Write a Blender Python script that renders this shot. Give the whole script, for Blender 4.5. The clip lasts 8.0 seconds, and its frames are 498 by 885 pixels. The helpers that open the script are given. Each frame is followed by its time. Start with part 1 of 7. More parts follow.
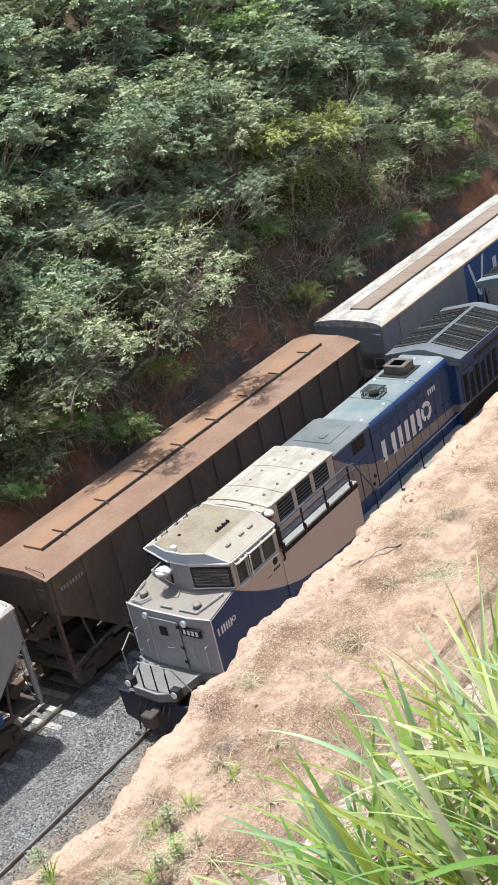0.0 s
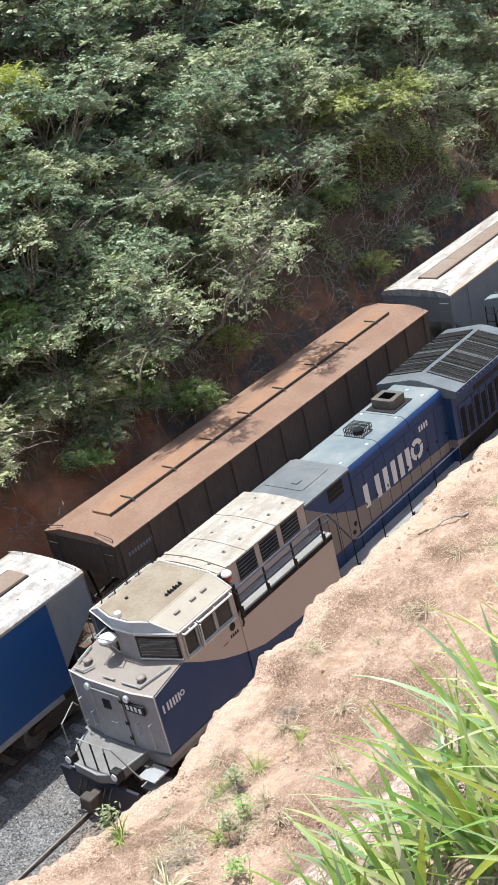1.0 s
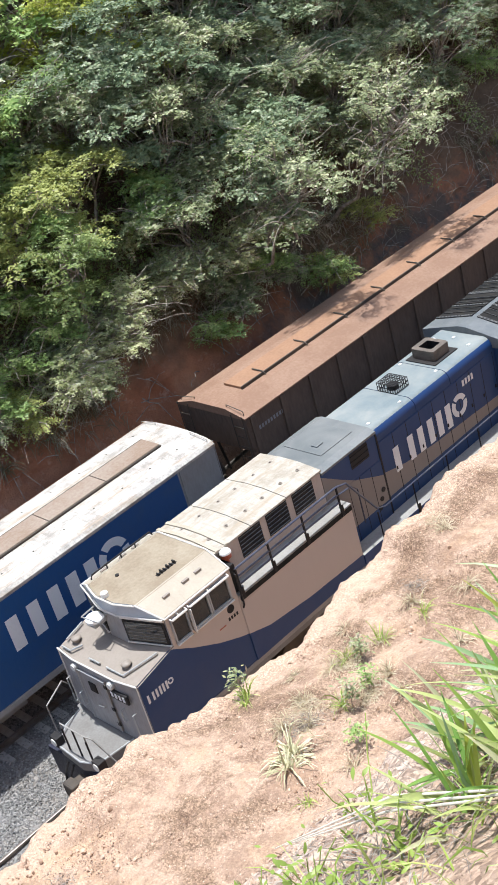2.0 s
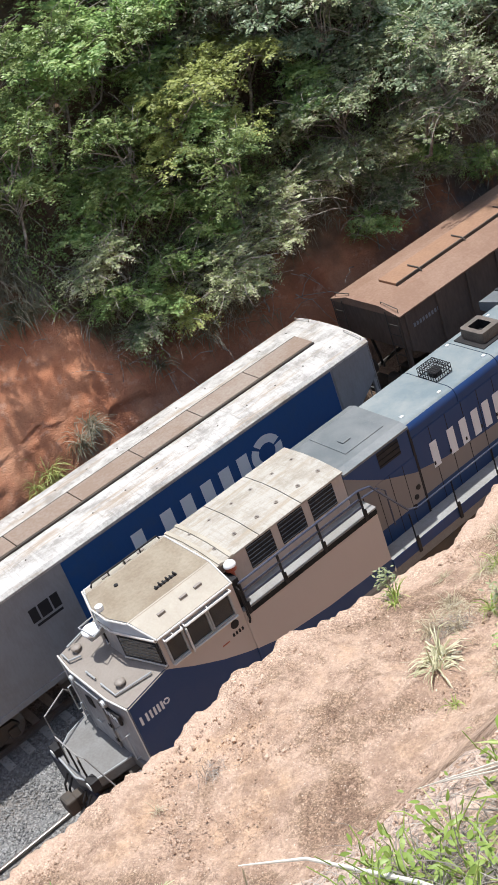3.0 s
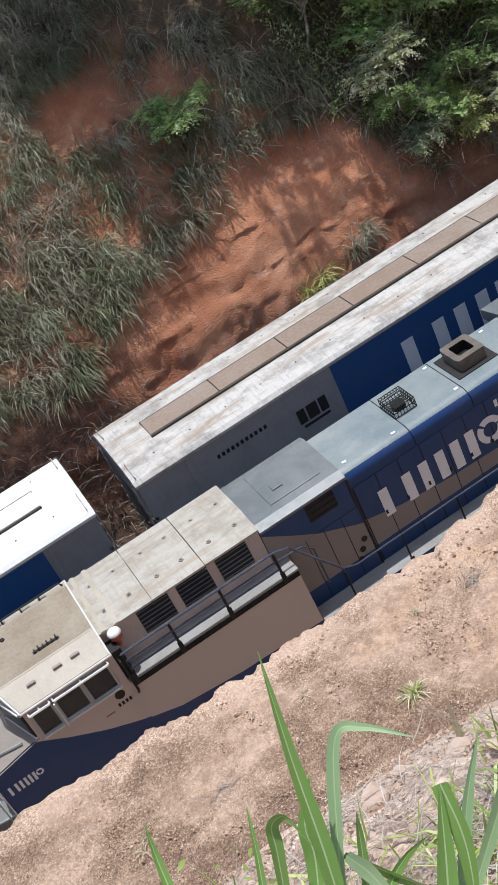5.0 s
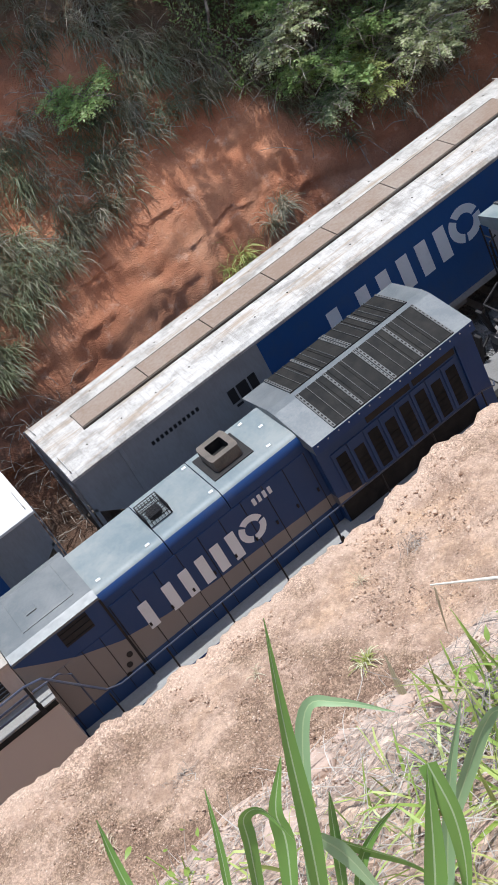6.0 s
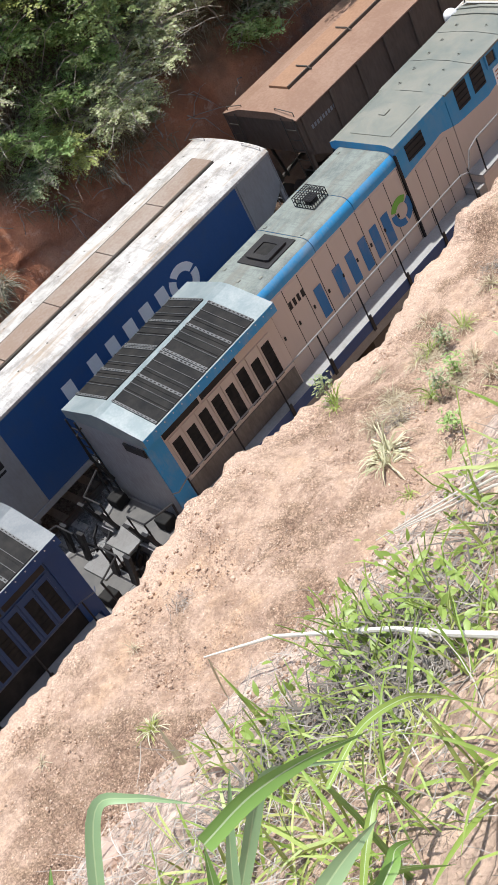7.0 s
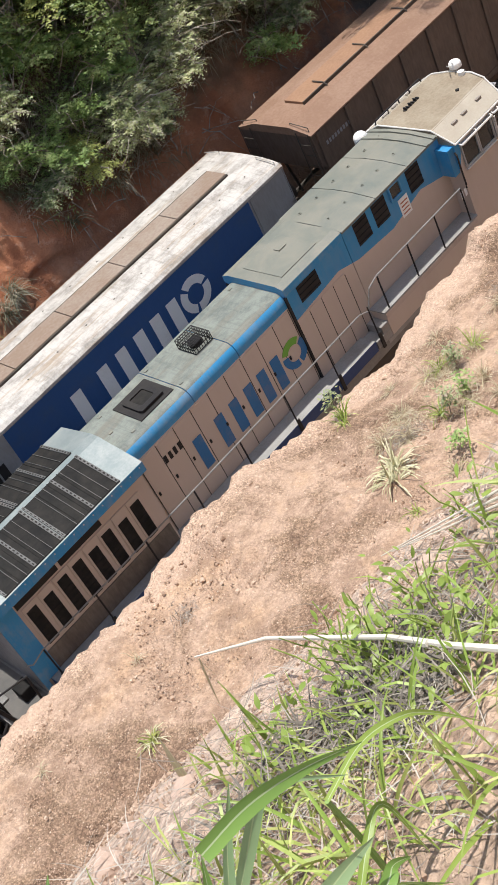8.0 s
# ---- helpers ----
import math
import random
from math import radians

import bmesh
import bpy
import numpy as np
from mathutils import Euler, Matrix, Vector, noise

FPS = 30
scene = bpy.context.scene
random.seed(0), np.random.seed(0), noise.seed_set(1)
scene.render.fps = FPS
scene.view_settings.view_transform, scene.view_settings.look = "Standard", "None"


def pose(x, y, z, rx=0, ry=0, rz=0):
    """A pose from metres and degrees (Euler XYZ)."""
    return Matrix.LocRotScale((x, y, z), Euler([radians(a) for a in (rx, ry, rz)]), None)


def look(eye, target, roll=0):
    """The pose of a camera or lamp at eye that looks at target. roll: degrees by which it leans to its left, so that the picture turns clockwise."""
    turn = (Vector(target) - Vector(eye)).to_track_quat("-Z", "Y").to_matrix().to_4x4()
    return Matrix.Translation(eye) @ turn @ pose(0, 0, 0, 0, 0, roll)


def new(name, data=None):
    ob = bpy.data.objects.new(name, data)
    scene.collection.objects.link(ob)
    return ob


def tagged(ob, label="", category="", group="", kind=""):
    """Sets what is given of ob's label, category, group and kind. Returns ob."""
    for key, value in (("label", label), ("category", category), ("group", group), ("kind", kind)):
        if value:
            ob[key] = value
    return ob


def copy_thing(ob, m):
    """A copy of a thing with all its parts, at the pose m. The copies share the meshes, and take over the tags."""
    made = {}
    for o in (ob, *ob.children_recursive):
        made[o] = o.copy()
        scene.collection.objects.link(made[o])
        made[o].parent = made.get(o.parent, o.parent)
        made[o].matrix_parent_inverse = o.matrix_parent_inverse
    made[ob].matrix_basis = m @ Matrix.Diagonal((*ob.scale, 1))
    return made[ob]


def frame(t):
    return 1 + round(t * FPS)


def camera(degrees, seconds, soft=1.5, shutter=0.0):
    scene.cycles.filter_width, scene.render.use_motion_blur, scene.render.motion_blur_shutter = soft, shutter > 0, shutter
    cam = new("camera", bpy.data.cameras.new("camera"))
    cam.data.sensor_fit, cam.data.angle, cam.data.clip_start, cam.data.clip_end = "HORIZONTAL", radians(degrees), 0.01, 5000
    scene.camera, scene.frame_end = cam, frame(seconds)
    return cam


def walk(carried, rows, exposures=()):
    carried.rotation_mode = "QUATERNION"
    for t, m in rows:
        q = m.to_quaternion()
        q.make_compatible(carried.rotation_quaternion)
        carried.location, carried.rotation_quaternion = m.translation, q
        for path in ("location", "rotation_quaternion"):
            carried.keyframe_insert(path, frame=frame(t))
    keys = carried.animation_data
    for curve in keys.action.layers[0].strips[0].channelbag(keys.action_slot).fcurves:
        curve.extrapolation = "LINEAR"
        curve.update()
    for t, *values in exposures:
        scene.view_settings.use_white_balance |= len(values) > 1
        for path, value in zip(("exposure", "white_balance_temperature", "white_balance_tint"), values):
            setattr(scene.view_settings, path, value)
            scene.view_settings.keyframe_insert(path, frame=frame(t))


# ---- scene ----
cam = camera(22.21, 8.0, soft=1.6)


def aim(x, y, z, yaw, pitch, roll):
    return pose(x, y, z, 90 + pitch, 0, yaw) @ pose(0, 0, 0, 0, 0, roll)


PATH = [
    (0.0, aim(0.115, -21.321, 20.252, -49.18, -23.73, -12.95)),
    (0.5, aim(-0.003, -21.332, 20.236, -48.36, -23.61, -13.20)),
    (1.0, aim(-0.081, -21.315, 20.269, -45.82, -24.36, -13.87)),
    (1.5, aim(-0.157, -21.363, 20.204, -39.67, -25.86, -15.95)),
    (1.7, aim(-0.153, -21.374, 20.207, -38.55, -26.96, -16.24)),
    (2.8, aim(0.056, -21.309, 20.388, -32.12, -30.05, -18.42)),
    (3.0, aim(0.006, -21.333, 20.419, -28.49, -30.80, -20.10)),
    (3.5, aim(-0.035, -21.215, 20.266, -22.01, -31.68, -22.34)),
    (4.0, aim(0.030, -21.176, 20.242, -16.88, -32.81, -23.71)),
    (4.2, aim(0.008, -21.167, 20.231, -15.72, -33.05, -23.44)),
    (5.3, aim(-0.042, -21.207, 20.050, -10.64, -34.38, -27.34)),
    (5.5, aim(-0.028, -21.194, 20.030, -11.77, -35.34, -28.19)),
    (6.0, aim(0.009, -21.150, 19.952, -14.05, -35.61, -29.83)),
    (6.5, aim(0.037, -21.124, 19.935, -22.87, -36.91, -29.23)),
    (7.0, aim(0.077, -21.112, 19.892, -28.04, -38.64, -29.88)),
    (7.5, aim(0.088, -21.118, 19.889, -29.55, -38.82, -29.97)),
    (8.0, aim(0.074, -21.119, 19.895, -28.02, -37.94, -28.58)),
]
walk(cam, PATH, [(0.0, 0.41, 6380, 6), (1.0, 0.46, 6400, 8), (1.5, 0.55, 6430, 9), (3.0, 0.25, 6480, 10), (4.0, -0.07, 6370, 10), (5.5, -0.06, 6250, 10), (6.0, 0.13, 6200, 10), (6.5, 0.32, 6200, 10), (7.0, 0.30, 6480, 10), (7.5, 0.21, 6750, 11), (8.0, 0.15, 6900, 11)])

# ---- light ----
SUN_TILT = Vector((0.06, 0.145, 1.0)).normalized()
world = bpy.data.worlds.new("world")
scene.world = world
world.use_nodes = True
wn = world.node_tree
sky = wn.nodes.new("ShaderNodeTexSky")
sky.sky_type = "NISHITA"
sky.sun_disc = False
sky.sun_elevation = math.asin(SUN_TILT.z)
sky.sun_rotation = math.atan2(SUN_TILT.x, SUN_TILT.y)
sky.air_density = 1.2
sky.dust_density = 2.0
wn.links.new(sky.outputs[0], wn.nodes["Background"].inputs[0])
wn.nodes["Background"].inputs[1].default_value = 0.15
lamp = bpy.data.lights.new("sun", "SUN")
lamp.energy = 4.6
lamp.angle = radians(0.55)
lamp.color = (1.0, 0.995, 0.98)
sun = new("sun", lamp)
sun.matrix_world = look(SUN_TILT * 60, (0, 0, 0))
scene.view_settings.exposure = 0.0


# ---- materials ----
class Nodes:
    """A small builder of node materials."""

    def __init__(self, name, rough=0.6, metal=0.0, spec=0.4):
        self.m = bpy.data.materials.new(name)
        self.m.use_nodes = True
        self.t = self.m.node_tree
        self.b = self.t.nodes["Principled BSDF"]
        self.b.inputs["Roughness"].default_value = rough
        self.b.inputs["Metallic"].default_value = metal
        self.b.inputs["Specular IOR Level"].default_value = spec
        self.c = self.t.nodes.new("ShaderNodeTexCoord").outputs["Object"]

    def put(self, a, socket):
        if hasattr(a, "is_linked"):
            self.t.links.new(a, socket)
        else:
            socket.default_value = (*a, 1.0) if isinstance(a, tuple) and len(a) == 3 and socket.type == "RGBA" else a

    def noise(self, scale, detail=4.0, rough=0.55, stretch=None, out=0, warp=0.0):
        n = self.t.nodes.new("ShaderNodeTexNoise")
        n.inputs["Scale"].default_value = scale
        n.inputs["Detail"].default_value = detail
        n.inputs["Roughness"].default_value = rough
        n.inputs["Distortion"].default_value = warp
        v = self.c
        if stretch:
            k = self.t.nodes.new("ShaderNodeMapping")
            k.inputs["Scale"].default_value = stretch
            self.t.links.new(v, k.inputs[0])
            v = k.outputs[0]
        self.t.links.new(v, n.inputs["Vector"])
        return n.outputs[out]

    def voronoi(self, scale, feature="F1", out="Distance"):
        n = self.t.nodes.new("ShaderNodeTexVoronoi")
        n.feature = feature
        n.inputs["Scale"].default_value = scale
        self.t.links.new(self.c, n.inputs["Vector"])
        return n.outputs[out]

    def ramp(self, fac, *stops):
        n = self.t.nodes.new("ShaderNodeValToRGB")
        e = n.color_ramp.elements
        while len(e) < len(stops):
            e.new(0.5)
        for k, (p, c) in zip(e, stops):
            k.position = p
            k.color = (c, c, c, 1) if isinstance(c, (int, float)) else (*c, 1)
        self.put(fac, n.inputs[0])
        return n.outputs[0]

    def mix(self, fac, a, b, kind="MIX"):
        n = self.t.nodes.new("ShaderNodeMix")
        n.data_type = "RGBA"
        n.blend_type = kind
        self.put(fac, n.inputs[0])
        self.put(a, n.inputs[6])
        self.put(b, n.inputs[7])
        return n.outputs[2]

    def math(self, op, a, b=0.0):
        n = self.t.nodes.new("ShaderNodeMath")
        n.operation = op
        self.put(a, n.inputs[0])
        self.put(b, n.inputs[1])
        return n.outputs[0]

    def axis(self, k):
        n = self.t.nodes.new("ShaderNodeSeparateXYZ")
        self.t.links.new(self.c, n.inputs[0])
        return n.outputs[k]

    def island(self):
        return self.t.nodes.new("ShaderNodeNewGeometry").outputs["Random Per Island"]

    def each(self):
        return self.t.nodes.new("ShaderNodeObjectInfo").outputs["Random"]

    def bump(self, h, strength=0.3, dist=0.02):
        n = self.t.nodes.new("ShaderNodeBump")
        n.inputs["Strength"].default_value = strength
        n.inputs["Distance"].default_value = dist
        self.put(h, n.inputs["Height"])
        old = self.b.inputs["Normal"].links
        if old:
            self.t.links.new(old[0].from_socket, n.inputs["Normal"])
        self.t.links.new(n.outputs[0], self.b.inputs["Normal"])

    def done(self, colour, rough=None):
        self.put(colour, self.b.inputs["Base Color"])
        if rough is not None:
            self.put(rough, self.b.inputs["Roughness"])
        return self.m


def worn(name, base, dirt, amount=0.5, rough=0.5, metal=0.0, streak=False, scale=1.3, spec=0.4):
    """Painted or bare metal with blotches of dirt at two scales and faint dents."""
    n = Nodes(name, rough, metal, spec)
    big = n.noise(scale, 5, 0.6, warp=0.4)
    small = n.noise(scale * 14, 3, 0.6, (1, 1, 0.25) if streak else None)
    k = n.ramp(n.math("ADD", n.math("MULTIPLY", big, 0.7), n.math("MULTIPLY", small, 0.3)), (0.62 - amount * 0.4, 0.0), (0.75 - amount * 0.2, 1.0))
    k = n.math("MULTIPLY", k, amount)
    n.bump(n.noise(scale * 0.8, 2), 0.15, 0.03)
    n.bump(small, 0.06, 0.01)
    return n.done(n.mix(k, base, dirt), n.ramp(small, (0.3, max(0.05, rough - 0.1)), (0.7, min(1, rough + 0.15))))


def livery(name, upper, lower, line, dirt, stripe=None, amount=0.35, rough=0.42):
    """Side paint: one colour above a curved line along the hull, another below it, a stripe at the sill."""
    n = Nodes(name, rough, 0.0, 0.45)
    x, z = n.axis(0), n.axis(2)
    at = n.math("DIVIDE", n.math("ADD", x, 2.0), 24.0)
    edge = n.ramp(at, *[((u + 2.0) / 24.0, h / 5.0) for u, h in line])
    wob = n.math("MULTIPLY", n.math("SUBTRACT", n.noise(1.7, 3), 0.5), 0.02)
    k = n.math("GREATER_THAN", n.math("ADD", z, wob), n.math("MULTIPLY", edge, 5.0))
    c = n.mix(k, lower, upper)
    if stripe:
        c = n.mix(n.math("LESS_THAN", z, stripe[1]), c, stripe[0])
    big = n.noise(0.9, 5, 0.6, warp=0.5)
    run = n.noise(5.0, 4, 0.6, (1, 1, 0.12))
    d = n.ramp(n.math("ADD", n.math("MULTIPLY", big, 0.5), n.math("MULTIPLY", run, 0.5)), (0.45, 0.0), (0.7, 1.0))
    n.bump(n.noise(0.7, 2), 0.12, 0.03)
    return n.done(n.mix(n.math("MULTIPLY", d, amount), c, dirt), n.ramp(run, (0.3, rough - 0.1), (0.7, rough + 0.2)))


def stained_roof(name, base, grey, rust):
    """White roof paint with grey weathering blotches, rust bleeding and bare streaks across."""
    n = Nodes(name, 0.6, 0.0, 0.35)
    a = n.ramp(n.noise(1.6, 10, 0.78, (0.7, 1.2, 1)), (0.46, 0.0), (0.62, 0.75))
    b = n.ramp(n.noise(1.1, 7, 0.7, (0.35, 3.2, 1)), (0.50, 0.0), (0.64, 0.8))
    p = n.ramp(n.noise(14.0, 5, 0.7), (0.5, 0.0), (0.72, 0.6))
    s = n.ramp(n.noise(6.0, 4, 0.65, (2.4, 0.22, 1)), (0.52, 0.0), (0.74, 0.55))
    c = n.mix(a, base, grey)
    c = n.mix(b, c, rust)
    c = n.mix(s, c, grey)
    c = n.mix(p, c, n.mix(0.5, c, grey))
    n.bump(n.noise(1.0, 2), 0.12, 0.03)
    return n.done(c)


BLUE = (0.007, 0.040, 0.130)
TAUPE = (0.49, 0.42, 0.37)
SKYBLUE = (0.025, 0.24, 0.49)
DUST = (0.42, 0.35, 0.27)
m_side_blue = livery("blue_taupe_paint", TAUPE, BLUE, [(-2, 3.6), (1.2, 3.5), (1.8, 3.1), (2.5, 2.7), (3.2, 2.4), (4.0, 2.15), (5.4, 1.98), (7.4, 1.9)], DUST, amount=0.05)
# the lower taupe of this hood is darkened to hold the shade there
m_hood_blue = livery("blue_hood_paint", BLUE, (0.215, 0.19, 0.175), [(6.9, 4.45), (7.6, 3.95), (8.2, 3.55), (9.2, 3.1), (10.2, 2.88), (11.5, 2.75), (14.5, 2.62), (17, 2.1), (22, 1.9)], DUST, (BLUE, 2.32), amount=0.045)
m_side_sky = livery("sky_taupe_paint", SKYBLUE, TAUPE, [(-2, 4.6), (3.0, 4.5), (3.4, 3.45), (4.4, 3.7), (5.6, 3.45), (6.9, 3.55), (7.6, 3.75), (9.2, 3.6)], DUST, amount=0.2)
m_hood_sky = livery("sky_hood_paint", SKYBLUE, TAUPE, [(9.2, 4.02), (14.4, 4.02), (14.5, 4.1), (22, 4.1)], DUST, amount=0.2)
m_roof_tan = worn("dusty_tan_roof", (0.345, 0.300, 0.228), (0.21, 0.165, 0.115), 0.9, 0.42, scale=1.0)
m_roof_edge = worn("pale_cream_roof_edge", (0.41, 0.37, 0.30), (0.31, 0.265, 0.205), 0.6, 0.45, scale=1.6)
m_roof_pale = stained_roof("pale_dusty_roof", (0.405, 0.38, 0.335), (0.25, 0.215, 0.165), (0.31, 0.255, 0.185))
m_roof_grey = worn("grey_blue_roof", (0.15, 0.19, 0.205), (0.31, 0.32, 0.30), 0.6, 0.52, 0.05, scale=1.0)
m_roof_olive = worn("olive_grey_roof", (0.125, 0.145, 0.13), (0.235, 0.225, 0.185), 0.7, 0.5, scale=1.2)
m_roof_sky = stained_roof("worn_olive_hood_roof", (0.20, 0.225, 0.20), (0.095, 0.11, 0.105), (0.16, 0.155, 0.13))
m_trim = worn("pale_worn_trim_glint", (0.66, 0.65, 0.62), (0.42, 0.39, 0.34), 0.5, 0.4, scale=3)
m_rear_deck = worn("oily_rear_deck", (0.085, 0.083, 0.08), (0.15, 0.14, 0.125), 0.6, 0.5, scale=2)
m_roof_slate = worn("slate_grey_roof", (0.125, 0.14, 0.145), (0.24, 0.245, 0.24), 0.55, 0.42, 0.1, scale=1.0)
m_tin = worn("bright_steel", (0.42, 0.44, 0.45), (0.26, 0.26, 0.24), 0.5, 0.4, 0.3)
m_rad_roof = worn("grey_radiator_roof", (0.12, 0.135, 0.145), (0.25, 0.26, 0.255), 0.5, 0.42, 0.1)
m_nose_top = worn("grey_tan_nose_top", (0.26, 0.23, 0.20), (0.19, 0.16, 0.135), 0.6, 0.5)
m_fascia = worn("pale_blue_grey_fascia", (0.44, 0.49, 0.55), (0.3, 0.3, 0.3), 0.3, 0.35)
m_deck = worn("dark_tread_plate", (0.2, 0.2, 0.195), (0.12, 0.11, 0.1), 0.6, 0.55)
m_tin_sky = worn("pale_cyan_steel", (0.19, 0.235, 0.24), (0.40, 0.42, 0.41), 0.5, 0.42, 0.15)
m_silver = worn("grey_nose_paint", (0.30, 0.30, 0.31), (0.20, 0.18, 0.16), 0.5, 0.45, streak=True)
m_taupe = worn("taupe_paint", (0.46, 0.39, 0.345), (0.30, 0.24, 0.20), 0.4, 0.5, streak=True)
m_blue = worn("deep_blue_paint", (0.008, 0.04, 0.14), (0.05, 0.065, 0.11), 0.3, 0.4, streak=True)
m_skyblue = worn("sky_blue_paint", SKYBLUE, (0.3, 0.3, 0.27), 0.4, 0.42, streak=True)
m_black = worn("black_paint", (0.018, 0.018, 0.02), (0.05, 0.045, 0.04), 0.5, 0.55, spec=0.2)
m_grille = worn("dark_grille", (0.013, 0.0135, 0.014), (0.04, 0.037, 0.033), 0.6, 0.75, 0.0, scale=3, spec=0.12)
m_rail_grey = worn("grey_rail_paint", (0.24, 0.24, 0.235), (0.12, 0.11, 0.1), 0.5, 0.4, scale=4)
m_pilot = worn("navy_black_pilot", (0.012, 0.015, 0.035), (0.045, 0.042, 0.04), 0.5, 0.5)
m_shaded_grimy_taupe = worn("shaded_grimy_taupe_casing", (0.17, 0.15, 0.13), (0.07, 0.06, 0.052), 0.7, 0.6, streak=True)
m_grille_frame = worn("dull_grey_grille_frame", (0.085, 0.088, 0.09), (0.16, 0.16, 0.15), 0.5, 0.55, scale=4)
m_walk = worn("grey_walkway", (0.29, 0.288, 0.28), (0.17, 0.155, 0.13), 0.5, 0.6)
m_white = worn("white_paint", (0.78, 0.79, 0.78), (0.5, 0.48, 0.42), 0.35, 0.4)
m_letter = worn("pale_lettering", (0.70, 0.72, 0.74), (0.45, 0.45, 0.45), 0.3, 0.5)
m_letter_blue = worn("blue_lettering", (0.02, 0.14, 0.34), (0.25, 0.2, 0.16), 0.35, 0.5)
m_letter_green = worn("green_lettering", (0.14, 0.36, 0.05), (0.25, 0.2, 0.16), 0.3, 0.5)
m_lamp = worn("lamp_glass", (0.8, 0.82, 0.8), (0.5, 0.5, 0.45), 0.3, 0.15)
m_red = worn("red_plastic", (0.35, 0.09, 0.05), (0.2, 0.1, 0.07), 0.3, 0.35)
m_rail_blue = worn("blue_grey_rail_paint", (0.05, 0.06, 0.095), (0.2, 0.2, 0.2), 0.4, 0.35)
m_steel = worn("rail_steel", (0.30, 0.28, 0.26), (0.16, 0.09, 0.05), 0.5, 0.35, 0.8, scale=3)
m_rusty = worn("rusty_iron", (0.13, 0.075, 0.045), (0.06, 0.045, 0.035), 0.6, 0.8)
m_grime = worn("grimy_iron", (0.05, 0.045, 0.04), (0.12, 0.09, 0.065), 0.6, 0.75)
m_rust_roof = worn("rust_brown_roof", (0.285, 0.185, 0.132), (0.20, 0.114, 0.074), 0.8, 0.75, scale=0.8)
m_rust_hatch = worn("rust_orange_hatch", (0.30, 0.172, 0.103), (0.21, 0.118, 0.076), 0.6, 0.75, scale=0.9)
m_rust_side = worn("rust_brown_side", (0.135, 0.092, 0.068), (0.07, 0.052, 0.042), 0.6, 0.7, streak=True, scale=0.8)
m_roof_white = stained_roof("stained_white_roof", (0.50, 0.48, 0.45), (0.19, 0.175, 0.155), (0.30, 0.225, 0.155))
m_cane = worn("pale_dry_cane", (0.66, 0.62, 0.54), (0.5, 0.44, 0.34), 0.4, 0.6, scale=8)
m_roof_clean = worn("clean_white_roof", (0.70, 0.70, 0.68), (0.46, 0.43, 0.38), 0.55, 0.5, scale=0.9)
m_roof_cream = worn("cream_edged_roof", (0.62, 0.56, 0.47), (0.38, 0.27, 0.17), 0.8, 0.6, scale=0.7)
m_hatch = worn("brown_stained_hatch", (0.295, 0.25, 0.21), (0.21, 0.145, 0.105), 0.85, 0.65, scale=0.8)
m_wagon_grey = worn("grey_wagon_paint", (0.27, 0.275, 0.285), (0.19, 0.18, 0.17), 0.5, 0.55, streak=True)
m_wagon_blue = worn("blue_wagon_paint", (0.010, 0.068, 0.215), (0.06, 0.09, 0.14), 0.3, 0.45, streak=True)
m_sleeper = worn("concrete_sleeper", (0.46, 0.44, 0.41), (0.25, 0.22, 0.19), 0.6, 0.85, scale=4)


def glass_material():
    n = Nodes("tinted_glass", 0.06, 0.0, 0.6)
    n.b.inputs["Transmission Weight"].default_value = 0.45
    return n.done(n.mix(n.noise(3.0), (0.05, 0.055, 0.06), (0.09, 0.09, 0.085)))


def ballast_material(name="ballast_stone"):
    n = Nodes(name, 0.9, 0.0, 0.25)
    k = n.voronoi(17.0, out="Color")
    g = n.ramp(k, (0.1, (0.11, 0.11, 0.11)), (0.5, (0.21, 0.21, 0.205)), (0.9, (0.34, 0.335, 0.325)))
    far = n.ramp(n.noise(0.6, 3), (0.45, 0.0), (0.62, 0.6))
    n.bump(n.voronoi(17.0), 1.0, 0.05)
    brown = n.ramp(n.math("ADD", n.axis(1), n.math("MULTIPLY", n.noise(1.5), 0.8)), (0.85, 1.0), (1.25, 0.0))
    c = n.mix(n.math("MULTIPLY", far, 0.4), g, (0.25, 0.19, 0.14))
    return n.done(n.mix(n.math("MULTIPLY", brown, 0.75), c, (0.27, 0.2, 0.15)))


def stone_material(name, a, b, c):
    n = Nodes(name, 0.9, 0.0, 0.25)
    n.bump(n.noise(40, 3), 0.4, 0.01)
    return n.done(n.mix(n.noise(25, 2), n.ramp(n.island(), (0.0, a), (0.55, b), (1.0, c)), b))


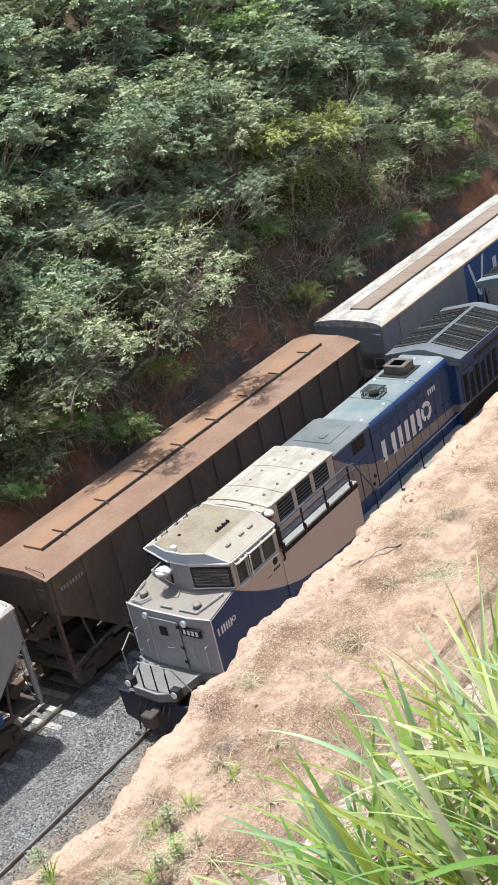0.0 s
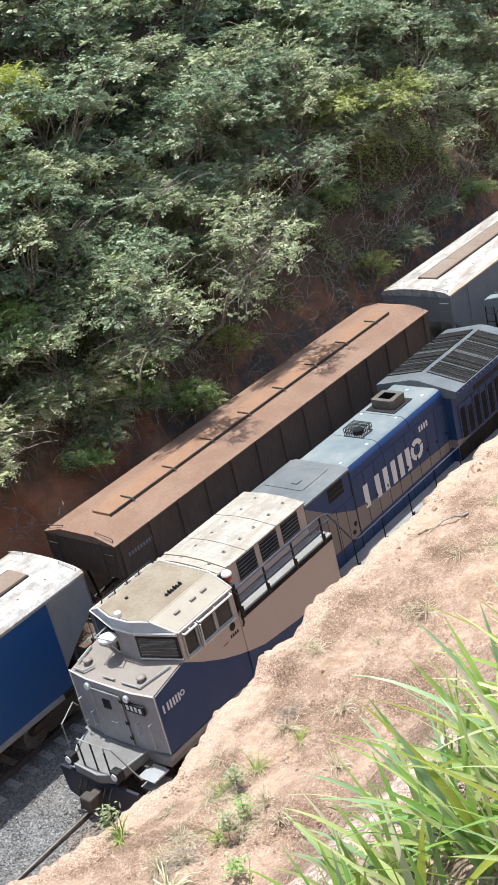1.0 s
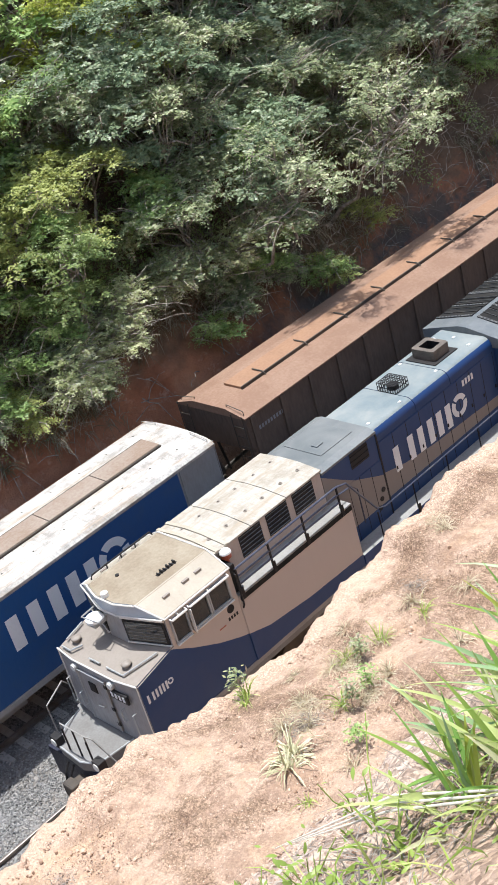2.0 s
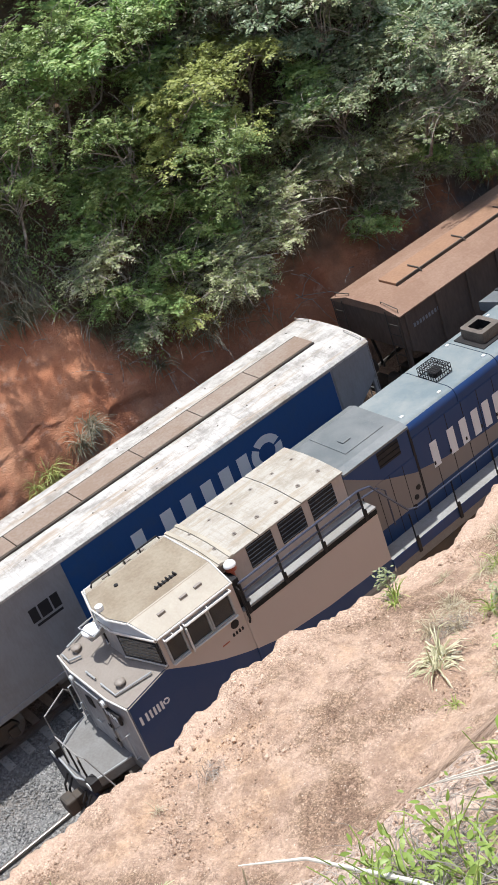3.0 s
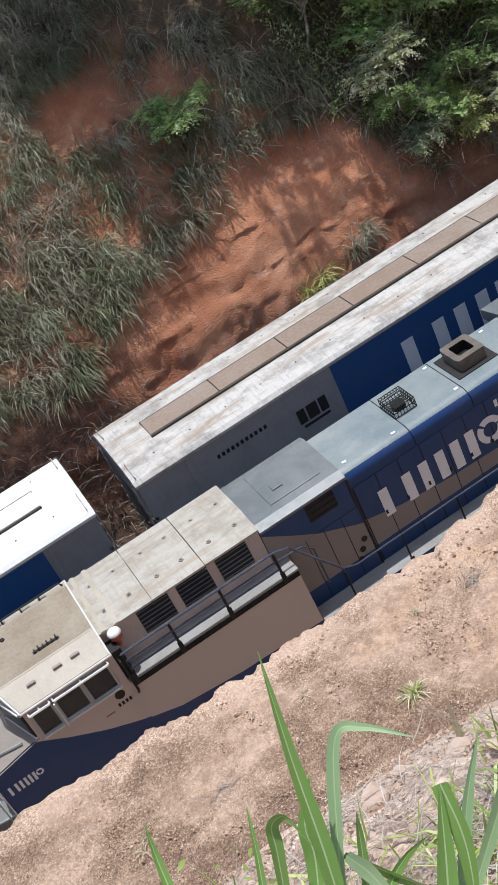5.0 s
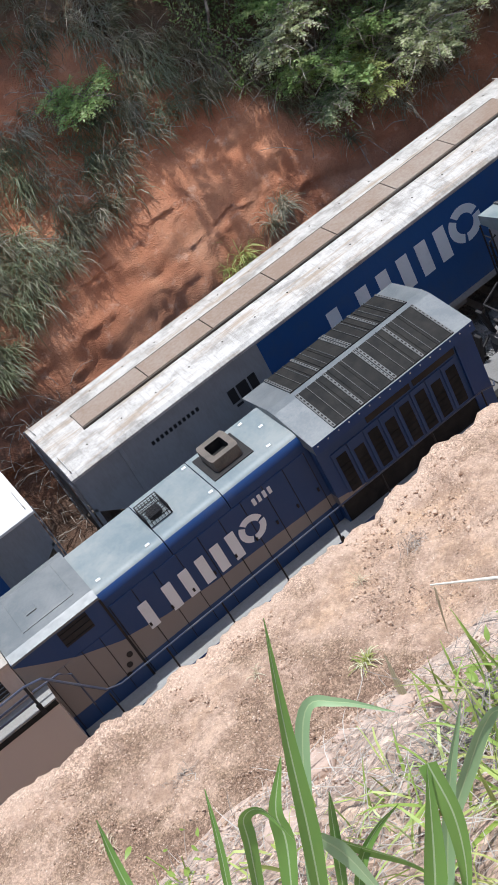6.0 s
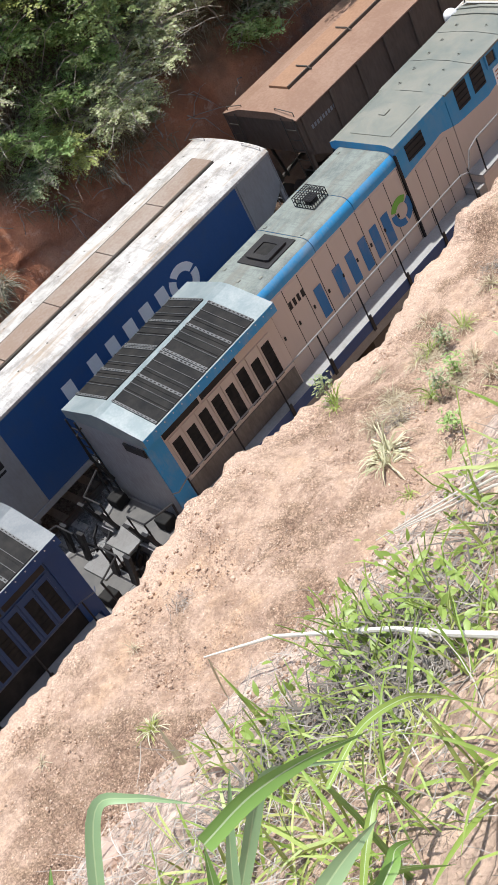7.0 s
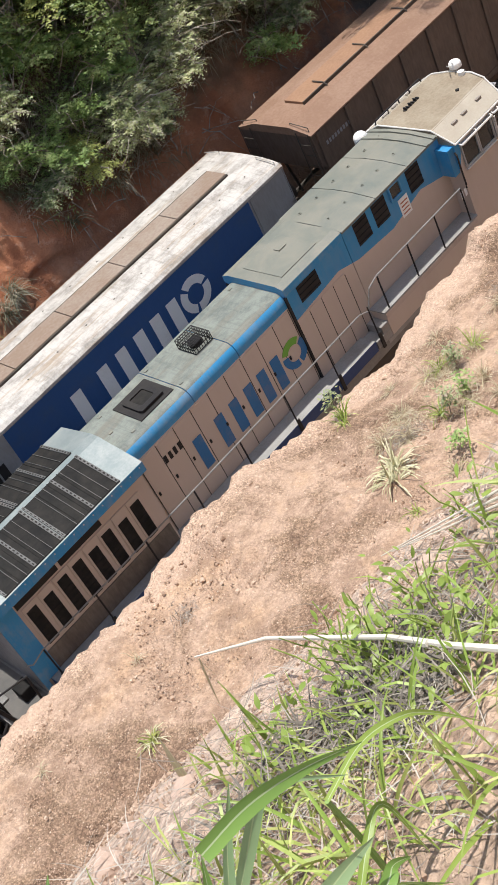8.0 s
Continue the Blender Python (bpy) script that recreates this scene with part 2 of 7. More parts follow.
def soil_material():
    n = Nodes("bare_soil", 0.95, 0.0, 0.15)
    y = n.axis(1)
    big = n.noise(0.35, 5, 0.6, warp=0.6)
    mid = n.noise(1.9, 9, 0.74)
    fine = n.noise(16, 4, 0.7)
    wide = n.noise(0.55, 4, 0.6, warp=0.3)
    near = n.ramp(wide, (0.36, (0.235, 0.158, 0.112)), (0.44, (0.34, 0.240, 0.170)), (0.53, (0.515, 0.372, 0.28)), (0.66, (0.55, 0.38, 0.26)))
    near = n.mix(n.ramp(n.noise(1.1, 11, 0.82), (0.47, 0.0), (0.56, 0.62)), near, (0.25, 0.165, 0.118))
    near = n.mix(n.ramp(n.noise(3.5, 10, 0.82), (0.53, 0.0), (0.63, 0.35)), near, (0.64, 0.48, 0.37))
    # dry pale crust at the cut edge and on the ledge
    crust = n.ramp(n.math("DIVIDE", n.math("ADD", n.math("ADD", y, 6.0), n.math("MULTIPLY", n.noise(1.6, 6, 0.65), 1.6)), 3.0), (0.62, 0.0), (0.79, 0.8))
    near = n.mix(crust, near, n.mix(n.noise(4.0, 5, 0.65), (0.50, 0.33, 0.235), (0.68, 0.53, 0.42)))
    ledge = n.ramp(n.math("DIVIDE", n.math("ADD", y, 24.0), 10.0), (0.6, 0.85), (0.72, 0.0))
    near = n.mix(ledge, near, n.mix(n.noise(5.0, 6, 0.7), (0.35, 0.235, 0.17), (0.67, 0.51, 0.40)))
    # pale crumbly crust along the brow of the ledge
    brow_y = n.math("DIVIDE", n.math("ADD", n.math("ADD", y, 20.0), n.math("MULTIPLY", n.noise(2.2, 6, 0.7), 0.9)), 4.0)
    pale = n.math("MULTIPLY", n.ramp(brow_y, (0.40, 0.0), (0.50, 1.0)), n.ramp(brow_y, (0.66, 1.0), (0.76, 0.0)))
    near = n.mix(n.math("MULTIPLY", pale, 0.85), near, n.mix(n.noise(7.0, 6, 0.7), (0.50, 0.355, 0.27), (0.74, 0.61, 0.52)))
    cell = n.voronoi(40.0, out="Color")
    pebbly = n.ramp(wide, (0.42, 0.8), (0.56, 0.15))
    near = n.mix(pebbly, near, n.mix(1.0, near, n.ramp(cell, (0.15, (0.5, 0.48, 0.47)), (0.5, (0.9, 0.89, 0.88)), (0.85, (1.5, 1.48, 1.46))), "MULTIPLY"))
    near = n.mix(n.ramp(n.voronoi(9.0), (0.05, 0.75), (0.17, 0.0)), near, (0.74, 0.61, 0.50))
    grain = n.voronoi(21.0, out="Color")
    near = n.mix(n.ramp(wide, (0.42, 0.6), (0.58, 0.25)), near, n.mix(1.0, near, n.ramp(grain, (0.2, (0.72, 0.7, 0.68)), (0.55, (1.0, 1.0, 1.0)), (0.9, (1.3, 1.29, 1.27))), "MULTIPLY"))
    red = n.ramp(big, (0.3, (0.36, 0.13, 0.068)), (0.5, (0.49, 0.21, 0.115)), (0.7, (0.60, 0.31, 0.185)))
    red = n.mix(n.ramp(mid, (0.45, 0.0), (0.75, 0.5)), red, (0.22, 0.10, 0.065))
    red = n.mix(n.ramp(n.noise(2.6, 5, 0.7), (0.56, 0.0), (0.68, 0.55)), red, (0.62, 0.39, 0.28))
    # grimy rubble at the foot of the bank, darkened further for the wagons' shade
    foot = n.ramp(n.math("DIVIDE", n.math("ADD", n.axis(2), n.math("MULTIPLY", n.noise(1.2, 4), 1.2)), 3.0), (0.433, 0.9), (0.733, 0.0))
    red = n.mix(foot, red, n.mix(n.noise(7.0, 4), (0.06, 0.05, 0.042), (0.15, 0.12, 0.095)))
    # weathered rock and humus low on the wooded part of the bank, darkened for tree shade
    rocky_shade = n.math("MULTIPLY", n.ramp(n.math("DIVIDE", n.axis(0), 40.0), (0.55, 0.0), (0.68, 1.0)), n.ramp(n.noise(0.7, 6, 0.7), (0.44, 1.0), (0.60, 0.1)))
    red = n.mix(rocky_shade, red, n.mix(n.noise(3.5, 6, 0.75), (0.07, 0.058, 0.05), (0.25, 0.20, 0.17)))
    # leaf mould under the trees, dark enough to hold their shade too, thin towards the bare low end of the bank
    wooded = n.math("SUBTRACT", n.axis(2), n.math("MULTIPLY", n.ramp(n.math("DIVIDE", n.axis(0), 40.0), (0.24, 1.0), (0.36, 0.0)), 6.0))
    mould_shade = n.ramp(n.math("DIVIDE", n.math("ADD", wooded, n.math("MULTIPLY", n.noise(0.8, 4), 3.0)), 10.0), (0.48, 0.0), (0.62, 0.92))
    red = n.mix(mould_shade, red, n.mix(n.noise(5.0, 3), (0.08, 0.062, 0.042), (0.19, 0.14, 0.098)))
    # dark crumbly debris over the low end
    debris = n.math("MULTIPLY", n.ramp(n.math("DIVIDE", n.math("ADD", n.axis(0), n.math("MULTIPLY", n.noise(0.9, 5, 0.7), 4.0)), 40.0), (0.10, 0.85), (0.17, 0.0)), n.ramp(n.noise(2.2, 6, 0.75), (0.40, 0.35), (0.55, 1.0)))
    red = n.mix(debris, red, n.mix(n.noise(5.0, 5, 0.7), (0.07, 0.045, 0.033), (0.20, 0.115, 0.078)))
    c = n.mix(n.ramp(n.math("DIVIDE", n.math("ADD", y, 5.0), 20.0), (0.2, 0.0), (0.5, 1.0)), near, red)
    c = n.mix(n.ramp(fine, (0.3, 0.4), (0.55, 0.0)), c, n.mix(0.45, c, (0.1, 0.06, 0.04)))
    n.bump(mid, 0.6, 0.07)
    n.bump(n.noise(3.2, 9, 0.72), 0.7, 0.09)
    n.bump(n.voronoi(24.0), 0.65, 0.03)
    n.bump(n.noise(45, 3, 0.7), 0.6, 0.012)
    return n.done(c)


def leaf_material(name, dark, mid, light, dry=None, through_light=0.35, rough=0.5):
    n = Nodes(name, rough, 0.0, 0.35)
    k = n.math("ADD", n.math("MULTIPLY", n.island(), 0.38), n.math("MULTIPLY", n.math("SUBTRACT", n.noise(0.9, 3), 0.22), 1.15))
    c = n.ramp(k, (0.2, dark), (0.52, mid), (0.85, light))
    if dry:
        c = n.mix(n.math("GREATER_THAN", n.island(), 0.9), c, dry)
    n.put(c, n.b.inputs["Base Color"])
    tr = n.t.nodes.new("ShaderNodeBsdfTranslucent")
    n.t.links.new(c, tr.inputs[0])
    mx = n.t.nodes.new("ShaderNodeMixShader")
    mx.inputs[0].default_value = through_light
    n.t.links.new(n.b.outputs[0], mx.inputs[1])
    n.t.links.new(tr.outputs[0], mx.inputs[2])
    n.t.links.new(mx.outputs[0], n.t.nodes["Material Output"].inputs[0])
    return n.m


def bark_material():
    n = Nodes("bark", 0.9, 0.0, 0.2)
    n.bump(n.noise(20, 4, 0.6, (1, 1, 0.2)), 0.6, 0.02)
    return n.done(n.ramp(n.noise(6, 4), (0.35, (0.16, 0.125, 0.1)), (0.65, (0.46, 0.42, 0.36))))


m_glass = glass_material()
m_ballast = ballast_material()
m_soil = soil_material()
m_bark = bark_material()


# ---- building helpers ----
def part(name, bm, material, parent=None, label="", pick=None, smooth=False):
    """Links a bmesh as one mesh object. material: one, or a list with pick(face) giving the index."""
    me = bpy.data.meshes.new(name)
    bmesh.ops.recalc_face_normals(bm, faces=bm.faces)
    bm.normal_update()
    for f in bm.faces:
        f.smooth = smooth
        if pick:
            f.material_index = pick(f)
    bm.to_mesh(me)
    bm.free()
    for m in material if isinstance(material, (list, tuple)) else [material]:
        me.materials.append(m)
    ob = new(name, me)
    if parent:
        ob.parent = parent
    if label:
        ob["label"] = label
    return ob


def sheet(name, verts, faces, material, smooth=False):
    """A mesh from arrays of corners and of faces with equal corner counts."""
    me = bpy.data.meshes.new(name)
    v, f = np.asarray(verts, np.float32), np.asarray(faces, np.int32)
    k = f.shape[1]
    me.vertices.add(len(v))
    me.vertices.foreach_set("co", v.ravel())
    me.loops.add(f.size)
    me.loops.foreach_set("vertex_index", f.ravel())
    me.polygons.add(len(f))
    me.polygons.foreach_set("loop_start", np.arange(0, f.size, k, dtype=np.int32))
    me.polygons.foreach_set("use_smooth", np.full(len(f), smooth))
    me.update(calc_edges=True)
    me.materials.append(material)
    return new(name, me)


def box(bm, x0, x1, y0, y1, z0, z1, bevel=0.0):
    r = bmesh.ops.create_cube(bm, size=1)
    vs = r["verts"]
    for v in vs:
        v.co = Vector((x0 + (v.co.x + 0.5) * (x1 - x0), y0 + (v.co.y + 0.5) * (y1 - y0), z0 + (v.co.z + 0.5) * (z1 - z0)))
    if bevel:
        es = list({e for v in vs for e in v.link_edges})
        bmesh.ops.bevel(bm, geom=es, offset=bevel, segments=2, affect="EDGES", profile=0.5)
    return bm


def solid(bm, rings, caps=True):
    """Joins rings of equal point counts into a closed skin."""
    rows = [[bm.verts.new(p) for p in r] for r in rings]
    n = len(rows[0])
    for a, b in zip(rows, rows[1:]):
        for i in range(n):
            bm.faces.new((a[i], a[(i + 1) % n], b[(i + 1) % n], b[i]))
    if caps:
        bm.faces.new(rows[0][::-1])
        bm.faces.new(rows[-1])
    return bm


def along_x(bm, profile, x0, x1):
    return solid(bm, [[(x, y, z) for y, z in profile] for x in (x0, x1)])


def along_y(bm, profile, y0, y1):
    return solid(bm, [[(x, y, z) for x, z in profile] for y in (y0, y1)])


def tube(bm, pts, r=0.02, n=6):
    pts = [Vector(p) for p in pts]
    rings = []
    for i, p in enumerate(pts):
        d = (pts[min(i + 1, len(pts) - 1)] - pts[max(i - 1, 0)]).normalized()
        a = d.orthogonal().normalized() if abs(d.z) > 0.95 else Vector((0, 0, 1)).cross(d).normalized()
        b = d.cross(a)
        rings.append([p + (a * math.cos(t) + b * math.sin(t)) * (r[i] if isinstance(r, (list, tuple)) else r) for t in [2 * math.pi * k / n for k in range(n)]])
    return solid(bm, rings)


def disc(bm, centre, axis, r, h, n=20, top=None):
    """A short cylinder, or a cone with the radius top at its far end."""
    a = Vector(axis).normalized()
    c = Vector(centre)
    u = a.orthogonal().normalized()
    w = a.cross(u)
    return solid(bm, [[c + a * d + (u * math.cos(t) + w * math.sin(t)) * q for t in [2 * math.pi * k / n for k in range(n)]] for d, q in ((0, r), (h, r if top is None else top))])


def dome(bm, centre, r, h, n=16, m=5):
    c = Vector(centre)
    return solid(bm, [[c + Vector((math.cos(t) * r * math.cos(p), math.sin(t) * r * math.cos(p), h * math.sin(p))) for t in [2 * math.pi * k / n for k in range(n)]] for p in [i * math.pi / 2 / m * 0.97 for i in range(m + 1)]])


def ring(bm, cx, cz, y, r0, r1, t, a0=0.0, a1=2 * math.pi, n=28):
    """A flat ring, or an arc of one, standing in the plane of y, t thick."""
    k = max(4, int(n * (a1 - a0) / (2 * math.pi)))
    pts = [a0 + (a1 - a0) * i / k for i in range(k + 1)]
    return solid(bm, [[(cx + math.cos(a) * r, yy, cz + math.sin(a) * r) for r, yy in ((r0, y), (r1, y), (r1, y + t), (r0, y + t))] for a in pts], caps=True)


def thing(name, label, category, group="", kind="", at=None):
    ob = new(name)
    ob.empty_display_size = 0.3
    tagged(ob, label, category, group, kind)
    if at:
        ob.location = at
    return ob


# ---- land ----
def lerp(x, table):
    xs, ys = zip(*table)
    return np.interp(x, xs, ys)


EDGE = [(-40, 4.5), (-3, 4.57), (0, 4.42), (1.4, 4.34), (2.8, 4.37), (4.1, 4.44), (5.5, 4.34), (6.8, 4.5), (7.2, 4.7), (8.7, 4.57), (9.6, 4.22), (10.7, 3.97), (11.3, 3.77), (12.05, 3.7), (13.3, 3.72), (14.7, 4.04), (15.8, 3.95), (16.3, 4.47), (17.4, 4.2), (18.4, 4.5), (20, 4.48), (22.6, 4.38), (24.4, 4.5), (27.5, 4.4), (32, 4.6), (60, 4.4)]
# upper ledge with a brow, a steep face, then the bench above the tracks
NEAR = [(-420, 24.0), (-120, 22.5), (-60, 20.8), (-30, 19.2), (-24, 18.75), (-21.3, 18.45), (-18.1, 16.47), (-17.95, 16.3), (-17.6, 15.7), (-9.6, 5.35), (-8.6, 4.88), (-4.3, 4.5)]
FAR = [(7.35, -0.3), (7.8, 0.1), (8.1, 1.0), (8.5, 2.6), (9.0, 4.0), (9.8, 5.2), (11.5, 7.0), (14, 9.6), (18, 13.6), (24, 19.5), (32, 26), (45, 32), (80, 36), (200, 39), (420, 41)]


def brow(x, y):
    """How far the ledge's brow draws back from the tracks at x."""
    return -0.12 * (np.clip(x, 0.5, 5) - 0.5) * np.clip((-15 - y) / 2, 0, 1)


def near_height(x, y):
    """The near ground: ledge, face and bench."""
    return lerp(y - brow(x, y), NEAR) + (lerp(x, EDGE) - 4.5) * np.clip((y + 8.0) / 3.6, 0, 1)


def far_height(x, y):
    return lerp(y, FAR)


def fractal(p, scale, octaves=4, seed=0.0):
    return noise.fractal(Vector((p[0] * scale + seed, p[1] * scale, p[2] * scale + 7.3)), 1.0, 2.0, octaves)


def build_ground():
    xs = np.concatenate([[-420, -200, -100, -60, -40], np.arange(-28, -6, 1.0), np.arange(-6, -1.5, 0.1), np.arange(-1.5, 4.0, 0.07), np.arange(4.0, 20, 0.085), np.arange(20, 26, 0.12), np.arange(26, 46, 0.26), np.arange(46, 80, 0.6), [85, 95, 115, 150, 250, 450]])
    ys_near = np.concatenate([[-420, -200, -100, -60, -40, -30, -26, -23], np.arange(-22, -20, 0.14), np.arange(-20, -17.4, 0.07), np.arange(-17.4, -9.6, 0.35), np.arange(-9.6, -4.35, 0.085)])
    cut = [(-4.3, 0.0), (-4.18, -0.03), (-4.06, -0.1), (-3.97, -0.24), (-3.9, -0.45), (-3.84, -0.8), (-3.76, -1.3), (-3.66, -1.9), (-3.55, -2.6), (-3.4, -3.3), (-3.2, -3.9)]
    bed = [(-2.9, -0.42), (-2.4, -0.5), (0, -0.5), (2.4, -0.5), (5, -0.5), (7.0, -0.45)]
    ys_far = np.concatenate([np.arange(7.35, 8.0, 0.13), np.arange(8.0, 10.2, 0.05), np.arange(10.2, 12, 0.12), np.arange(12, 24, 0.35), np.arange(24, 45, 1.2), [50, 60, 80, 120, 200, 420]])
    rows = []
    for x in xs:
        r = []
        for y in ys_near:
            z = float(near_height(x, y))
            q = (x, y, z)
            fade = min(1.0, max(0.0, (y + 60) / 30))
            ledge = min(1.0, max(0.0, (-16.0 - y) / 1.5))
            d = (0.14 - 0.06 * ledge) * fractal(q, 0.45) + 0.07 * fractal(q, 1.5, 4, 5.0)
            d = d * fade * (0.4 + 0.6 * min(1, max(0, (-4.6 - y) / 2.0))) + 0.04 * fractal(q, 4.5, 3, 9.0) * fade
            d += 0.05 * max(0.0, fractal(q, 2.6, 3, 11.0)) * ledge + 0.02 * fractal(q, 9.0, 2, 3.0) * fade
            r.append((x, y, z + d))
        top = float(lerp(x, EDGE))
        w = 0.20 * fractal((x, 0, 0), 1.1, 4) + 0.10 * fractal((x, 3, 0), 4.0, 3) + 0.075 * abs(fractal((x, 5, 0), 8.0, 3))
        for y, dz in cut:
            z = max(top + dz * top / 4.2, -0.35)
            k = 0.14 * fractal((x, y * 2, z), 1.6, 4, 2.0)
            r.append((x, y + w * (1.0 if dz > -3.0 else 0.4) + k * min(1, -dz * 2), z + (0.04 * fractal((x, y, 4), 5.0, 2) if dz > -0.5 else 0)))
        for y, z in bed:
            r.append((x, y, z))
        for y in ys_far:
            z = float(far_height(x, y))
            q = (x, y, z)
            fade = min(1.0, max(0.0, (200 - y) / 100))
            a = 0.75 * fractal(q, 0.22, 4, 3.0) + 0.22 * fractal(q, 0.8, 4, 8.0) + 0.05 * fractal(q, 2.4, 3, 1.0)
            # ledges and gullies washed into the bank
            led = 0.9 * (abs(fractal((x * 0.3, 0.4 * z, z * 0.9), 1.0, 3, 4.0)) - 0.25) + 0.35 * abs(fractal((x * 0.9, 0, z * 0.5), 1.0, 3, 14.0)) - 0.16 * abs(fractal(q, 1.5, 5, 21.0))
            led -= 0.15 * (abs(fractal(q, 2.3, 5, 41.0)) - 0.2) + 0.14 * abs(fractal((x * 0.5, y, z * 2.2), 1.3, 5, 51.0))
            a = (a + led) * fade * min(1.0, max(0.0, (z + 0.3) / 1.2))
            # sloping treads and short broken risers
            s = z / 1.5 + 0.8 * fractal((x * 0.22, 0, z * 0.15), 1.0, 5, 31.0) + 0.1 * x
            fr = s - math.floor(s)
            st = (fr / 0.8 * 0.4 if fr < 0.8 else 0.4 + (fr - 0.8) / 0.2 * 0.6) - fr
            st *= 0.62 * min(1.0, max(0.0, (z - 0.8) / 0.8)) * min(1.0, max(0.0, (8.5 - z) / 2.5)) * (0.7 + 0.3 * fractal((x * 0.4, 0, z), 0.5, 2, 17.0))
            r.append((x, y + 0.30 * a + 0.03 * fractal(q, 5.0, 4, 2.0), z + 0.15 * a + st))
        rows.append(r)
    n, m = len(rows), len(rows[0])
    v = np.array(rows).reshape(-1, 3)
    i = np.arange(n * m).reshape(n, m)
    f = np.stack([i[:-1, :-1], i[1:, :-1], i[1:, 1:], i[:-1, 1:]], -1).reshape(-1, 4)
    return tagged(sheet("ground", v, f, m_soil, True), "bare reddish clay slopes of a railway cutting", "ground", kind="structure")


build_ground()


# ---- tracks ----
T0, T1 = 0.0, 4.9


def build_ballast():
    xs = np.arange(-30, 70, 0.2)
    prof = [(-2.55, -0.49), (-1.9, -0.2), (-1.3, -0.14), (-0.86, -0.13), (-0.74, -0.13), (0, -0.15), (0.74, -0.13), (0.86, -0.13), (1.3, -0.13), (1.9, -0.15), (2.4, -0.19), (2.8, -0.2), (3.2, -0.2), (3.6, -0.19), (4.05, -0.19), (4.85, -0.19), (5.65, -0.19), (6.2, -0.19), (6.6, -0.24), (7.2, -0.46)]
    rows = [[(x, y, z + 0.03 * fractal((x, y, 0), 1.2, 3) + 0.018 * fractal((x, y, 0), 7.0, 2)) for y, z in prof] for x in xs]
    n, m = len(rows), len(prof)
    i = np.arange(n * m).reshape(n, m)
    f = np.stack([i[:-1, :-1], i[1:, :-1], i[1:, 1:], i[:-1, 1:]], -1).reshape(-1, 4)
    return tagged(sheet("ballast", np.array(rows).reshape(-1, 3), f, m_ballast, True), "grey crushed-stone ballast under two tracks", "ballast", kind="structure")


def build_rail(y):
    bm = bmesh.new()
    along_x(bm, [(y - 0.07, -0.17), (y + 0.07, -0.17), (y + 0.07, -0.15), (y + 0.012, -0.13), (y + 0.012, -0.045), (y + 0.036, -0.035), (y + 0.034, -0.004), (y + 0.02, 0), (y - 0.02, 0), (y - 0.034, -0.004), (y - 0.036, -0.035), (y - 0.012, -0.045), (y - 0.012, -0.13), (y - 0.07, -0.15)], -30, 70)
    return tagged(part("rail", bm, m_steel), "worn steel running rail with rusty web", "rail", "rails", "structure")


def pebbles(name, pts, sizes, material, seed=1, blocky=False):
    """Small angular stones, each an uneven eight-sided block."""
    rng = np.random.default_rng(seed)
    g = (1 + 5 ** 0.5) / 2
    if blocky:
        base = np.array([(0, 1, g), (0, -1, g), (0, 1, -g), (0, -1, -g), (1, g, 0), (-1, g, 0), (1, -g, 0), (-1, -g, 0), (g, 0, 1), (g, 0, -1), (-g, 0, 1), (-g, 0, -1)], float) / 1.9
        tri = np.array([t for t in [(a, b, c) for a in range(12) for b in range(a + 1, 12) for c in range(b + 1, 12)] if max(np.linalg.norm(base[t[i]] - base[t[j]]) for i, j in ((0, 1), (1, 2), (0, 2))) < 1.2])
        tri = np.array([t if np.dot(np.cross(base[t[1]] - base[t[0]], base[t[2]] - base[t[0]]), base[t[0]]) > 0 else t[::-1] for t in tri])
    else:
        base = np.array([(1, 0, 0), (-1, 0, 0), (0, 1, 0), (0, -1, 0), (0, 0, 1), (0, 0, -1)], float)
        tri = np.array([(0, 2, 4), (2, 1, 4), (1, 3, 4), (3, 0, 4), (2, 0, 5), (1, 2, 5), (3, 1, 5), (0, 3, 5)])
    nb = len(base)
    n = len(pts)
    q = rng.normal(size=(n, 3, 3))
    u, _, vt = np.linalg.svd(q)
    rot = u @ vt
    v = base[None] * rng.uniform(0.7 if blocky else 0.55, 1.2, (n, nb, 1)) * np.array([1.0, 0.8, 0.6])
    v = np.einsum("nij,nkj->nki", rot, v) * np.asarray(sizes)[:, None, None] + np.asarray(pts)[:, None, :]
    f = tri[None] + (np.arange(n) * nb)[:, None, None]
    return sheet(name, v.reshape(-1, 3), f.reshape(-1, 3), material)


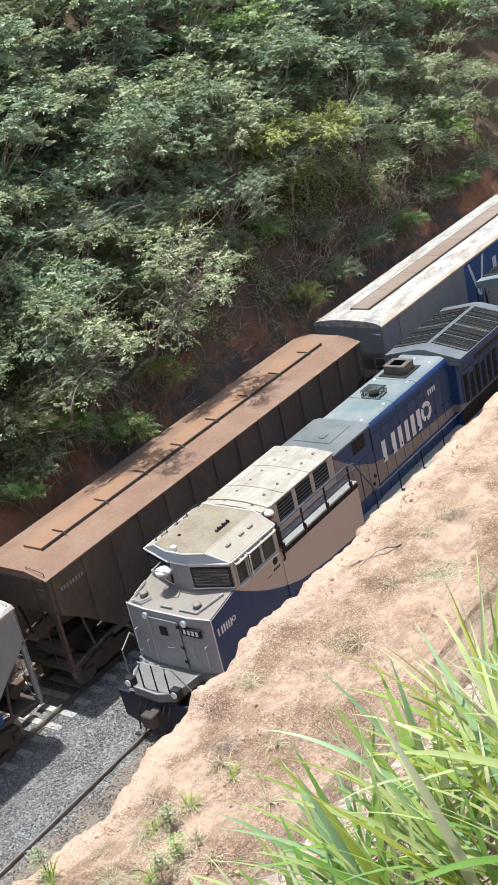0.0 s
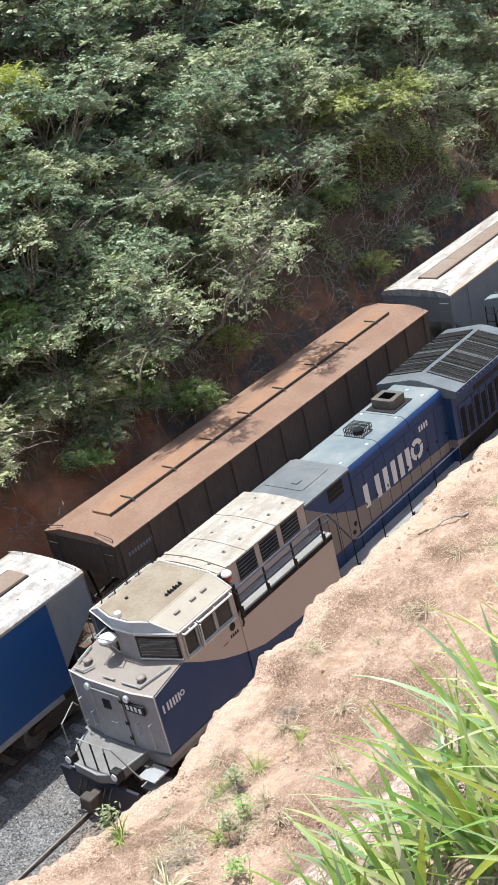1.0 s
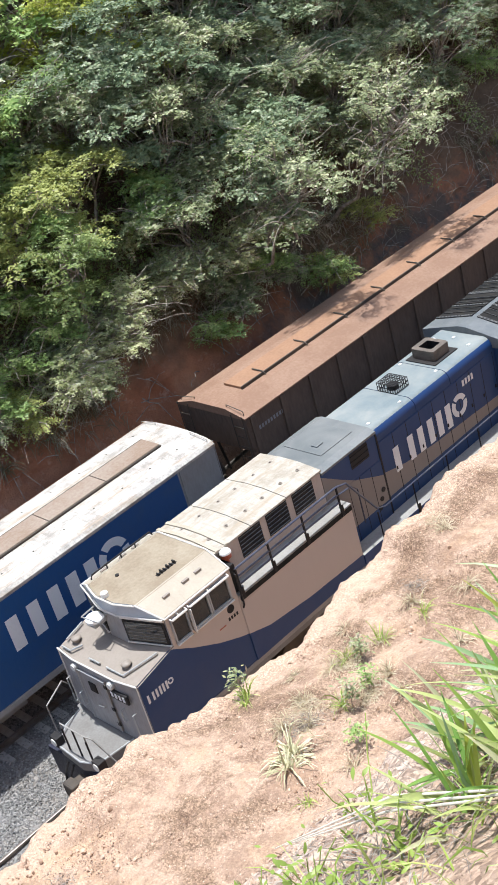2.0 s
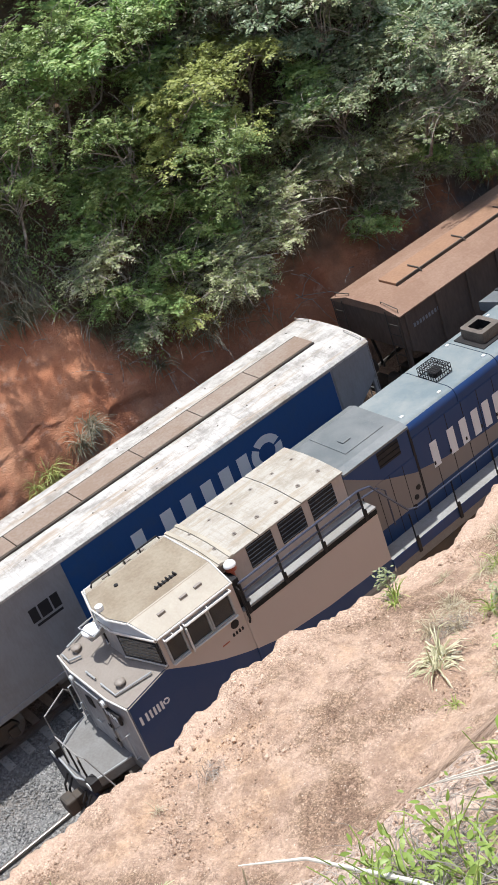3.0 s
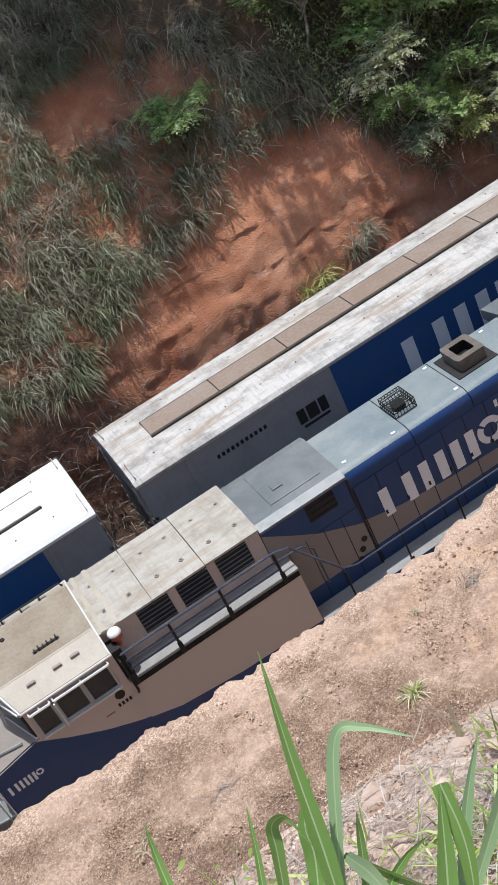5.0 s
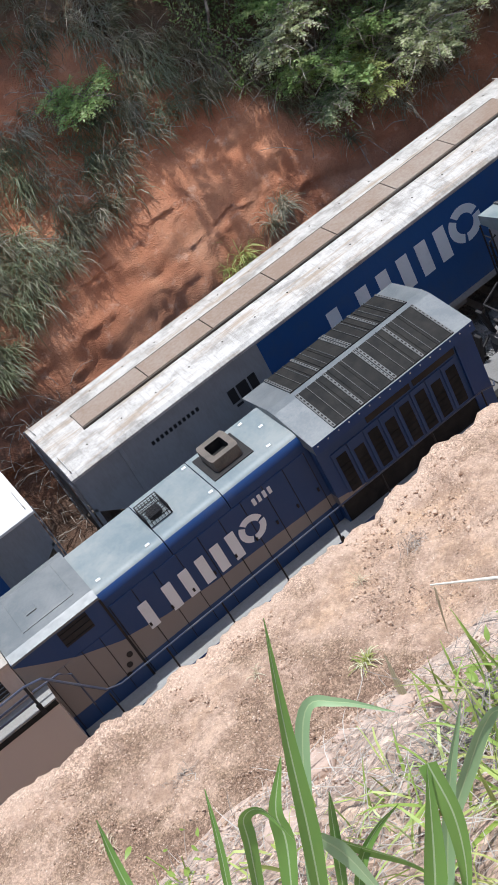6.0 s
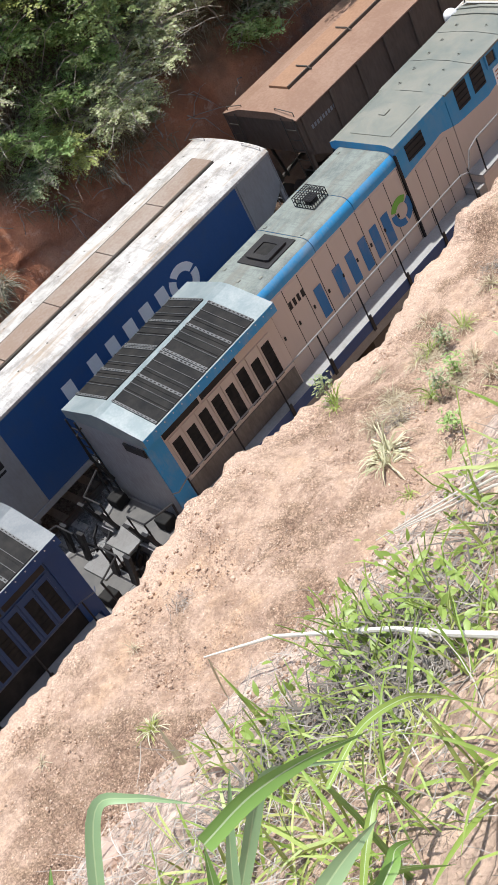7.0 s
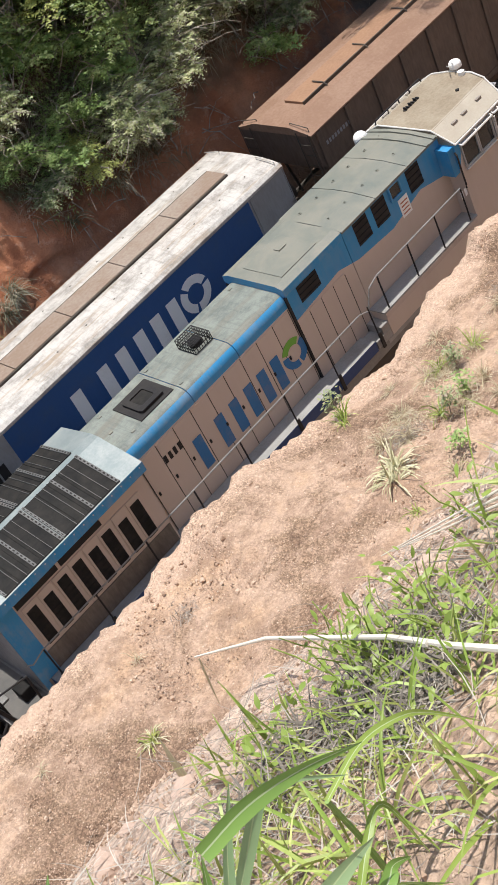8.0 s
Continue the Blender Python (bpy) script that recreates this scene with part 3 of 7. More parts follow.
def build_track_stones():
    rng = np.random.default_rng(4)
    chip = stone_material("ballast_chip", (0.10, 0.10, 0.098), (0.235, 0.232, 0.226), (0.47, 0.465, 0.45))
    n = 34000
    x, y = rng.uniform(-3, 27, n), rng.uniform(0.88, 4.0, n)
    z = np.interp(y, [0.86, 1.3, 1.9, 2.4, 2.8, 4.05], [-0.125, -0.122, -0.14, -0.18, -0.19, -0.185]) + rng.normal(0, 0.012, n)
    tagged(pebbles("ballast_stones", np.stack([x, y, z], -1), rng.uniform(0.022, 0.055, n), chip, 5), "loose grey crushed stones between the tracks", "gravel", kind="stuff")
    dusty = stone_material("dusty_ballast_chip", (0.12, 0.11, 0.10), (0.225, 0.205, 0.185), (0.40, 0.375, 0.345))
    n = 16000
    x, y = rng.uniform(-3, 27, n), rng.uniform(-0.7, 0.72, n)
    z = np.interp(abs(y), [0, 0.74], [-0.142, -0.125]) + rng.normal(0, 0.012, n)
    tagged(pebbles("track_stones", np.stack([x, y, z], -1), rng.uniform(0.02, 0.05, n), dusty, 6), "dusty grey-brown crushed stones between the near rails", "gravel", kind="stuff")


build_ballast()
for y in (T0 - 0.8, T0 + 0.8, T1 - 0.8, T1 + 0.8):
    build_rail(y)


def build_sleepers():
    first = None
    for k in range(75):
        x = -8 + 0.61 * k
        if first is None:
            bm = bmesh.new()
            along_y(bm, [(-0.13, -0.34), (0.13, -0.34), (0.11, -0.165), (-0.11, -0.165)], -1.4, 1.4)
            ob = first = part("sleeper", bm, m_sleeper)
            tagged(ob, "pale concrete railway sleeper bedded in ballast", "sleeper", "sleepers", "structure")
        else:
            ob = first.copy()
            scene.collection.objects.link(ob)
        ob.location = (x, T1 + random.uniform(-0.03, 0.03), random.uniform(-0.005, 0.005))


build_sleepers()
build_track_stones()


# ---- locomotives ----
def both(fn):
    for s in (-1, 1):
        fn(s)


def slab(bm, x0, x1, y0, y1, z0, z1, bevel=0.0):
    return box(bm, x0, x1, min(y0, y1), max(y0, y1), z0, z1, bevel)


def strokes(parent, x0, x1, z0, z1, y, s, material, name="emblem_bar", ring_mat=None, spare=None, flip=False):
    """A painted company mark reduced to upright bars and a ring, on a side wall at y that faces s."""
    h = z1 - z0
    L = x1 - x0
    t = 0.008 * s
    w = 0.072 * L
    at = [0.0, 0.19, 0.325, 0.46, 0.585, 0.71]
    for k, a in enumerate(at):
        bm = bmesh.new()
        xa = x0 + a * L
        if flip:
            xa = x1 - a * L - w
        low = z0 + (0.0 if k != 1 else 0.0)
        slab(bm, xa, xa + w, y, y + t, low, z0 + h * 0.92)
        part(name, bm, material, parent)
    cx = x0 + 0.905 * L if not flip else x1 - 0.905 * L
    r = 0.105 * L
    for q in range(3):
        a0 = q * 2 * math.pi / 3 + 0.4
        bm = bmesh.new()
        ring(bm, cx, z0 + h * 0.55, y, r * 0.54, r, t, a0, a0 + 2 * math.pi / 3 - 0.22)
        part("emblem_arc", bm, spare if spare and q == 0 else (ring_mat or material), parent)


def bars(parent, x0, x1, z0, z1, y, s, n, material, name="number_bar"):
    w = (x1 - x0) / n
    for k in range(n):
        bm = bmesh.new()
        slab(bm, x0 + k * w, x0 + k * w + w * 0.6, y, y + 0.006 * s, z0, z1)
        part(name, bm, material, parent)


def window(parent, x0, x1, z0, z1, y, s, name="side_window", frame_mat=None, bar=False):
    """A framed pane on a side wall at y, seen from the side s."""
    bm = bmesh.new()
    t = 0.045
    for a in ((x0 - t, x1 + t, z0 - t, z0), (x0 - t, x1 + t, z1, z1 + t), (x0 - t, x0, z0, z1), (x1, x1 + t, z0, z1)):
        slab(bm, a[0], a[1], y, y + 0.05 * s, a[2], a[3], 0.008)
    fr = part(name, bm, frame_mat or m_tin, parent)
    bm = bmesh.new()
    slab(bm, x0, x1, y + 0.004 * s, y + 0.012 * s, z0, z1)
    part("pane", bm, m_glass, fr, "dark tinted glass")
    return fr


def louvre(parent, x0, x1, z0, z1, y, s, n=7):
    bm = bmesh.new()
    slab(bm, x0, x1, y + 0.003 * s, y + 0.01 * s, z0, z1)
    back = part("louvre", bm, m_black, parent, "black slatted air intake")
    for k in range(n):
        z = z0 + (k + 0.5) * (z1 - z0) / n
        bm = bmesh.new()
        along_x(bm, [(y + 0.01 * s, z - 0.002), (y + 0.03 * s, z - 0.010), (y + 0.032 * s, z - 0.006), (y + 0.01 * s, z + 0.002)], x0 + 0.01, x1 - 0.01)
        part("slat", bm, m_rad_roof if n > 4 else m_grille, back)


def plan_panel(bm, p, q, z0, z1, proud, inset=0.06, lean=0.0):
    """A thin upright board on the wall that runs from plan point p to q."""
    p, q = Vector((*p, 0)), Vector((*q, 0))
    d = (q - p).normalized()
    nrm = Vector((d.y, -d.x, 0))
    a, b = p + d * inset, q - d * inset
    lo, hi = Vector((0, 0, z0)), Vector((0, 0, z1))
    k = Vector((lean, 0, 0))
    outer = [a + lo + nrm * proud, b + lo + nrm * proud, b + hi + nrm * proud + k, a + hi + nrm * proud + k]
    inner = [a + lo - nrm * 0.03, b + lo - nrm * 0.03, b + hi - nrm * 0.03 + k, a + hi - nrm * 0.03 + k]
    return solid(bm, [inner, outer])


def handrail(parent, runs, posts, mat, name="handrail", r=0.022, post_mat=None):
    for run in runs:
        bm = bmesh.new()
        tube(bm, run, r)
        rail = part(name, bm, mat, parent)
    for a, b in posts:
        bm = bmesh.new()
        tube(bm, [a, b], r * 1.15)
        part("post", bm, post_mat or mat, rail)


def bogie(parent, cx, spin):
    bm = bmesh.new()
    for s in (-1, 1):
        along_y(bm, [(cx - 2.5, 0.55), (cx - 2.2, 0.95), (cx - 1.2, 0.95), (cx - 0.9, 0.75), (cx + 0.9, 0.75), (cx + 1.2, 0.95), (cx + 2.2, 0.95), (cx + 2.5, 0.55)], s * 1.0 - 0.09, s * 1.0 + 0.09)
        for k in (-1.9, 0, 1.9):
            slab(bm, cx + k - 0.2, cx + k + 0.2, s * 1.08, s * 1.24, 0.36, 0.74, 0.03)
    box(bm, cx - 0.4, cx + 0.4, -1.0, 1.0, 0.6, 1.15)
    fr = part("bogie", bm, m_grime, parent)
    for k in (-1.9, 0, 1.9):
        bm = bmesh.new()
        disc(bm, (0, -0.95, 0), (0, 1, 0), 0.09, 1.9, 12)
        for s in (-1, 1):
            disc(bm, (0, s * 0.8 - 0.065, 0), (0, 1, 0), 0.53, 0.13, 28)
            disc(bm, (0, s * 0.73 - 0.015, 0), (0, 1, 0), 0.555, 0.03, 28)
            for q in range(4):
                a = q * math.pi / 2
                disc(bm, (0.3 * math.cos(a), s * 0.8 - 0.08, 0.3 * math.sin(a)), (0, 1, 0), 0.07, 0.16, 8)
        w = part("wheelset", bm, m_steel, fr)
        w.location = (cx + k, 0, 0.53)
        spin.append(w)


def build_locomotive(s, scheme):
    """Cab unit with its nose at x = 0 and the hood to +x. s: the side that carries the company mark to be seen."""
    blue = scheme == "blue"
    side, hood = (m_side_blue, m_hood_blue) if blue else (m_side_sky, m_hood_sky)
    trim = m_blue if blue else m_skyblue
    roof1, roof2, roof3 = (m_roof_tan, m_roof_pale, m_roof_grey) if blue else (m_roof_tan, m_roof_olive, m_roof_sky)
    railm = m_black
    lo = thing("locomotive", "deep blue and taupe diesel locomotive with dusty beige cab roof" if blue else "taupe and sky-blue diesel locomotive with olive-grey hood roof", "locomotive", "coupled locomotives")
    spin = []

    # underframe
    bm = bmesh.new()
    plan = [(-1.22, s * 0.15), (-1.05, s * 0.6), (-0.06, s * 0.74), (-0.04, s * 1.47), (19.0, s * 1.47), (19.9, s * 1.2), (19.9, -s * 1.2), (19.0, -s * 1.47), (-0.04, -s * 1.47), (-0.06, -s * 1.3), (-0.6, -s * 1.17), (-1.15, -s * 0.76)]
    solid(bm, [[(x, y, z) for x, y in plan] for z in (1.28, 1.55)])
    part("deck", bm, [m_deck, m_deck], lo, "dark grey tread-plate deck", lambda f: 0 if f.normal.z > 0.5 else 1)
    bm = bmesh.new()
    box(bm, -0.3, 19.2, -0.9, 0.9, 0.95, 1.28)
    part("frame_beam", bm, m_grime, lo)
    bm = bmesh.new()
    along_x(bm, [(-1.4, 1.2), (-1.45, 0.5), (-1.1, 0.22), (1.1, 0.22), (1.45, 0.5), (1.4, 1.2)], 6.6, 12.4)
    part("fuel_tank", bm, m_grime, lo)
    bogie(lo, 3.4, spin)
    bogie(lo, 15.6, spin)
    for e, d in ((-1.2, -1), (19.9, 1)):
        bm = bmesh.new()
        box(bm, min(e, e + d * 0.28), max(e, e + d * 0.28), -0.13, 0.13, 0.78, 1.05, 0.02)
        box(bm, min(e + d * 0.22, e + d * 0.5), max(e + d * 0.22, e + d * 0.5), -0.2, 0.2, 0.72, 1.12, 0.05)
        part("coupler", bm, m_grime, lo, "grimy iron coupler")
        bm = bmesh.new()
        along_x(bm, [(-1.35, 1.28), (-1.3, 0.5), (-0.5, 0.18), (0.5, 0.18), (1.3, 0.5), (1.35, 1.28)], min(e - d * 0.12, e - d * 0.04), max(e - d * 0.12, e - d * 0.04))
        part("pilot", bm, m_pilot, lo)
        for k in (-0.5, -0.3, 0.32, 0.52):
            bm = bmesh.new()
            tube(bm, [(e, k, 1.2), (e + d * 0.16, k, 1.0), (e + d * 0.2, k * 1.1, 0.7), (e + d * 0.3, k, 0.45)], 0.028)
            part("air_hose", bm, m_black, lo)

    # nose
    bm = bmesh.new()
    front = [(0.07, -1.46), (-0.03, -0.78), (-0.03, 0.78), (0.07, 1.46)]
    low = [(x, y, 1.55) for x, y in front] + [(1.36, 1.463, 1.55), (1.36, -1.463, 1.55)]
    top = [(x, y, 3.28) for x, y in front] + [(1.36, 1.463, 3.552), (1.36, -1.463, 3.552)]
    solid(bm, [low, top])
    bmesh.ops.bevel(bm, geom=[e for e in bm.edges if e.calc_length() > 0.3 and min(v.co.x for v in e.verts) < 1.3], offset=0.03, segments=2, affect="EDGES")
    part("nose", bm, [m_nose_top, m_silver, side], lo, "", lambda f: 0 if f.normal.z > 0.6 else 1 if f.normal.x < -0.4 else 2)
    bm = bmesh.new()
    box(bm, -0.075, -0.03, -0.36, 0.66, 1.58, 3.08, 0.015)
    door = part("nose_door", bm, m_silver, lo, "grey painted nose door with round window")
    bm = bmesh.new()
    box(bm, -0.1, -0.07, 0.05, 0.31, 2.58, 2.86, 0.012)
    box(bm, -0.106, -0.07, 0.08, 0.28, 2.61, 2.83, 0.002)
    part("door_window", bm, m_black, door)
    bm = bmesh.new()
    tube(bm, [(-0.08, 0.12, 2.25), (-0.14, 0.12, 2.25), (-0.14, -0.1, 2.28), (-0.08, -0.1, 2.28)], 0.016)
    part("handle", bm, m_tin, door)
    bm = bmesh.new()
    box(bm, -0.09, -0.02, -1.12, -0.46, 2.72, 2.98, 0.02)
    nb = part("number_box", bm, m_black, lo, "number plate with unreadable pale digits")
    for k in range(4):
        bm = bmesh.new()
        box(bm, -0.098, -0.09, -1.04 + 0.14 * k, -0.96 + 0.14 * k, 2.78, 2.92)
        part("number_bar", bm, m_letter, nb)
    for y, z0, z1 in ((-0.75, 2.1, 2.45), (0.85, 1.9, 2.3), (-1.2, 1.8, 2.5), (1.2, 1.9, 2.6)):
        bm = bmesh.new()
        tube(bm, [(-0.02, y, z0), (-0.13, y, z0), (-0.13, y, z1), (-0.02, y, z1)], 0.016)
        part("grab_iron", bm, m_tin, lo)
    for y in (0.72, -0.62):
        bm = bmesh.new()
        disc(bm, (-0.03, y, 3.1), (-1, 0, 0), 0.1, 0.09, 16)
        h = part("headlamp", bm, m_tin, lo)
        bm = bmesh.new()
        disc(bm, (-0.12, y, 3.1), (-1, 0, 0), 0.085, 0.01, 16)
        part("lens", bm, m_lamp, h)
    for pts in ([(0.12, 1.3, 3.33), (0.1, 0.95, 3.34), (0.35, 0.78, 3.38)], [(0.15, 0.3, 3.33), (0.15, -0.1, 3.33)], [(0.14, -0.35, 3.33), (0.14, -0.95, 3.33), (0.95, -1.28, 3.5)], [(0.3, 1.33, 3.38), (0.85, 1.36, 3.48)]):
        bm = bmesh.new()
        tube(bm, [(x, y, z + 0.03) for x, y, z in pts], 0.025)
        part("nose_rail", bm, m_tin, lo)
    for x, y in ((0.4, -0.78), (0.42, 1.1)):
        bm = bmesh.new()
        disc(bm, (x, y, 3.3), (0, 0, 1), 0.09, 0.16, 14)
        dome(bm, (x, y, 3.44), 0.13, 0.06)
        part("vent_cap", bm, m_nose_top, lo)

    bm = bmesh.new()
    tube(bm, [(x - 0.01, y, 3.285) for x, y in front], 0.022)
    part("nose_trim", bm, m_trim, lo)
    for q in (-1, 1):
        bm = bmesh.new()
        tube(bm, [(0.06, q * 1.455, 1.6), (0.06, q * 1.455, 3.26)], 0.016)
        part("nose_trim", bm, m_trim, lo)
    bm = bmesh.new()
    tube(bm, [(-1.23, s * 0.15, 1.55), (-1.06, s * 0.6, 1.55), (-0.08, s * 0.74, 1.55)], 0.025)
    tube(bm, [(-1.23, s * 0.15, 1.55), (-1.16, -s * 0.76, 1.55), (-0.61, -s * 1.17, 1.55), (-0.07, -s * 1.3, 1.55)], 0.025)
    part("platform_rim", bm, m_tin, lo)
    # front platform: rails, lamps, steps
    handrail(lo, [[(-1.08, -0.5, 1.6), (-1.08, -0.5, 2.35), (-1.08, 0.4, 2.35), (-1.08, 0.4, 1.6)], [(-1.08, -0.5, 2.35), (-1.0, -0.66, 2.28), (-0.72, -1.12, 1.3)], [(-0.95, 1.0, 1.6), (-0.95, 1.0, 2.5), (-0.2, 1.38, 2.5), (-0.06, 1.4, 2.3)]],
             [((-1.08, -0.05, 1.55), (-1.08, -0.05, 2.35)), ((-1.09, -0.5, 1.55), (-1.09, -0.5, 2.2)), ((-1.09, 0.4, 1.55), (-1.09, 0.4, 2.2))], m_walk, "platform_rail", 0.019, m_black)
    for y in (-0.75, 0.85):
        bm = bmesh.new()
        box(bm, -1.2, -0.98, y - 0.14, y + 0.14, 1.5, 1.78, 0.02)
        h = part("ditch_lamp", bm, m_black, lo)
        bm = bmesh.new()
        disc(bm, (-1.2, y, 1.64), (-1, 0, 0), 0.1, 0.02, 16)
        part("lens", bm, m_lamp, h)
    # pale edges of the nose door, hinges and latches
    bm = bmesh.new()
    for y in (-0.37, 0.67):
        tube(bm, [(-0.085, y, 1.6), (-0.085, y, 3.06)], 0.014, 5)
    tube(bm, [(-0.085, -0.37, 3.08), (-0.085, 0.67, 3.08)], 0.014, 5)
    part("door_edge", bm, m_tin, door)
    for z in (1.85, 2.3, 2.95):
        bm = bmesh.new()
        box(bm, -0.1, -0.07, -0.42, -0.32, z - 0.05, z + 0.05, 0.006)
        part("hinge", bm, m_black, door)
    for q in (-1, 1):
        for k in range(3):
            bm = bmesh.new()
            slab(bm, -0.62, -0.08, q * 0.85, q * 1.4, 0.6 + 0.3 * k, 0.64 + 0.3 * k)
            part("step", bm, m_tin, lo)

    # cab
    plan = [(1.3, -1.46), (0.92, -0.32), (0.92, 0.32), (1.3, 1.46), (3.35, 1.46), (3.35, -1.46)]
    roof = [(1.1, -0.86), (0.92, -0.32), (0.92, 0.32), (1.1, 0.86), (3.35, 0.86), (3.35, -0.86)]
    bm = bmesh.new()
    solid(bm, [[(x, y, z) for x, y in plan] for z in (1.55, 4.27)])
    part("cab", bm, [side, m_silver], lo, "", lambda f: 1 if f.normal.x < -0.3 else 0)
    bm = bmesh.new()
    over = [(x - (0.03 if x < 2 else 0), y * 1.015) for x, y in plan]
    solid(bm, [[(x, y, 4.275) for x, y in over], [(x, y, 4.3) for x, y in over], [(x - (0.03 if x < 2 else 0), y, 4.62) for x, y in roof]])
    bmesh.ops.bevel(bm, geom=[e for e in bm.edges if all(v.co.z > 4.29 for v in e.verts)], offset=0.025, segments=2, affect="EDGES")
    part("cab_roof", bm, [roof1, m_fascia, m_roof_edge], lo, "dusty beige cab roof with paler sloped edges", lambda f: 1 if f.normal.x < -0.3 and f.normal.z < 0.5 else 2 if abs(f.normal.y) > 0.25 else 0)
    # pale worn strips along the roof's edges, standing in for sun glints
    for run in ([(x - 0.05, y, 4.3) for x, y in over[:4]], [(x - 0.06, y, 4.615) for x, y in roof[:4]], [(1.27, -1.49, 4.29), (3.35, -1.49, 4.29)], [(1.27, 1.49, 4.29), (3.35, 1.49, 4.29)],
                [(over[0][0], over[0][1], 4.3), (roof[0][0] - 0.04, roof[0][1], 4.62)], [(over[3][0], over[3][1], 4.3), (roof[3][0] - 0.04, roof[3][1], 4.62)], [(3.33, -1.48, 4.31), (3.33, -0.86, 4.63), (3.33, 0.86, 4.63), (3.33, 1.48, 4.31)]):
        bm = bmesh.new()
        tube(bm, run, 0.022)
        part("roof_edge_glint", bm, m_trim, lo)
    bm = bmesh.new()
    tube(bm, [(1.3, -s * 1.02, 4.56), (1.35, -s * 1.02, 4.66), (3.2, -s * 1.02, 4.66), (3.25, -s * 1.02, 4.56)], 0.022)
    for x in (1.8, 2.25, 2.7):
        tube(bm, [(x, -s * 1.02, 4.5), (x, -s * 1.02, 4.66)], 0.02)
    part("roof_rail", bm, m_black, lo)
    for p, q, lean in ((plan[0], plan[1], 0.03), (plan[2], plan[3], 0.03)):
        bm = bmesh.new()
        plan_panel(bm, q, p, 3.54, 4.22, 0.03, 0.04)
        w = part("windscreen_frame", bm, m_black, lo)
        for z0, z1 in ((3.535, 3.565), (4.215, 4.24)):
            bm = bmesh.new()
            plan_panel(bm, q, p, z0, z1, 0.055, 0.02)
            part("windscreen_trim", bm, m_trim, w)
        bm = bmesh.new()
        plan_panel(bm, q, p, 3.62, 4.14, 0.045, 0.1)
        part("pane", bm, m_glass, w, "dark tinted windscreen")
        for k in range(5):
            bm = bmesh.new()
            plan_panel(bm, q, p, 3.66 + 0.1 * k, 3.672 + 0.1 * k, 0.052, 0.1)
            part("guard_bar", bm, m_deck, w)
    for q in (-1, 1):
        window(lo, 1.44, 1.84, 3.55, 4.12, 1.46 * q, q, "quarter_window", m_tin)
        window(lo, 1.97, 2.5, 3.56, 4.14, 1.46 * q, q, "side_window", m_tin)
        window(lo, 2.6, 3.14, 3.56, 4.14, 1.46 * q, q, "side_window", m_tin)
        for a, b in ((1.4, 1.86), (1.94, 3.2)):
            bm = bmesh.new()
            tube(bm, [(a, 1.585 * q, 4.2), (b, 1.585 * q, 4.2)], 0.028)
            for x in (a, 0.5 * (a + b), b):
                tube(bm, [(x, 1.46 * q, 4.23), (x, 1.585 * q, 4.2)], 0.02, 5)
            part("drip_rail", bm, m_trim, lo)
            bm = bmesh.new()
            slab(bm, a, b, 1.46 * q, 1.545 * q, 3.475, 3.505, 0.006)
            part("window_sill", bm, m_trim, lo)
        bm = bmesh.new()
        tube(bm, [(1.92, 1.6 * q, 3.5), (1.92, 1.62 * q, 4.16)], 0.022)
        part("mirror_post", bm, m_trim, lo)
        bm = bmesh.new()
        tube(bm, [(3.4, 1.49 * q, 3.1), (3.42, 1.53 * q, 3.2), (3.42, 1.53 * q, 4.05), (3.4, 1.47 * q, 4.12)], 0.026)
        part("cab_grab_rail", bm, m_black, lo)
        # solid block; black on the blue scheme to stand for shade behind the cab
        bm = bmesh.new()
        slab(bm, 3.352, 3.56, 1.0 * q, 1.4 * q, 3.5, 4.24)
        part("cab_rear_block", bm, m_black if blue else trim, lo)
        for x in (1.75, 2.35, 2.75):
            bm = bmesh.new()
            z = 4.3 + 0.32 * (1.46 - 1.12) / 0.6
            box(bm, x - 0.1, x + 0.1, 1.12 * q - 0.035, 1.12 * q + 0.035, z - 0.02, z + 0.05, 0.012)
            part("roof_bracket", bm, m_nose_top, lo)
    bm = bmesh.new()
    for k in range(6):
        box(bm, 2.1 + 0.1 * k, 2.13 + 0.1 * k, -0.55, -0.45, 4.62, 4.67 + 0.03 * (k % 2))
    box(bm, 2.07, 2.67, -0.54, -0.46, 4.615, 4.635)
    part("aerial_comb", bm, m_black, lo, "row of short black roof aerials")
    bm = bmesh.new()
    disc(bm, (1.65, 0.45, 4.62), (0, 0, 1), 0.05, 0.03, 12)
    part("roof_cap", bm, m_black, lo)
    bm = bmesh.new()
    box(bm, 0.55, 1.15, 0.28, 0.62, 3.9, 4.02, 0.03)
    tube(bm, [(1.15, 0.3, 4.1), (0.6, 0.1, 4.12), (0.55, 0.7, 4.12), (1.15, 0.75, 4.12)], 0.02)
    br = part("aerial_bracket", bm, m_tin, lo)
    bm = bmesh.new()
    disc(bm, (0.72, 0.45, 4.02), (0, 0, 1), 0.23, 0.05, 20)
    dome(bm, (0.72, 0.45, 4.07), 0.23, 0.07)
    part("aerial_dome", bm, m_white, br, "white plastic aerial dome")
    bm = bmesh.new()
    disc(bm, (0.98, 0.1, 4.6), (0, 0, 1), 0.09, 0.12, 14)
    part("horn_cap", bm, m_white, lo)
    sb = s if blue else -s
    bm = bmesh.new()
    disc(bm, (3.62, 1.13 * sb, 4.1), (0, 0, 1), 0.05, 0.22, 10)
    disc(bm, (3.62, 1.13 * sb, 4.3), (0, 0, 1), 0.13, 0.12, 18)
    be = part("beacon", bm, m_red, lo, "red beacon with white cap")
    bm = bmesh.new()
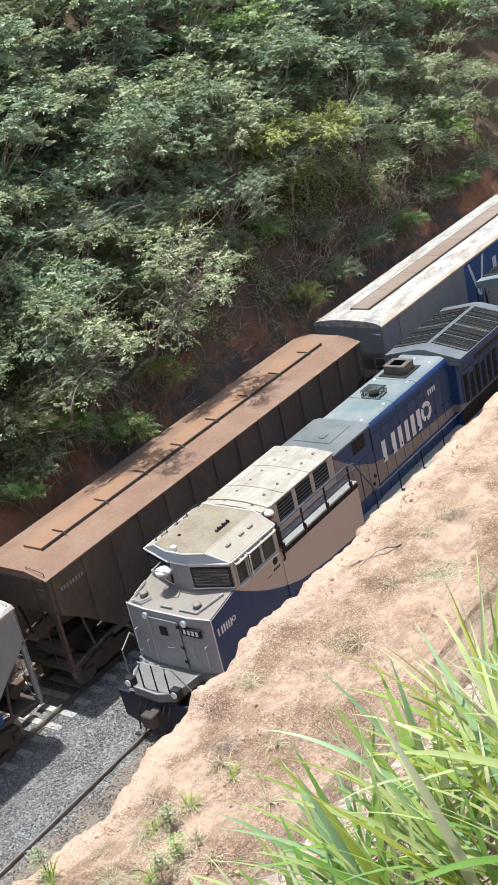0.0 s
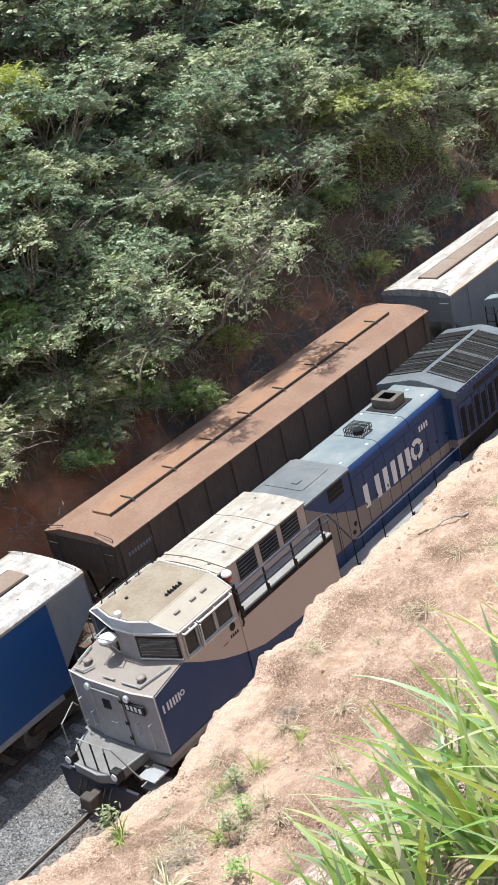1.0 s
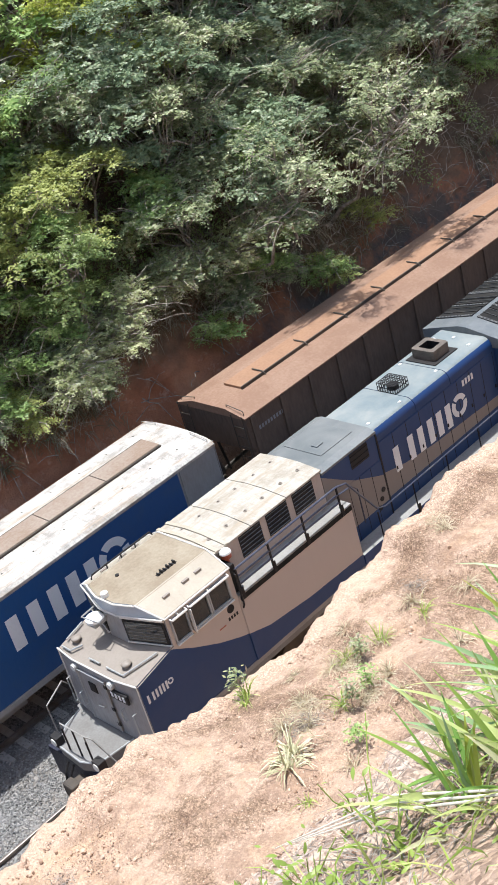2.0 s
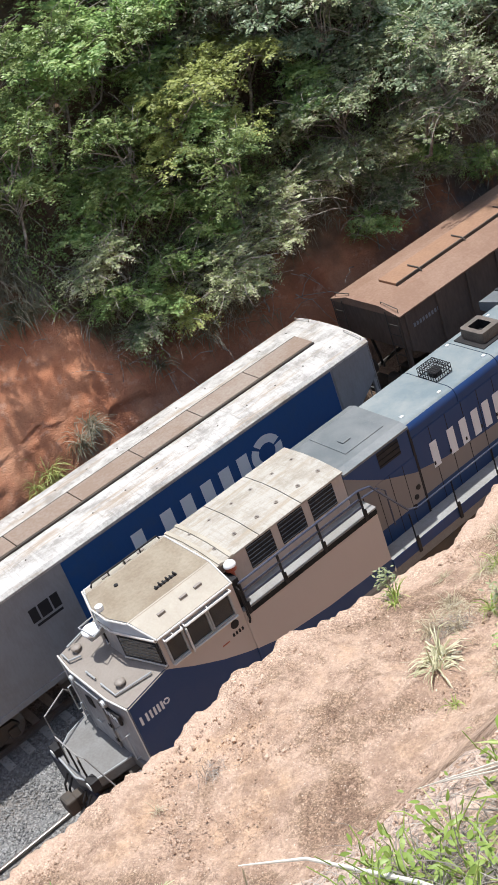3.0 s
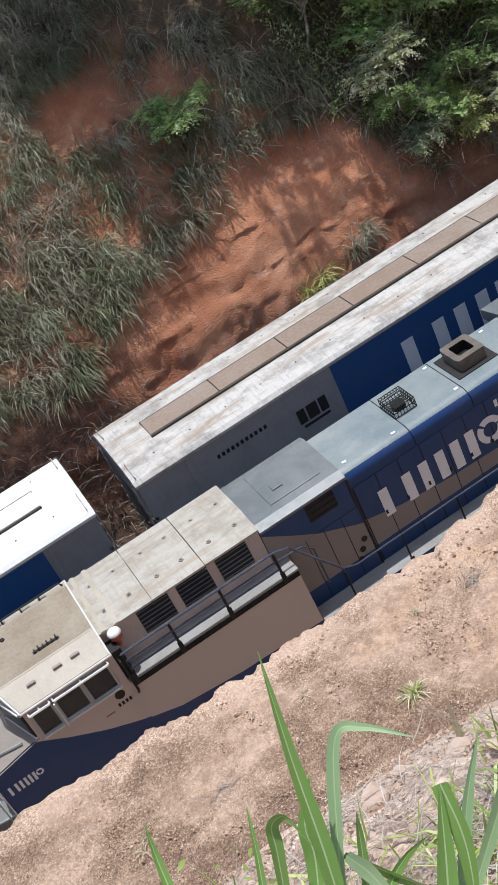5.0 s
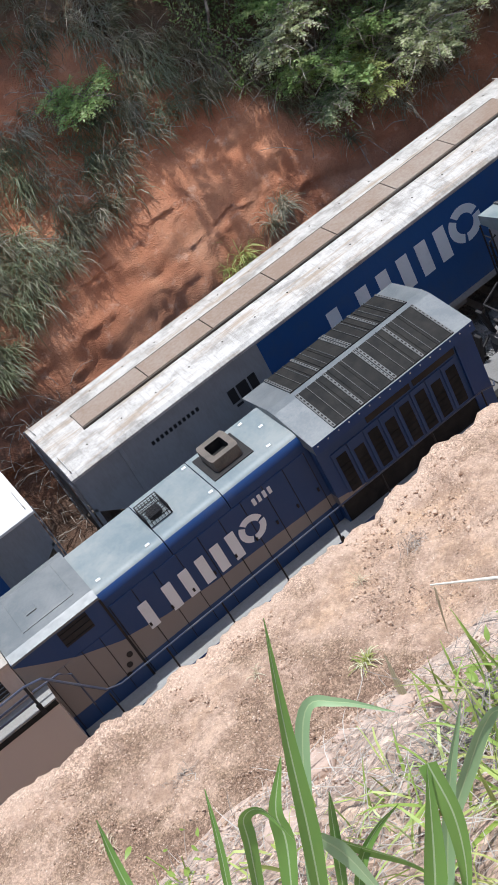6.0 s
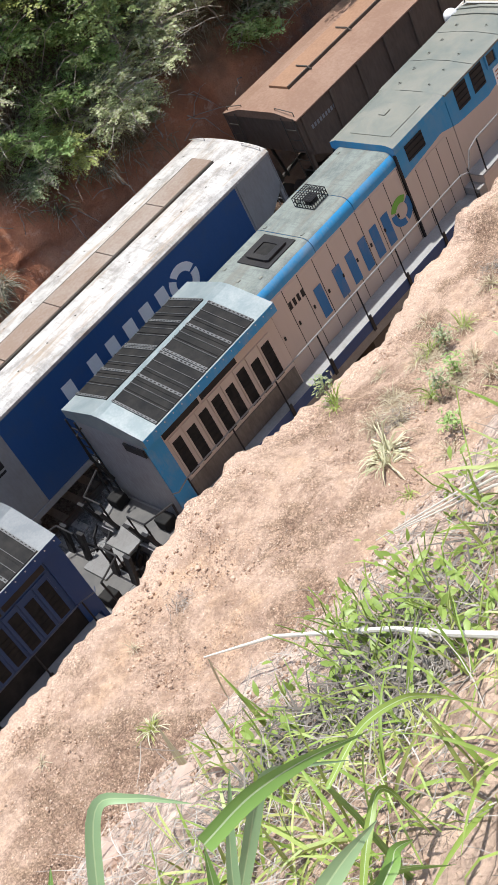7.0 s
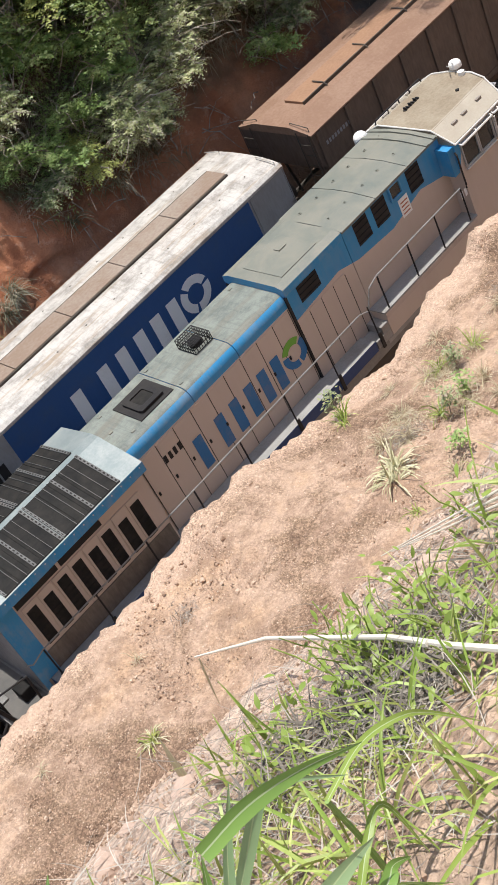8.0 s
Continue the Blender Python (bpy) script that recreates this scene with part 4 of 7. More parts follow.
    dome(bm, (3.62, 1.13 * sb, 4.42), 0.15, 0.12)
    part("beacon_cap", bm, m_white, be)
    if not blue:
        bm = bmesh.new()
        dome(bm, (3.7, -1.2 * s, 4.5), 0.19, 0.16)
        disc(bm, (3.7, -1.2 * s, 4.3), (0, 0, 1), 0.19, 0.2)
        part("aerial_dome", bm, m_white, lo, "white plastic aerial dome")
        bm = bmesh.new()
        tube(bm, [(0.75, -0.25 * s, 4.3), (0.75, -0.25 * s, 4.72)], 0.03)
        tube(bm, [(0.55, -0.5 * s, 4.62), (1.0, -0.1 * s, 4.95)], 0.015)
        tube(bm, [(0.7, -0.55 * s, 4.62), (1.15, -0.15 * s, 4.95)], 0.015)
        ms = part("aerial_mast", bm, m_tin, lo)
        bm = bmesh.new()
        disc(bm, (0.75, -0.25 * s, 4.68), (0, 0, 1), 0.17, 0.08, 18)
        dome(bm, (0.75, -0.25 * s, 4.76), 0.17, 0.12)
        part("mast_dome", bm, m_white, ms, "white plastic aerial dome")

    # equipment room behind the cab
    bm = bmesh.new()
    box(bm, 3.35, 7.12, -1.0, 1.0, 1.55, 4.48)
    part("equipment_room", bm, side if not blue else m_taupe, lo)
    for a, b in ((3.35, 4.58), (4.6, 5.84), (5.86, 7.14)):
        bm = bmesh.new()
        along_x(bm, [(-1.06, 4.48), (-1.06, 4.53), (-0.3, 4.6), (0.3, 4.6), (1.06, 4.53), (1.06, 4.48)], a, b)
        rp = part("roof_panel", bm, roof2, lo, "weathered roof panel with lifting eyes")
        for x, y in ((a + 0.35, -0.55), (b - 0.3, -0.55), (a + 0.35, 0.4), (b - 0.3, 0.4)):
            bm = bmesh.new()
            disc(bm, (x, y, 4.57), (0, 0, 1), 0.055, 0.025, 12)
            disc(bm, (x, y, 4.59), (0, 0, 1), 0.025, 0.03, 8)
            part("lifting_eye", bm, m_nose_top if blue else m_roof_olive, rp)
    for x in (3.42, 3.72):
        bm = bmesh.new()
        along_x(bm, [(-1.07, 4.5), (-1.07, 4.56), (-0.3, 4.64), (0.3, 4.64), (1.07, 4.56), (1.07, 4.5)], x, x + 0.1)
        part("roof_rib", bm, m_roof_edge if blue else roof2, lo)
    for q in (-1, 1):
        if blue:
            for a in (4.18, 5.12, 6.06):
                louvre(lo, a, a + 0.74, 3.84, 4.46, q * 1.0, q, 6)
        else:
            for a in (4.2, 5.55, 6.25):
                louvre(lo, a, a + 0.5, 3.8, 4.42, q * 1.0, q, 4)
            window(lo, 5.0, 5.35, 4.1, 4.42, q * 1.0, q, "small_window", m_skyblue)
            bm = bmesh.new()
            slab(bm, 4.85, 5.2, q * 1.0, q * 1.012, 3.45, 3.95)
            sg = part("notice", bm, m_white, lo, "white notice with unreadable lines")
            for k in range(4):
                bm = bmesh.new()
                slab(bm, 4.9, 5.15, q * 1.012, q * 1.016, 3.52 + 0.1 * k, 3.55 + 0.1 * k)
                part("notice_line", bm, m_red, sg)
        # side casing with a raised walkway
        zt = 3.42 if blue else 2.2
        x1 = 7.42 if blue else 7.2
        bm = bmesh.new()
        slab(bm, 3.35, x1, q * 1.0, q * 1.49, 1.55, zt, 0.0)
        part("side_casing", bm, side, lo)
        bm = bmesh.new()
        slab(bm, 3.35, x1 + 0.02, q * 1.0, q * 1.5, zt, zt + 0.05, 0.01)
        part("walkway", bm, m_walk, lo, "pale worn raised walkway")
        bm = bmesh.new()
        slab(bm, 3.4, x1, q * 1.49, q * 1.508, zt - 0.13, zt - 0.005)
        part("walkway_angle", bm, m_grille if blue else m_taupe, lo)
        if blue:
            bm = bmesh.new()
            tube(bm, [(7.15, q * 1.3, zt + 0.35), (7.75, q * 1.3, zt + 0.3), (7.95, q * 1.3, zt + 0.1), (7.95, q * 1.3, 2.5)], 0.022)
            part("step_rail", bm, m_rail_blue, lo)
        top = zt + (0.72 if blue else 1.02)
        xs = (3.5, 4.6, 5.8, 7.1) if blue else (3.6, 4.7, 5.8, 7.0)
        runs = [[(xs[0], q * 1.47, top), (xs[-1], q * 1.47, top), (xs[-1] + 0.35, q * 1.47, top - 0.1), (8.3 if blue else 7.6, q * 1.45, 2.75 if blue else 2.62)]]
        if blue:
            runs += [[(xs[0], q * 1.47, zt + 0.28), (xs[-1], q * 1.47, zt + 0.28)], [(xs[0], q * 1.47, zt + 0.5), (xs[-1], q * 1.47, zt + 0.5)]]
        handrail(lo, runs, [((x, q * 1.47, zt + 0.02), (x, q * 1.47, top)) for x in xs], m_rail_blue if blue else m_rail_grey, "upper_handrail", 0.028 if blue else 0.02, m_black)
        if blue:
            for x in xs:
                bm = bmesh.new()
                slab(bm, x - 0.05, x + 0.05, q * 1.49, q * 1.53, zt - 0.12, zt + 0.2, 0.012)
                part("post_foot", bm, m_black, lo)
        else:
            for k in range(2):
                bm = bmesh.new()
                slab(bm, 7.2, 7.75 - 0.28 * k, q * 1.0, q * 1.48, 1.55 + 0.22 * k, 1.77 + 0.22 * k, 0.01)
                part("walk_step", bm, m_walk, lo)

    # compressor room, long hood
    bm = bmesh.new()
    box(bm, 7.14, 9.25, -1.0, 1.0, 1.55, 4.36)
    part("compressor_room", bm, hood if blue else side, lo)
    bm = bmesh.new()
    up = 0.0 if blue else 0.12
    along_x(bm, [(-1.03, 4.34), (-1.03, 4.4 + up), (-0.8, 4.47 + up), (0.8, 4.47 + up), (1.03, 4.4 + up), (1.03, 4.34)], 7.15, 9.27)
    part("room_roof", bm, [m_roof_slate if blue else roof2, trim], lo, "", lambda f: 0 if f.normal.z > 0.5 or blue else 1)
    bm = bmesh.new()
    box(bm, 7.7, 8.95, -0.55, 0.75, 4.47 + up, 4.49 + up, 0.006)
    box(bm, 7.95, 8.2, -0.2, 0.0, 4.49 + up, 4.52 + up, 0.006)
    part("roof_cover", bm, m_roof_slate if blue else roof2, lo)
    for q in (-1, 1):
        louvre(lo, 8.2, 8.9, 3.86, 4.3, q * 1.0, q, 3)
        for k in range(4):
            bm = bmesh.new()
            slab(bm, 7.5 + 0.44 * k, 7.5 + 0.44 * k + 0.425, q * 0.985, q * 1.012, 1.75, 3.55 if blue else 3.6, 0.004)
            part("door_panel", bm, hood if blue else side, lo)
    arc = [(0.95, 1.55), (0.95, 4.06)] + [(0.68 + 0.27 * math.cos(a), 4.13 + 0.27 * math.sin(a)) for a in np.linspace(0.12, math.pi / 2, 11)]
    prof = arc + [(-y, z) for y, z in arc[::-1]]
    for a, b in ((9.27, 10.98), (11.0, 12.5), (12.52, 14.55)):
        bm = bmesh.new()
        along_x(bm, prof, a, b)
        part("hood", bm, [roof3, hood, trim], lo, "", lambda f: 0 if f.normal.z > 0.74 else 2 if f.normal.z > 0.1 else 1)
    for q in (-1, 1):
        for k in range(9):
            a = 9.34 + 0.565 * k
            bm = bmesh.new()
            slab(bm, a, a + 0.548, q * 0.94, q * 0.968, 1.75, 3.98, 0.004)
            d = part("door_panel", bm, hood, lo)
            bm = bmesh.new()
            slab(bm, a + 0.45, a + 0.5, q * 0.965, q * 0.99, 2.9, 3.0, 0.006)
            part("latch", bm, m_black, d)
    for q in (-1, 1):
        for k in range(10):
            bm = bmesh.new()
            slab(bm, 9.325 + 0.565 * k, 9.339 + 0.565 * k, q * 0.955, q * 0.971, 1.75, 3.98)
            part("door_seam", bm, m_black, lo)
        for k in range(5):
            bm = bmesh.new()
            slab(bm, 7.485 + 0.44 * k, 7.499 + 0.44 * k, q * 0.995, q * 1.015, 1.75, 3.55)
            part("door_seam", bm, m_black, lo)
        bm = bmesh.new()
        slab(bm, 9.235, 9.29, q * 0.95, q * 1.016, 1.75, 4.3)
        part("body_joint", bm, m_black, lo)
    yt = 0.968 * s
    if blue:
        strokes(lo, 9.78, 12.98, 2.82, 3.6, yt + 0.004 * s, s, m_letter)
        bars(lo, 12.95, 13.5, 3.68, 3.86, yt, s, 4, m_letter)
        strokes(lo, 0.22, 1.0, 2.68, 2.92, 1.46 * s, s, m_letter)
        bm = bmesh.new()
        disc(bm, (3.06, 1.46 * s, 3.3), (0, s, 0), 0.11, 0.006, 18)
        part("badge", bm, m_black, lo)
        bars(lo, 2.5, 2.95, 3.42, 3.52, 1.46 * s, s, 4, m_black)
        bars(lo, 2.92, 3.26, 3.03, 3.12, 1.46 * s, s, 4, m_black)
        bm = bmesh.new()
        slab(bm, 2.6, 2.8, 1.46 * s, 1.466 * s, 2.99, 3.02)
        part("mark_line", bm, m_red, lo)
        for x, z in ((8.98, 2.5), (9.1, 2.72), (8.86, 2.28)):
            bm = bmesh.new()
            disc(bm, (x, 1.0 * s, z), (0, s, 0), 0.07, 0.03, 12)
            part("drain_cap", bm, m_black, lo)
    else:
        strokes(lo, 9.3, 13.05, 2.45, 3.4, yt + 0.004 * s, s, m_letter_blue, spare=m_letter_green, flip=True)
        bars(lo, 13.3, 13.9, 3.4, 3.6, yt, s, 4, m_black)
        bars(lo, 3.4, 3.7, 2.9, 3.1, 1.46 * s, s, 2, m_letter)
    # wire cage and exhaust
    bm = bmesh.new()
    ca, cb, ya, yb = 11.0, 11.55, -0.34, 0.28
    for z in (4.4, 4.52, 4.64):
        for y in (ya, yb):
            tube(bm, [(ca, y, z), (cb, y, z)], 0.013, 4)
        for x in (ca, cb):
            tube(bm, [(x, ya, z), (x, yb, z)], 0.013, 4)
    for k in range(8):
        y = ya + (yb - ya) * k / 7
        tube(bm, [(ca, y, 4.64), (cb, y, 4.64)], 0.01, 4)
        for x in (ca, cb):
            tube(bm, [(x, y, 4.4), (x, y, 4.64)], 0.009, 4)
        x = ca + (cb - ca) * k / 7
        tube(bm, [(x, ya, 4.64), (x, yb, 4.64)], 0.01, 4)
        for y in (ya, yb):
            tube(bm, [(x, y, 4.4), (x, y, 4.64)], 0.009, 4)
    disc(bm, (11.27, -0.03, 4.4), (0, 0, 1), 0.17, 0.12, 14)
    part("roof_cage", bm, m_black, lo, "black wire cage over a roof vent")
    bm = bmesh.new()
    box(bm, 12.62, 13.66, -0.44, 0.6, 4.4, 4.43, 0.01)
    ex = part("exhaust_well", bm, m_black, lo)
    bm = bmesh.new()
    h = 4.72 if blue else 4.5
    outer = [(12.82, -0.3), (13.46, -0.3), (13.5, -0.2), (13.5, 0.38), (13.46, 0.48), (12.82, 0.48), (12.78, 0.38), (12.78, -0.2)]
    cxy = (13.14, 0.09)
    inner = [(cxy[0] + (x - cxy[0]) * 0.58, cxy[1] + (y - cxy[1]) * 0.58) for x, y in outer]
    solid(bm, [[(x, y, 4.42) for x, y in outer], [(x, y, h) for x, y in outer], [(x, y, h) for x, y in inner], [(x, y, 4.45) for x, y in inner]])
    part("exhaust_duct", bm, [worn("heat_stained_steel", (0.15, 0.125, 0.105), (0.05, 0.045, 0.04), 0.6, 0.6, 0.2, scale=3) if blue else m_black, m_grille], ex, "heat-stained rectangular exhaust stack", lambda f: 1 if f.normal.x * (f.calc_center_median().x - 13.14) + f.normal.y * (f.calc_center_median().y - 0.09) < -0.02 else 0)
    bm = bmesh.new()
    box(bm, 12.92, 13.36, -0.17, 0.35, 4.44, 4.47)
    part("exhaust_mouth", bm, m_grille, ex, "black sooty exhaust opening")
    for x, y in ((9.5, -0.6), (12.4, -0.62), (12.4, 0.62), (13.95, -0.6), (13.95, 0.62), (10.7, -0.7), (14.2, 0.1)):
        bm = bmesh.new()
        box(bm, x - 0.05, x + 0.05, y - 0.035, y + 0.035, 4.39, 4.42, 0.006)
        part("lifting_lug", bm, m_white if blue else m_roof_olive, lo)

    # radiator cab
    m_frame = m_grille_frame
    bm = bmesh.new()
    box(bm, 14.56, 18.75, -1.2, 1.2, 1.55, 4.2)
    part("radiator_body", bm, hood, lo)
    eave = [(-1.46, 4.08), (-1.46, 4.33), (-0.14, 4.60), (0.14, 4.60), (1.46, 4.33), (1.46, 4.08)]
    bm = bmesh.new()
    along_x(bm, eave, 14.5, 18.92)
    part("radiator_roof", bm, [m_rad_roof if blue else m_tin_sky, trim], lo, "", lambda f: 1 if abs(f.normal.y) > 0.6 else 0)

    def lid(y):
        return 4.60 - max(0.0, abs(y) - 0.14) * 0.27 / 1.32

    for q in (-1, 1):
        for a in (15.12, 16.79):
            y0, y1 = 0.1, 1.425
            b = a + 1.65
            z0, z1 = lid(y0), lid(y1)
            bm = bmesh.new()
            solid(bm, [[(x, q * y0, z0 + 0.004), (x, q * y1, z1 + 0.004), (x, q * y1, z1 + 0.022), (x, q * y0, z0 + 0.022)] for x in (a, b)])
            gr = part("radiator_grille", bm, m_grille, lo, "black slatted radiator grille")
            for x, w in [(a + 0.0, 0.075), (a + 0.30, 0.01), (a + 0.53, 0.01), (a + 0.755, 0.07), (a + 1.03, 0.01), (a + 1.27, 0.01), (b - 0.06, 0.06)]:
                bm = bmesh.new()
                solid(bm, [[(xx, q * y0, z0 + 0.024), (xx, q * y1, z1 + 0.024), (xx, q * y1, z1 + 0.045), (xx, q * y0, z0 + 0.045)] for xx in (x, x + w)])
                gb = part("grille_bar", bm, m_frame, gr)
                if w > 0.05:
                    # dark lightening holes along the broad bars
                    for j in range(11):
                        t0, t1 = (j + 0.22) / 11, (j + 0.72) / 11
                        ya, yb = q * (y0 + (y1 - y0) * t0), q * (y0 + (y1 - y0) * t1)
                        za, zb = z0 + (z1 - z0) * t0 + 0.045, z0 + (z1 - z0) * t1 + 0.045
                        bm = bmesh.new()
                        solid(bm, [[(xx, ya, za), (xx, yb, zb), (xx, yb, zb + 0.003), (xx, ya, za + 0.003)] for xx in (x + 0.022, x + w - 0.018)])
                        part("slot", bm, m_grille, lo)
            for k in range(1, 5):
                x = a + k * 0.3
                bm = bmesh.new()
                w = 0.014
                solid(bm, [[(xx, q * y0, z0 + 0.022), (xx, q * y1, z1 + 0.022), (xx, q * y1, z1 + 0.04), (xx, q * y0, z0 + 0.04)] for xx in (x, x + w)])
                part("grille_slat", bm, m_grille, gr)
        bm = bmesh.new()
        slab(bm, 17.2, 18.38, q * 1.2, q * 1.214, 3.72, 4.06)
        part("air_slot", bm, m_black, lo, "dark air slot under the eaves")
        bm = bmesh.new()
        slab(bm, 15.9, 17.12, q * 1.2, q * 1.214, 3.72, 4.06)
        part("air_slot", bm, m_black, lo, "dark air slot under the eaves")
        bm = bmesh.new()
        slab(bm, 18.42, 18.9, q * 1.2, q * 1.252, 1.86, 4.08, 0.008)
        part("corner_panel", bm, trim, lo)
        for k in range(8):
            a = 14.86 + 0.44 * k
            bm = bmesh.new()
            slab(bm, a - 0.022, a + 0.378, q * 1.2, q * 1.222, 2.42, 3.66, 0.004)
            pn = part("vent_door", bm, hood, lo)
            bm = bmesh.new()
            slab(bm, a + 0.06, a + 0.33, q * 1.216, q * 1.228, 2.5, (3.52, 3.4, 3.52, 3.44, 3.52, 3.52, 3.46, 3.52)[k])
            vn = part("vent_mesh", bm, m_grille, pn)
            for j in range(5 if k not in (1, 3, 6) else 4):
                bm = bmesh.new()
                z = 2.62 + 0.15 * j
                slab(bm, a + 0.06, a + 0.33, q * 1.228, q * 1.24, z, z + 0.02)
                part("vent_slat", bm, m_grille, vn)
        # casing below the vents, its colour darkened for shade as well as grime
        bm = bmesh.new()
        slab(bm, 14.6, 18.68, q * 1.2, q * 1.225, 1.86, 2.4, 0.01)
        part("lower_casing", bm, m_shaded_grimy_taupe if not blue else m_grille, lo)
        for k in range(16):
            bm = bmesh.new()
            disc(bm, (14.62 + 0.28 * k, q * 1.46, 4.26), (0, q, 0), 0.018, 0.015, 6)
            part("rivet", bm, m_tin, lo)
    bm = bmesh.new()
    box(bm, 18.76, 18.9, -1.25, 1.25, 1.55, 4.1, 0.02)
    part("rear_wall", bm, [m_silver if not blue else m_blue, trim], lo, "", lambda f: 1 if abs(f.normal.y) > 0.6 else 0)
    bm = bmesh.new()
    solid(bm, [[(18.86, -1.4, 4.08), (18.86, 1.4, 4.08), (18.86, 1.4, 4.2), (18.86, -1.4, 4.2)], [(18.9, -1.4, 4.08), (18.9, 1.4, 4.08), (18.9, 1.4, 4.2), (18.9, -1.4, 4.2)]])
    part("rear_fascia", bm, m_rad_roof if blue else m_tin_sky, lo)
    bm = bmesh.new()
    box(bm, 18.96, 19.86, -1.16, 1.16, 1.552, 1.562)
    part("rear_deck_plate", bm, m_rear_deck, lo, "oily dark rear deck plate")
    bm = bmesh.new()
    box(bm, 18.9, 18.95, 0.5, 1.2, 3.72, 3.95, 0.01)
    part("number_box", bm, m_black, lo)
    bm = bmesh.new()
    for y in (-1.42, -1.08):
        tube(bm, [(18.98, y * s, 1.6), (18.98, y * s, 4.1)], 0.022)
    for k in range(8):
        tube(bm, [(18.98, -1.42 * s, 1.8 + 0.29 * k), (18.98, -1.08 * s, 1.8 + 0.29 * k)], 0.015)
    part("ladder", bm, m_black, lo)
    bm = bmesh.new()
    tube(bm, [(18.98, -0.9 * s, 4.0), (19.15, -0.95 * s, 3.9), (19.2, -0.9 * s, 3.2), (19.05, -0.8 * s, 2.4)], 0.03)
    part("cable", bm, m_grille, lo)
    for q in (-1, 1):
        bm = bmesh.new()
        slab(bm, 0.0, 7.4, q * 1.47, q * 1.486, 1.43, 1.548, 0.004)
        part("side_sill", bm, m_walk, lo, "pale worn sill strip")
    for y in (-1.1, 1.1):
        handrail(lo, [[(19.8, y, 1.6), (19.8, y, 2.45), (19.8, y * 0.45, 2.45), (19.8, y * 0.45, 1.6)], [(19.8, y, 2.45), (19.1, y * 1.25, 2.5)]], [((19.15, y * 1.25, 1.55), (19.1, y * 1.25, 2.5))], m_black, "platform_rail", 0.024)
    bm = bmesh.new()
    box(bm, 19.5, 20.25, -0.42, 0.42, 1.56, 1.62, 0.02)
    part("drop_step", bm, m_deck, lo)
    for y in (-1.2, -0.52, 0.5, 1.15):
        bm = bmesh.new()
        along_y(bm, [(19.72, 1.55), (19.8, 1.55), (19.98, 2.3), (19.9, 2.3)], y - 0.11, y + 0.11)
        part("guard_plate", bm, m_black, lo)
    for k, (y, d) in enumerate(((-1.25, 0.5), (-0.75, 0.7), (-0.3, 0.45), (0.35, 0.75), (0.8, 0.55), (1.2, 0.4))):
        bm = bmesh.new()
        tube(bm, [(19.85, y, 1.5), (20.15, y + 0.05, 1.35), (20.35, y * 0.9, 1.35 - d), (20.6, y * 0.8, 1.3 - d), (20.8, y * 0.85, 1.25)], 0.034, 7)
        part("jumper_hose", bm, m_black if k != 2 else m_walk, lo, "sagging rubber hose")
    for y in (-1.05, 0.72):
        bm = bmesh.new()
        box(bm, 19.0, 19.35, y - 0.2, y + 0.2, 1.56, 1.86, 0.03)
        part("sand_box", bm, m_grille, lo)

    # walkway and rails beside the hood
    for q in (-1, 1):
        bm = bmesh.new()
        slab(bm, 7.45 if blue else 7.8, 18.7, q * 0.97, q * 1.5, 1.55, 1.85, 0.01)
        # deep blue sides; on the sky scheme they stand for blue in shade
        part("walkway", bm, [m_walk, m_blue], lo, "pale worn walkway beside the hood", lambda f: 0 if f.normal.z > 0.5 else 1)
        a = 8.3 if blue else 7.6
        zr = 2.62 if blue else 2.74
        xs = np.linspace(a, 18.5, 8)
        handrail(lo, [[(a, q * 1.45, 2.75 if blue else 2.62), (a + 0.3, q * 1.45, zr), (18.5, q * 1.45, zr), (18.85, q * 1.45, zr - 0.1), (18.95, q * 1.3, zr - 0.12)]], [((x, q * 1.47, 1.5), (x, q * 1.45, zr)) for x in xs], m_rail_blue if blue else m_rail_grey, "hood_handrail", 0.018, m_black)
        for x in xs:
            bm = bmesh.new()
            slab(bm, x - 0.05, x + 0.05, q * 1.5, q * 1.54, 1.5, 1.98, 0.012)
            part("post_foot", bm, m_black, lo)
    return lo, spin


engine_one, spin_one = build_locomotive(-1, "blue")
engine_two, spin_two = build_locomotive(1, "sky")
REAR = 18.9 + 21.62


# ---- wagons ----
def wagon_bogie(parent, cx):
    bm = bmesh.new()
    for s in (-1, 1):
        along_y(bm, [(cx - 1.1, 0.55), (cx - 0.95, 0.75), (cx - 0.4, 0.8), (cx + 0.4, 0.8), (cx + 0.95, 0.75), (cx + 1.1, 0.55), (cx + 0.5, 0.3), (cx - 0.5, 0.3)], s * 1.0 - 0.08, s * 1.0 + 0.08)
        for k in (-0.87, 0.87):
            slab(bm, cx + k - 0.13, cx + k + 0.13, s * 1.05, s * 1.16, 0.33, 0.6, 0.02)
    box(bm, cx - 0.25, cx + 0.25, -1.1, 1.1, 0.5, 0.95)
    fr = part("bogie", bm, m_grime, parent)
    for k in (-0.87, 0.87):
        bm = bmesh.new()
        disc(bm, (cx + k, -0.9, 0.42), (0, 1, 0), 0.08, 1.8, 10)
        for s in (-1, 1):
            disc(bm, (cx + k, s * 0.8 - 0.06, 0.42), (0, 1, 0), 0.42, 0.12, 24)
            disc(bm, (cx + k, s * 0.73 - 0.015, 0.42), (0, 1, 0), 0.445, 0.03, 24)
        part("wheelset", bm, m_steel, fr)


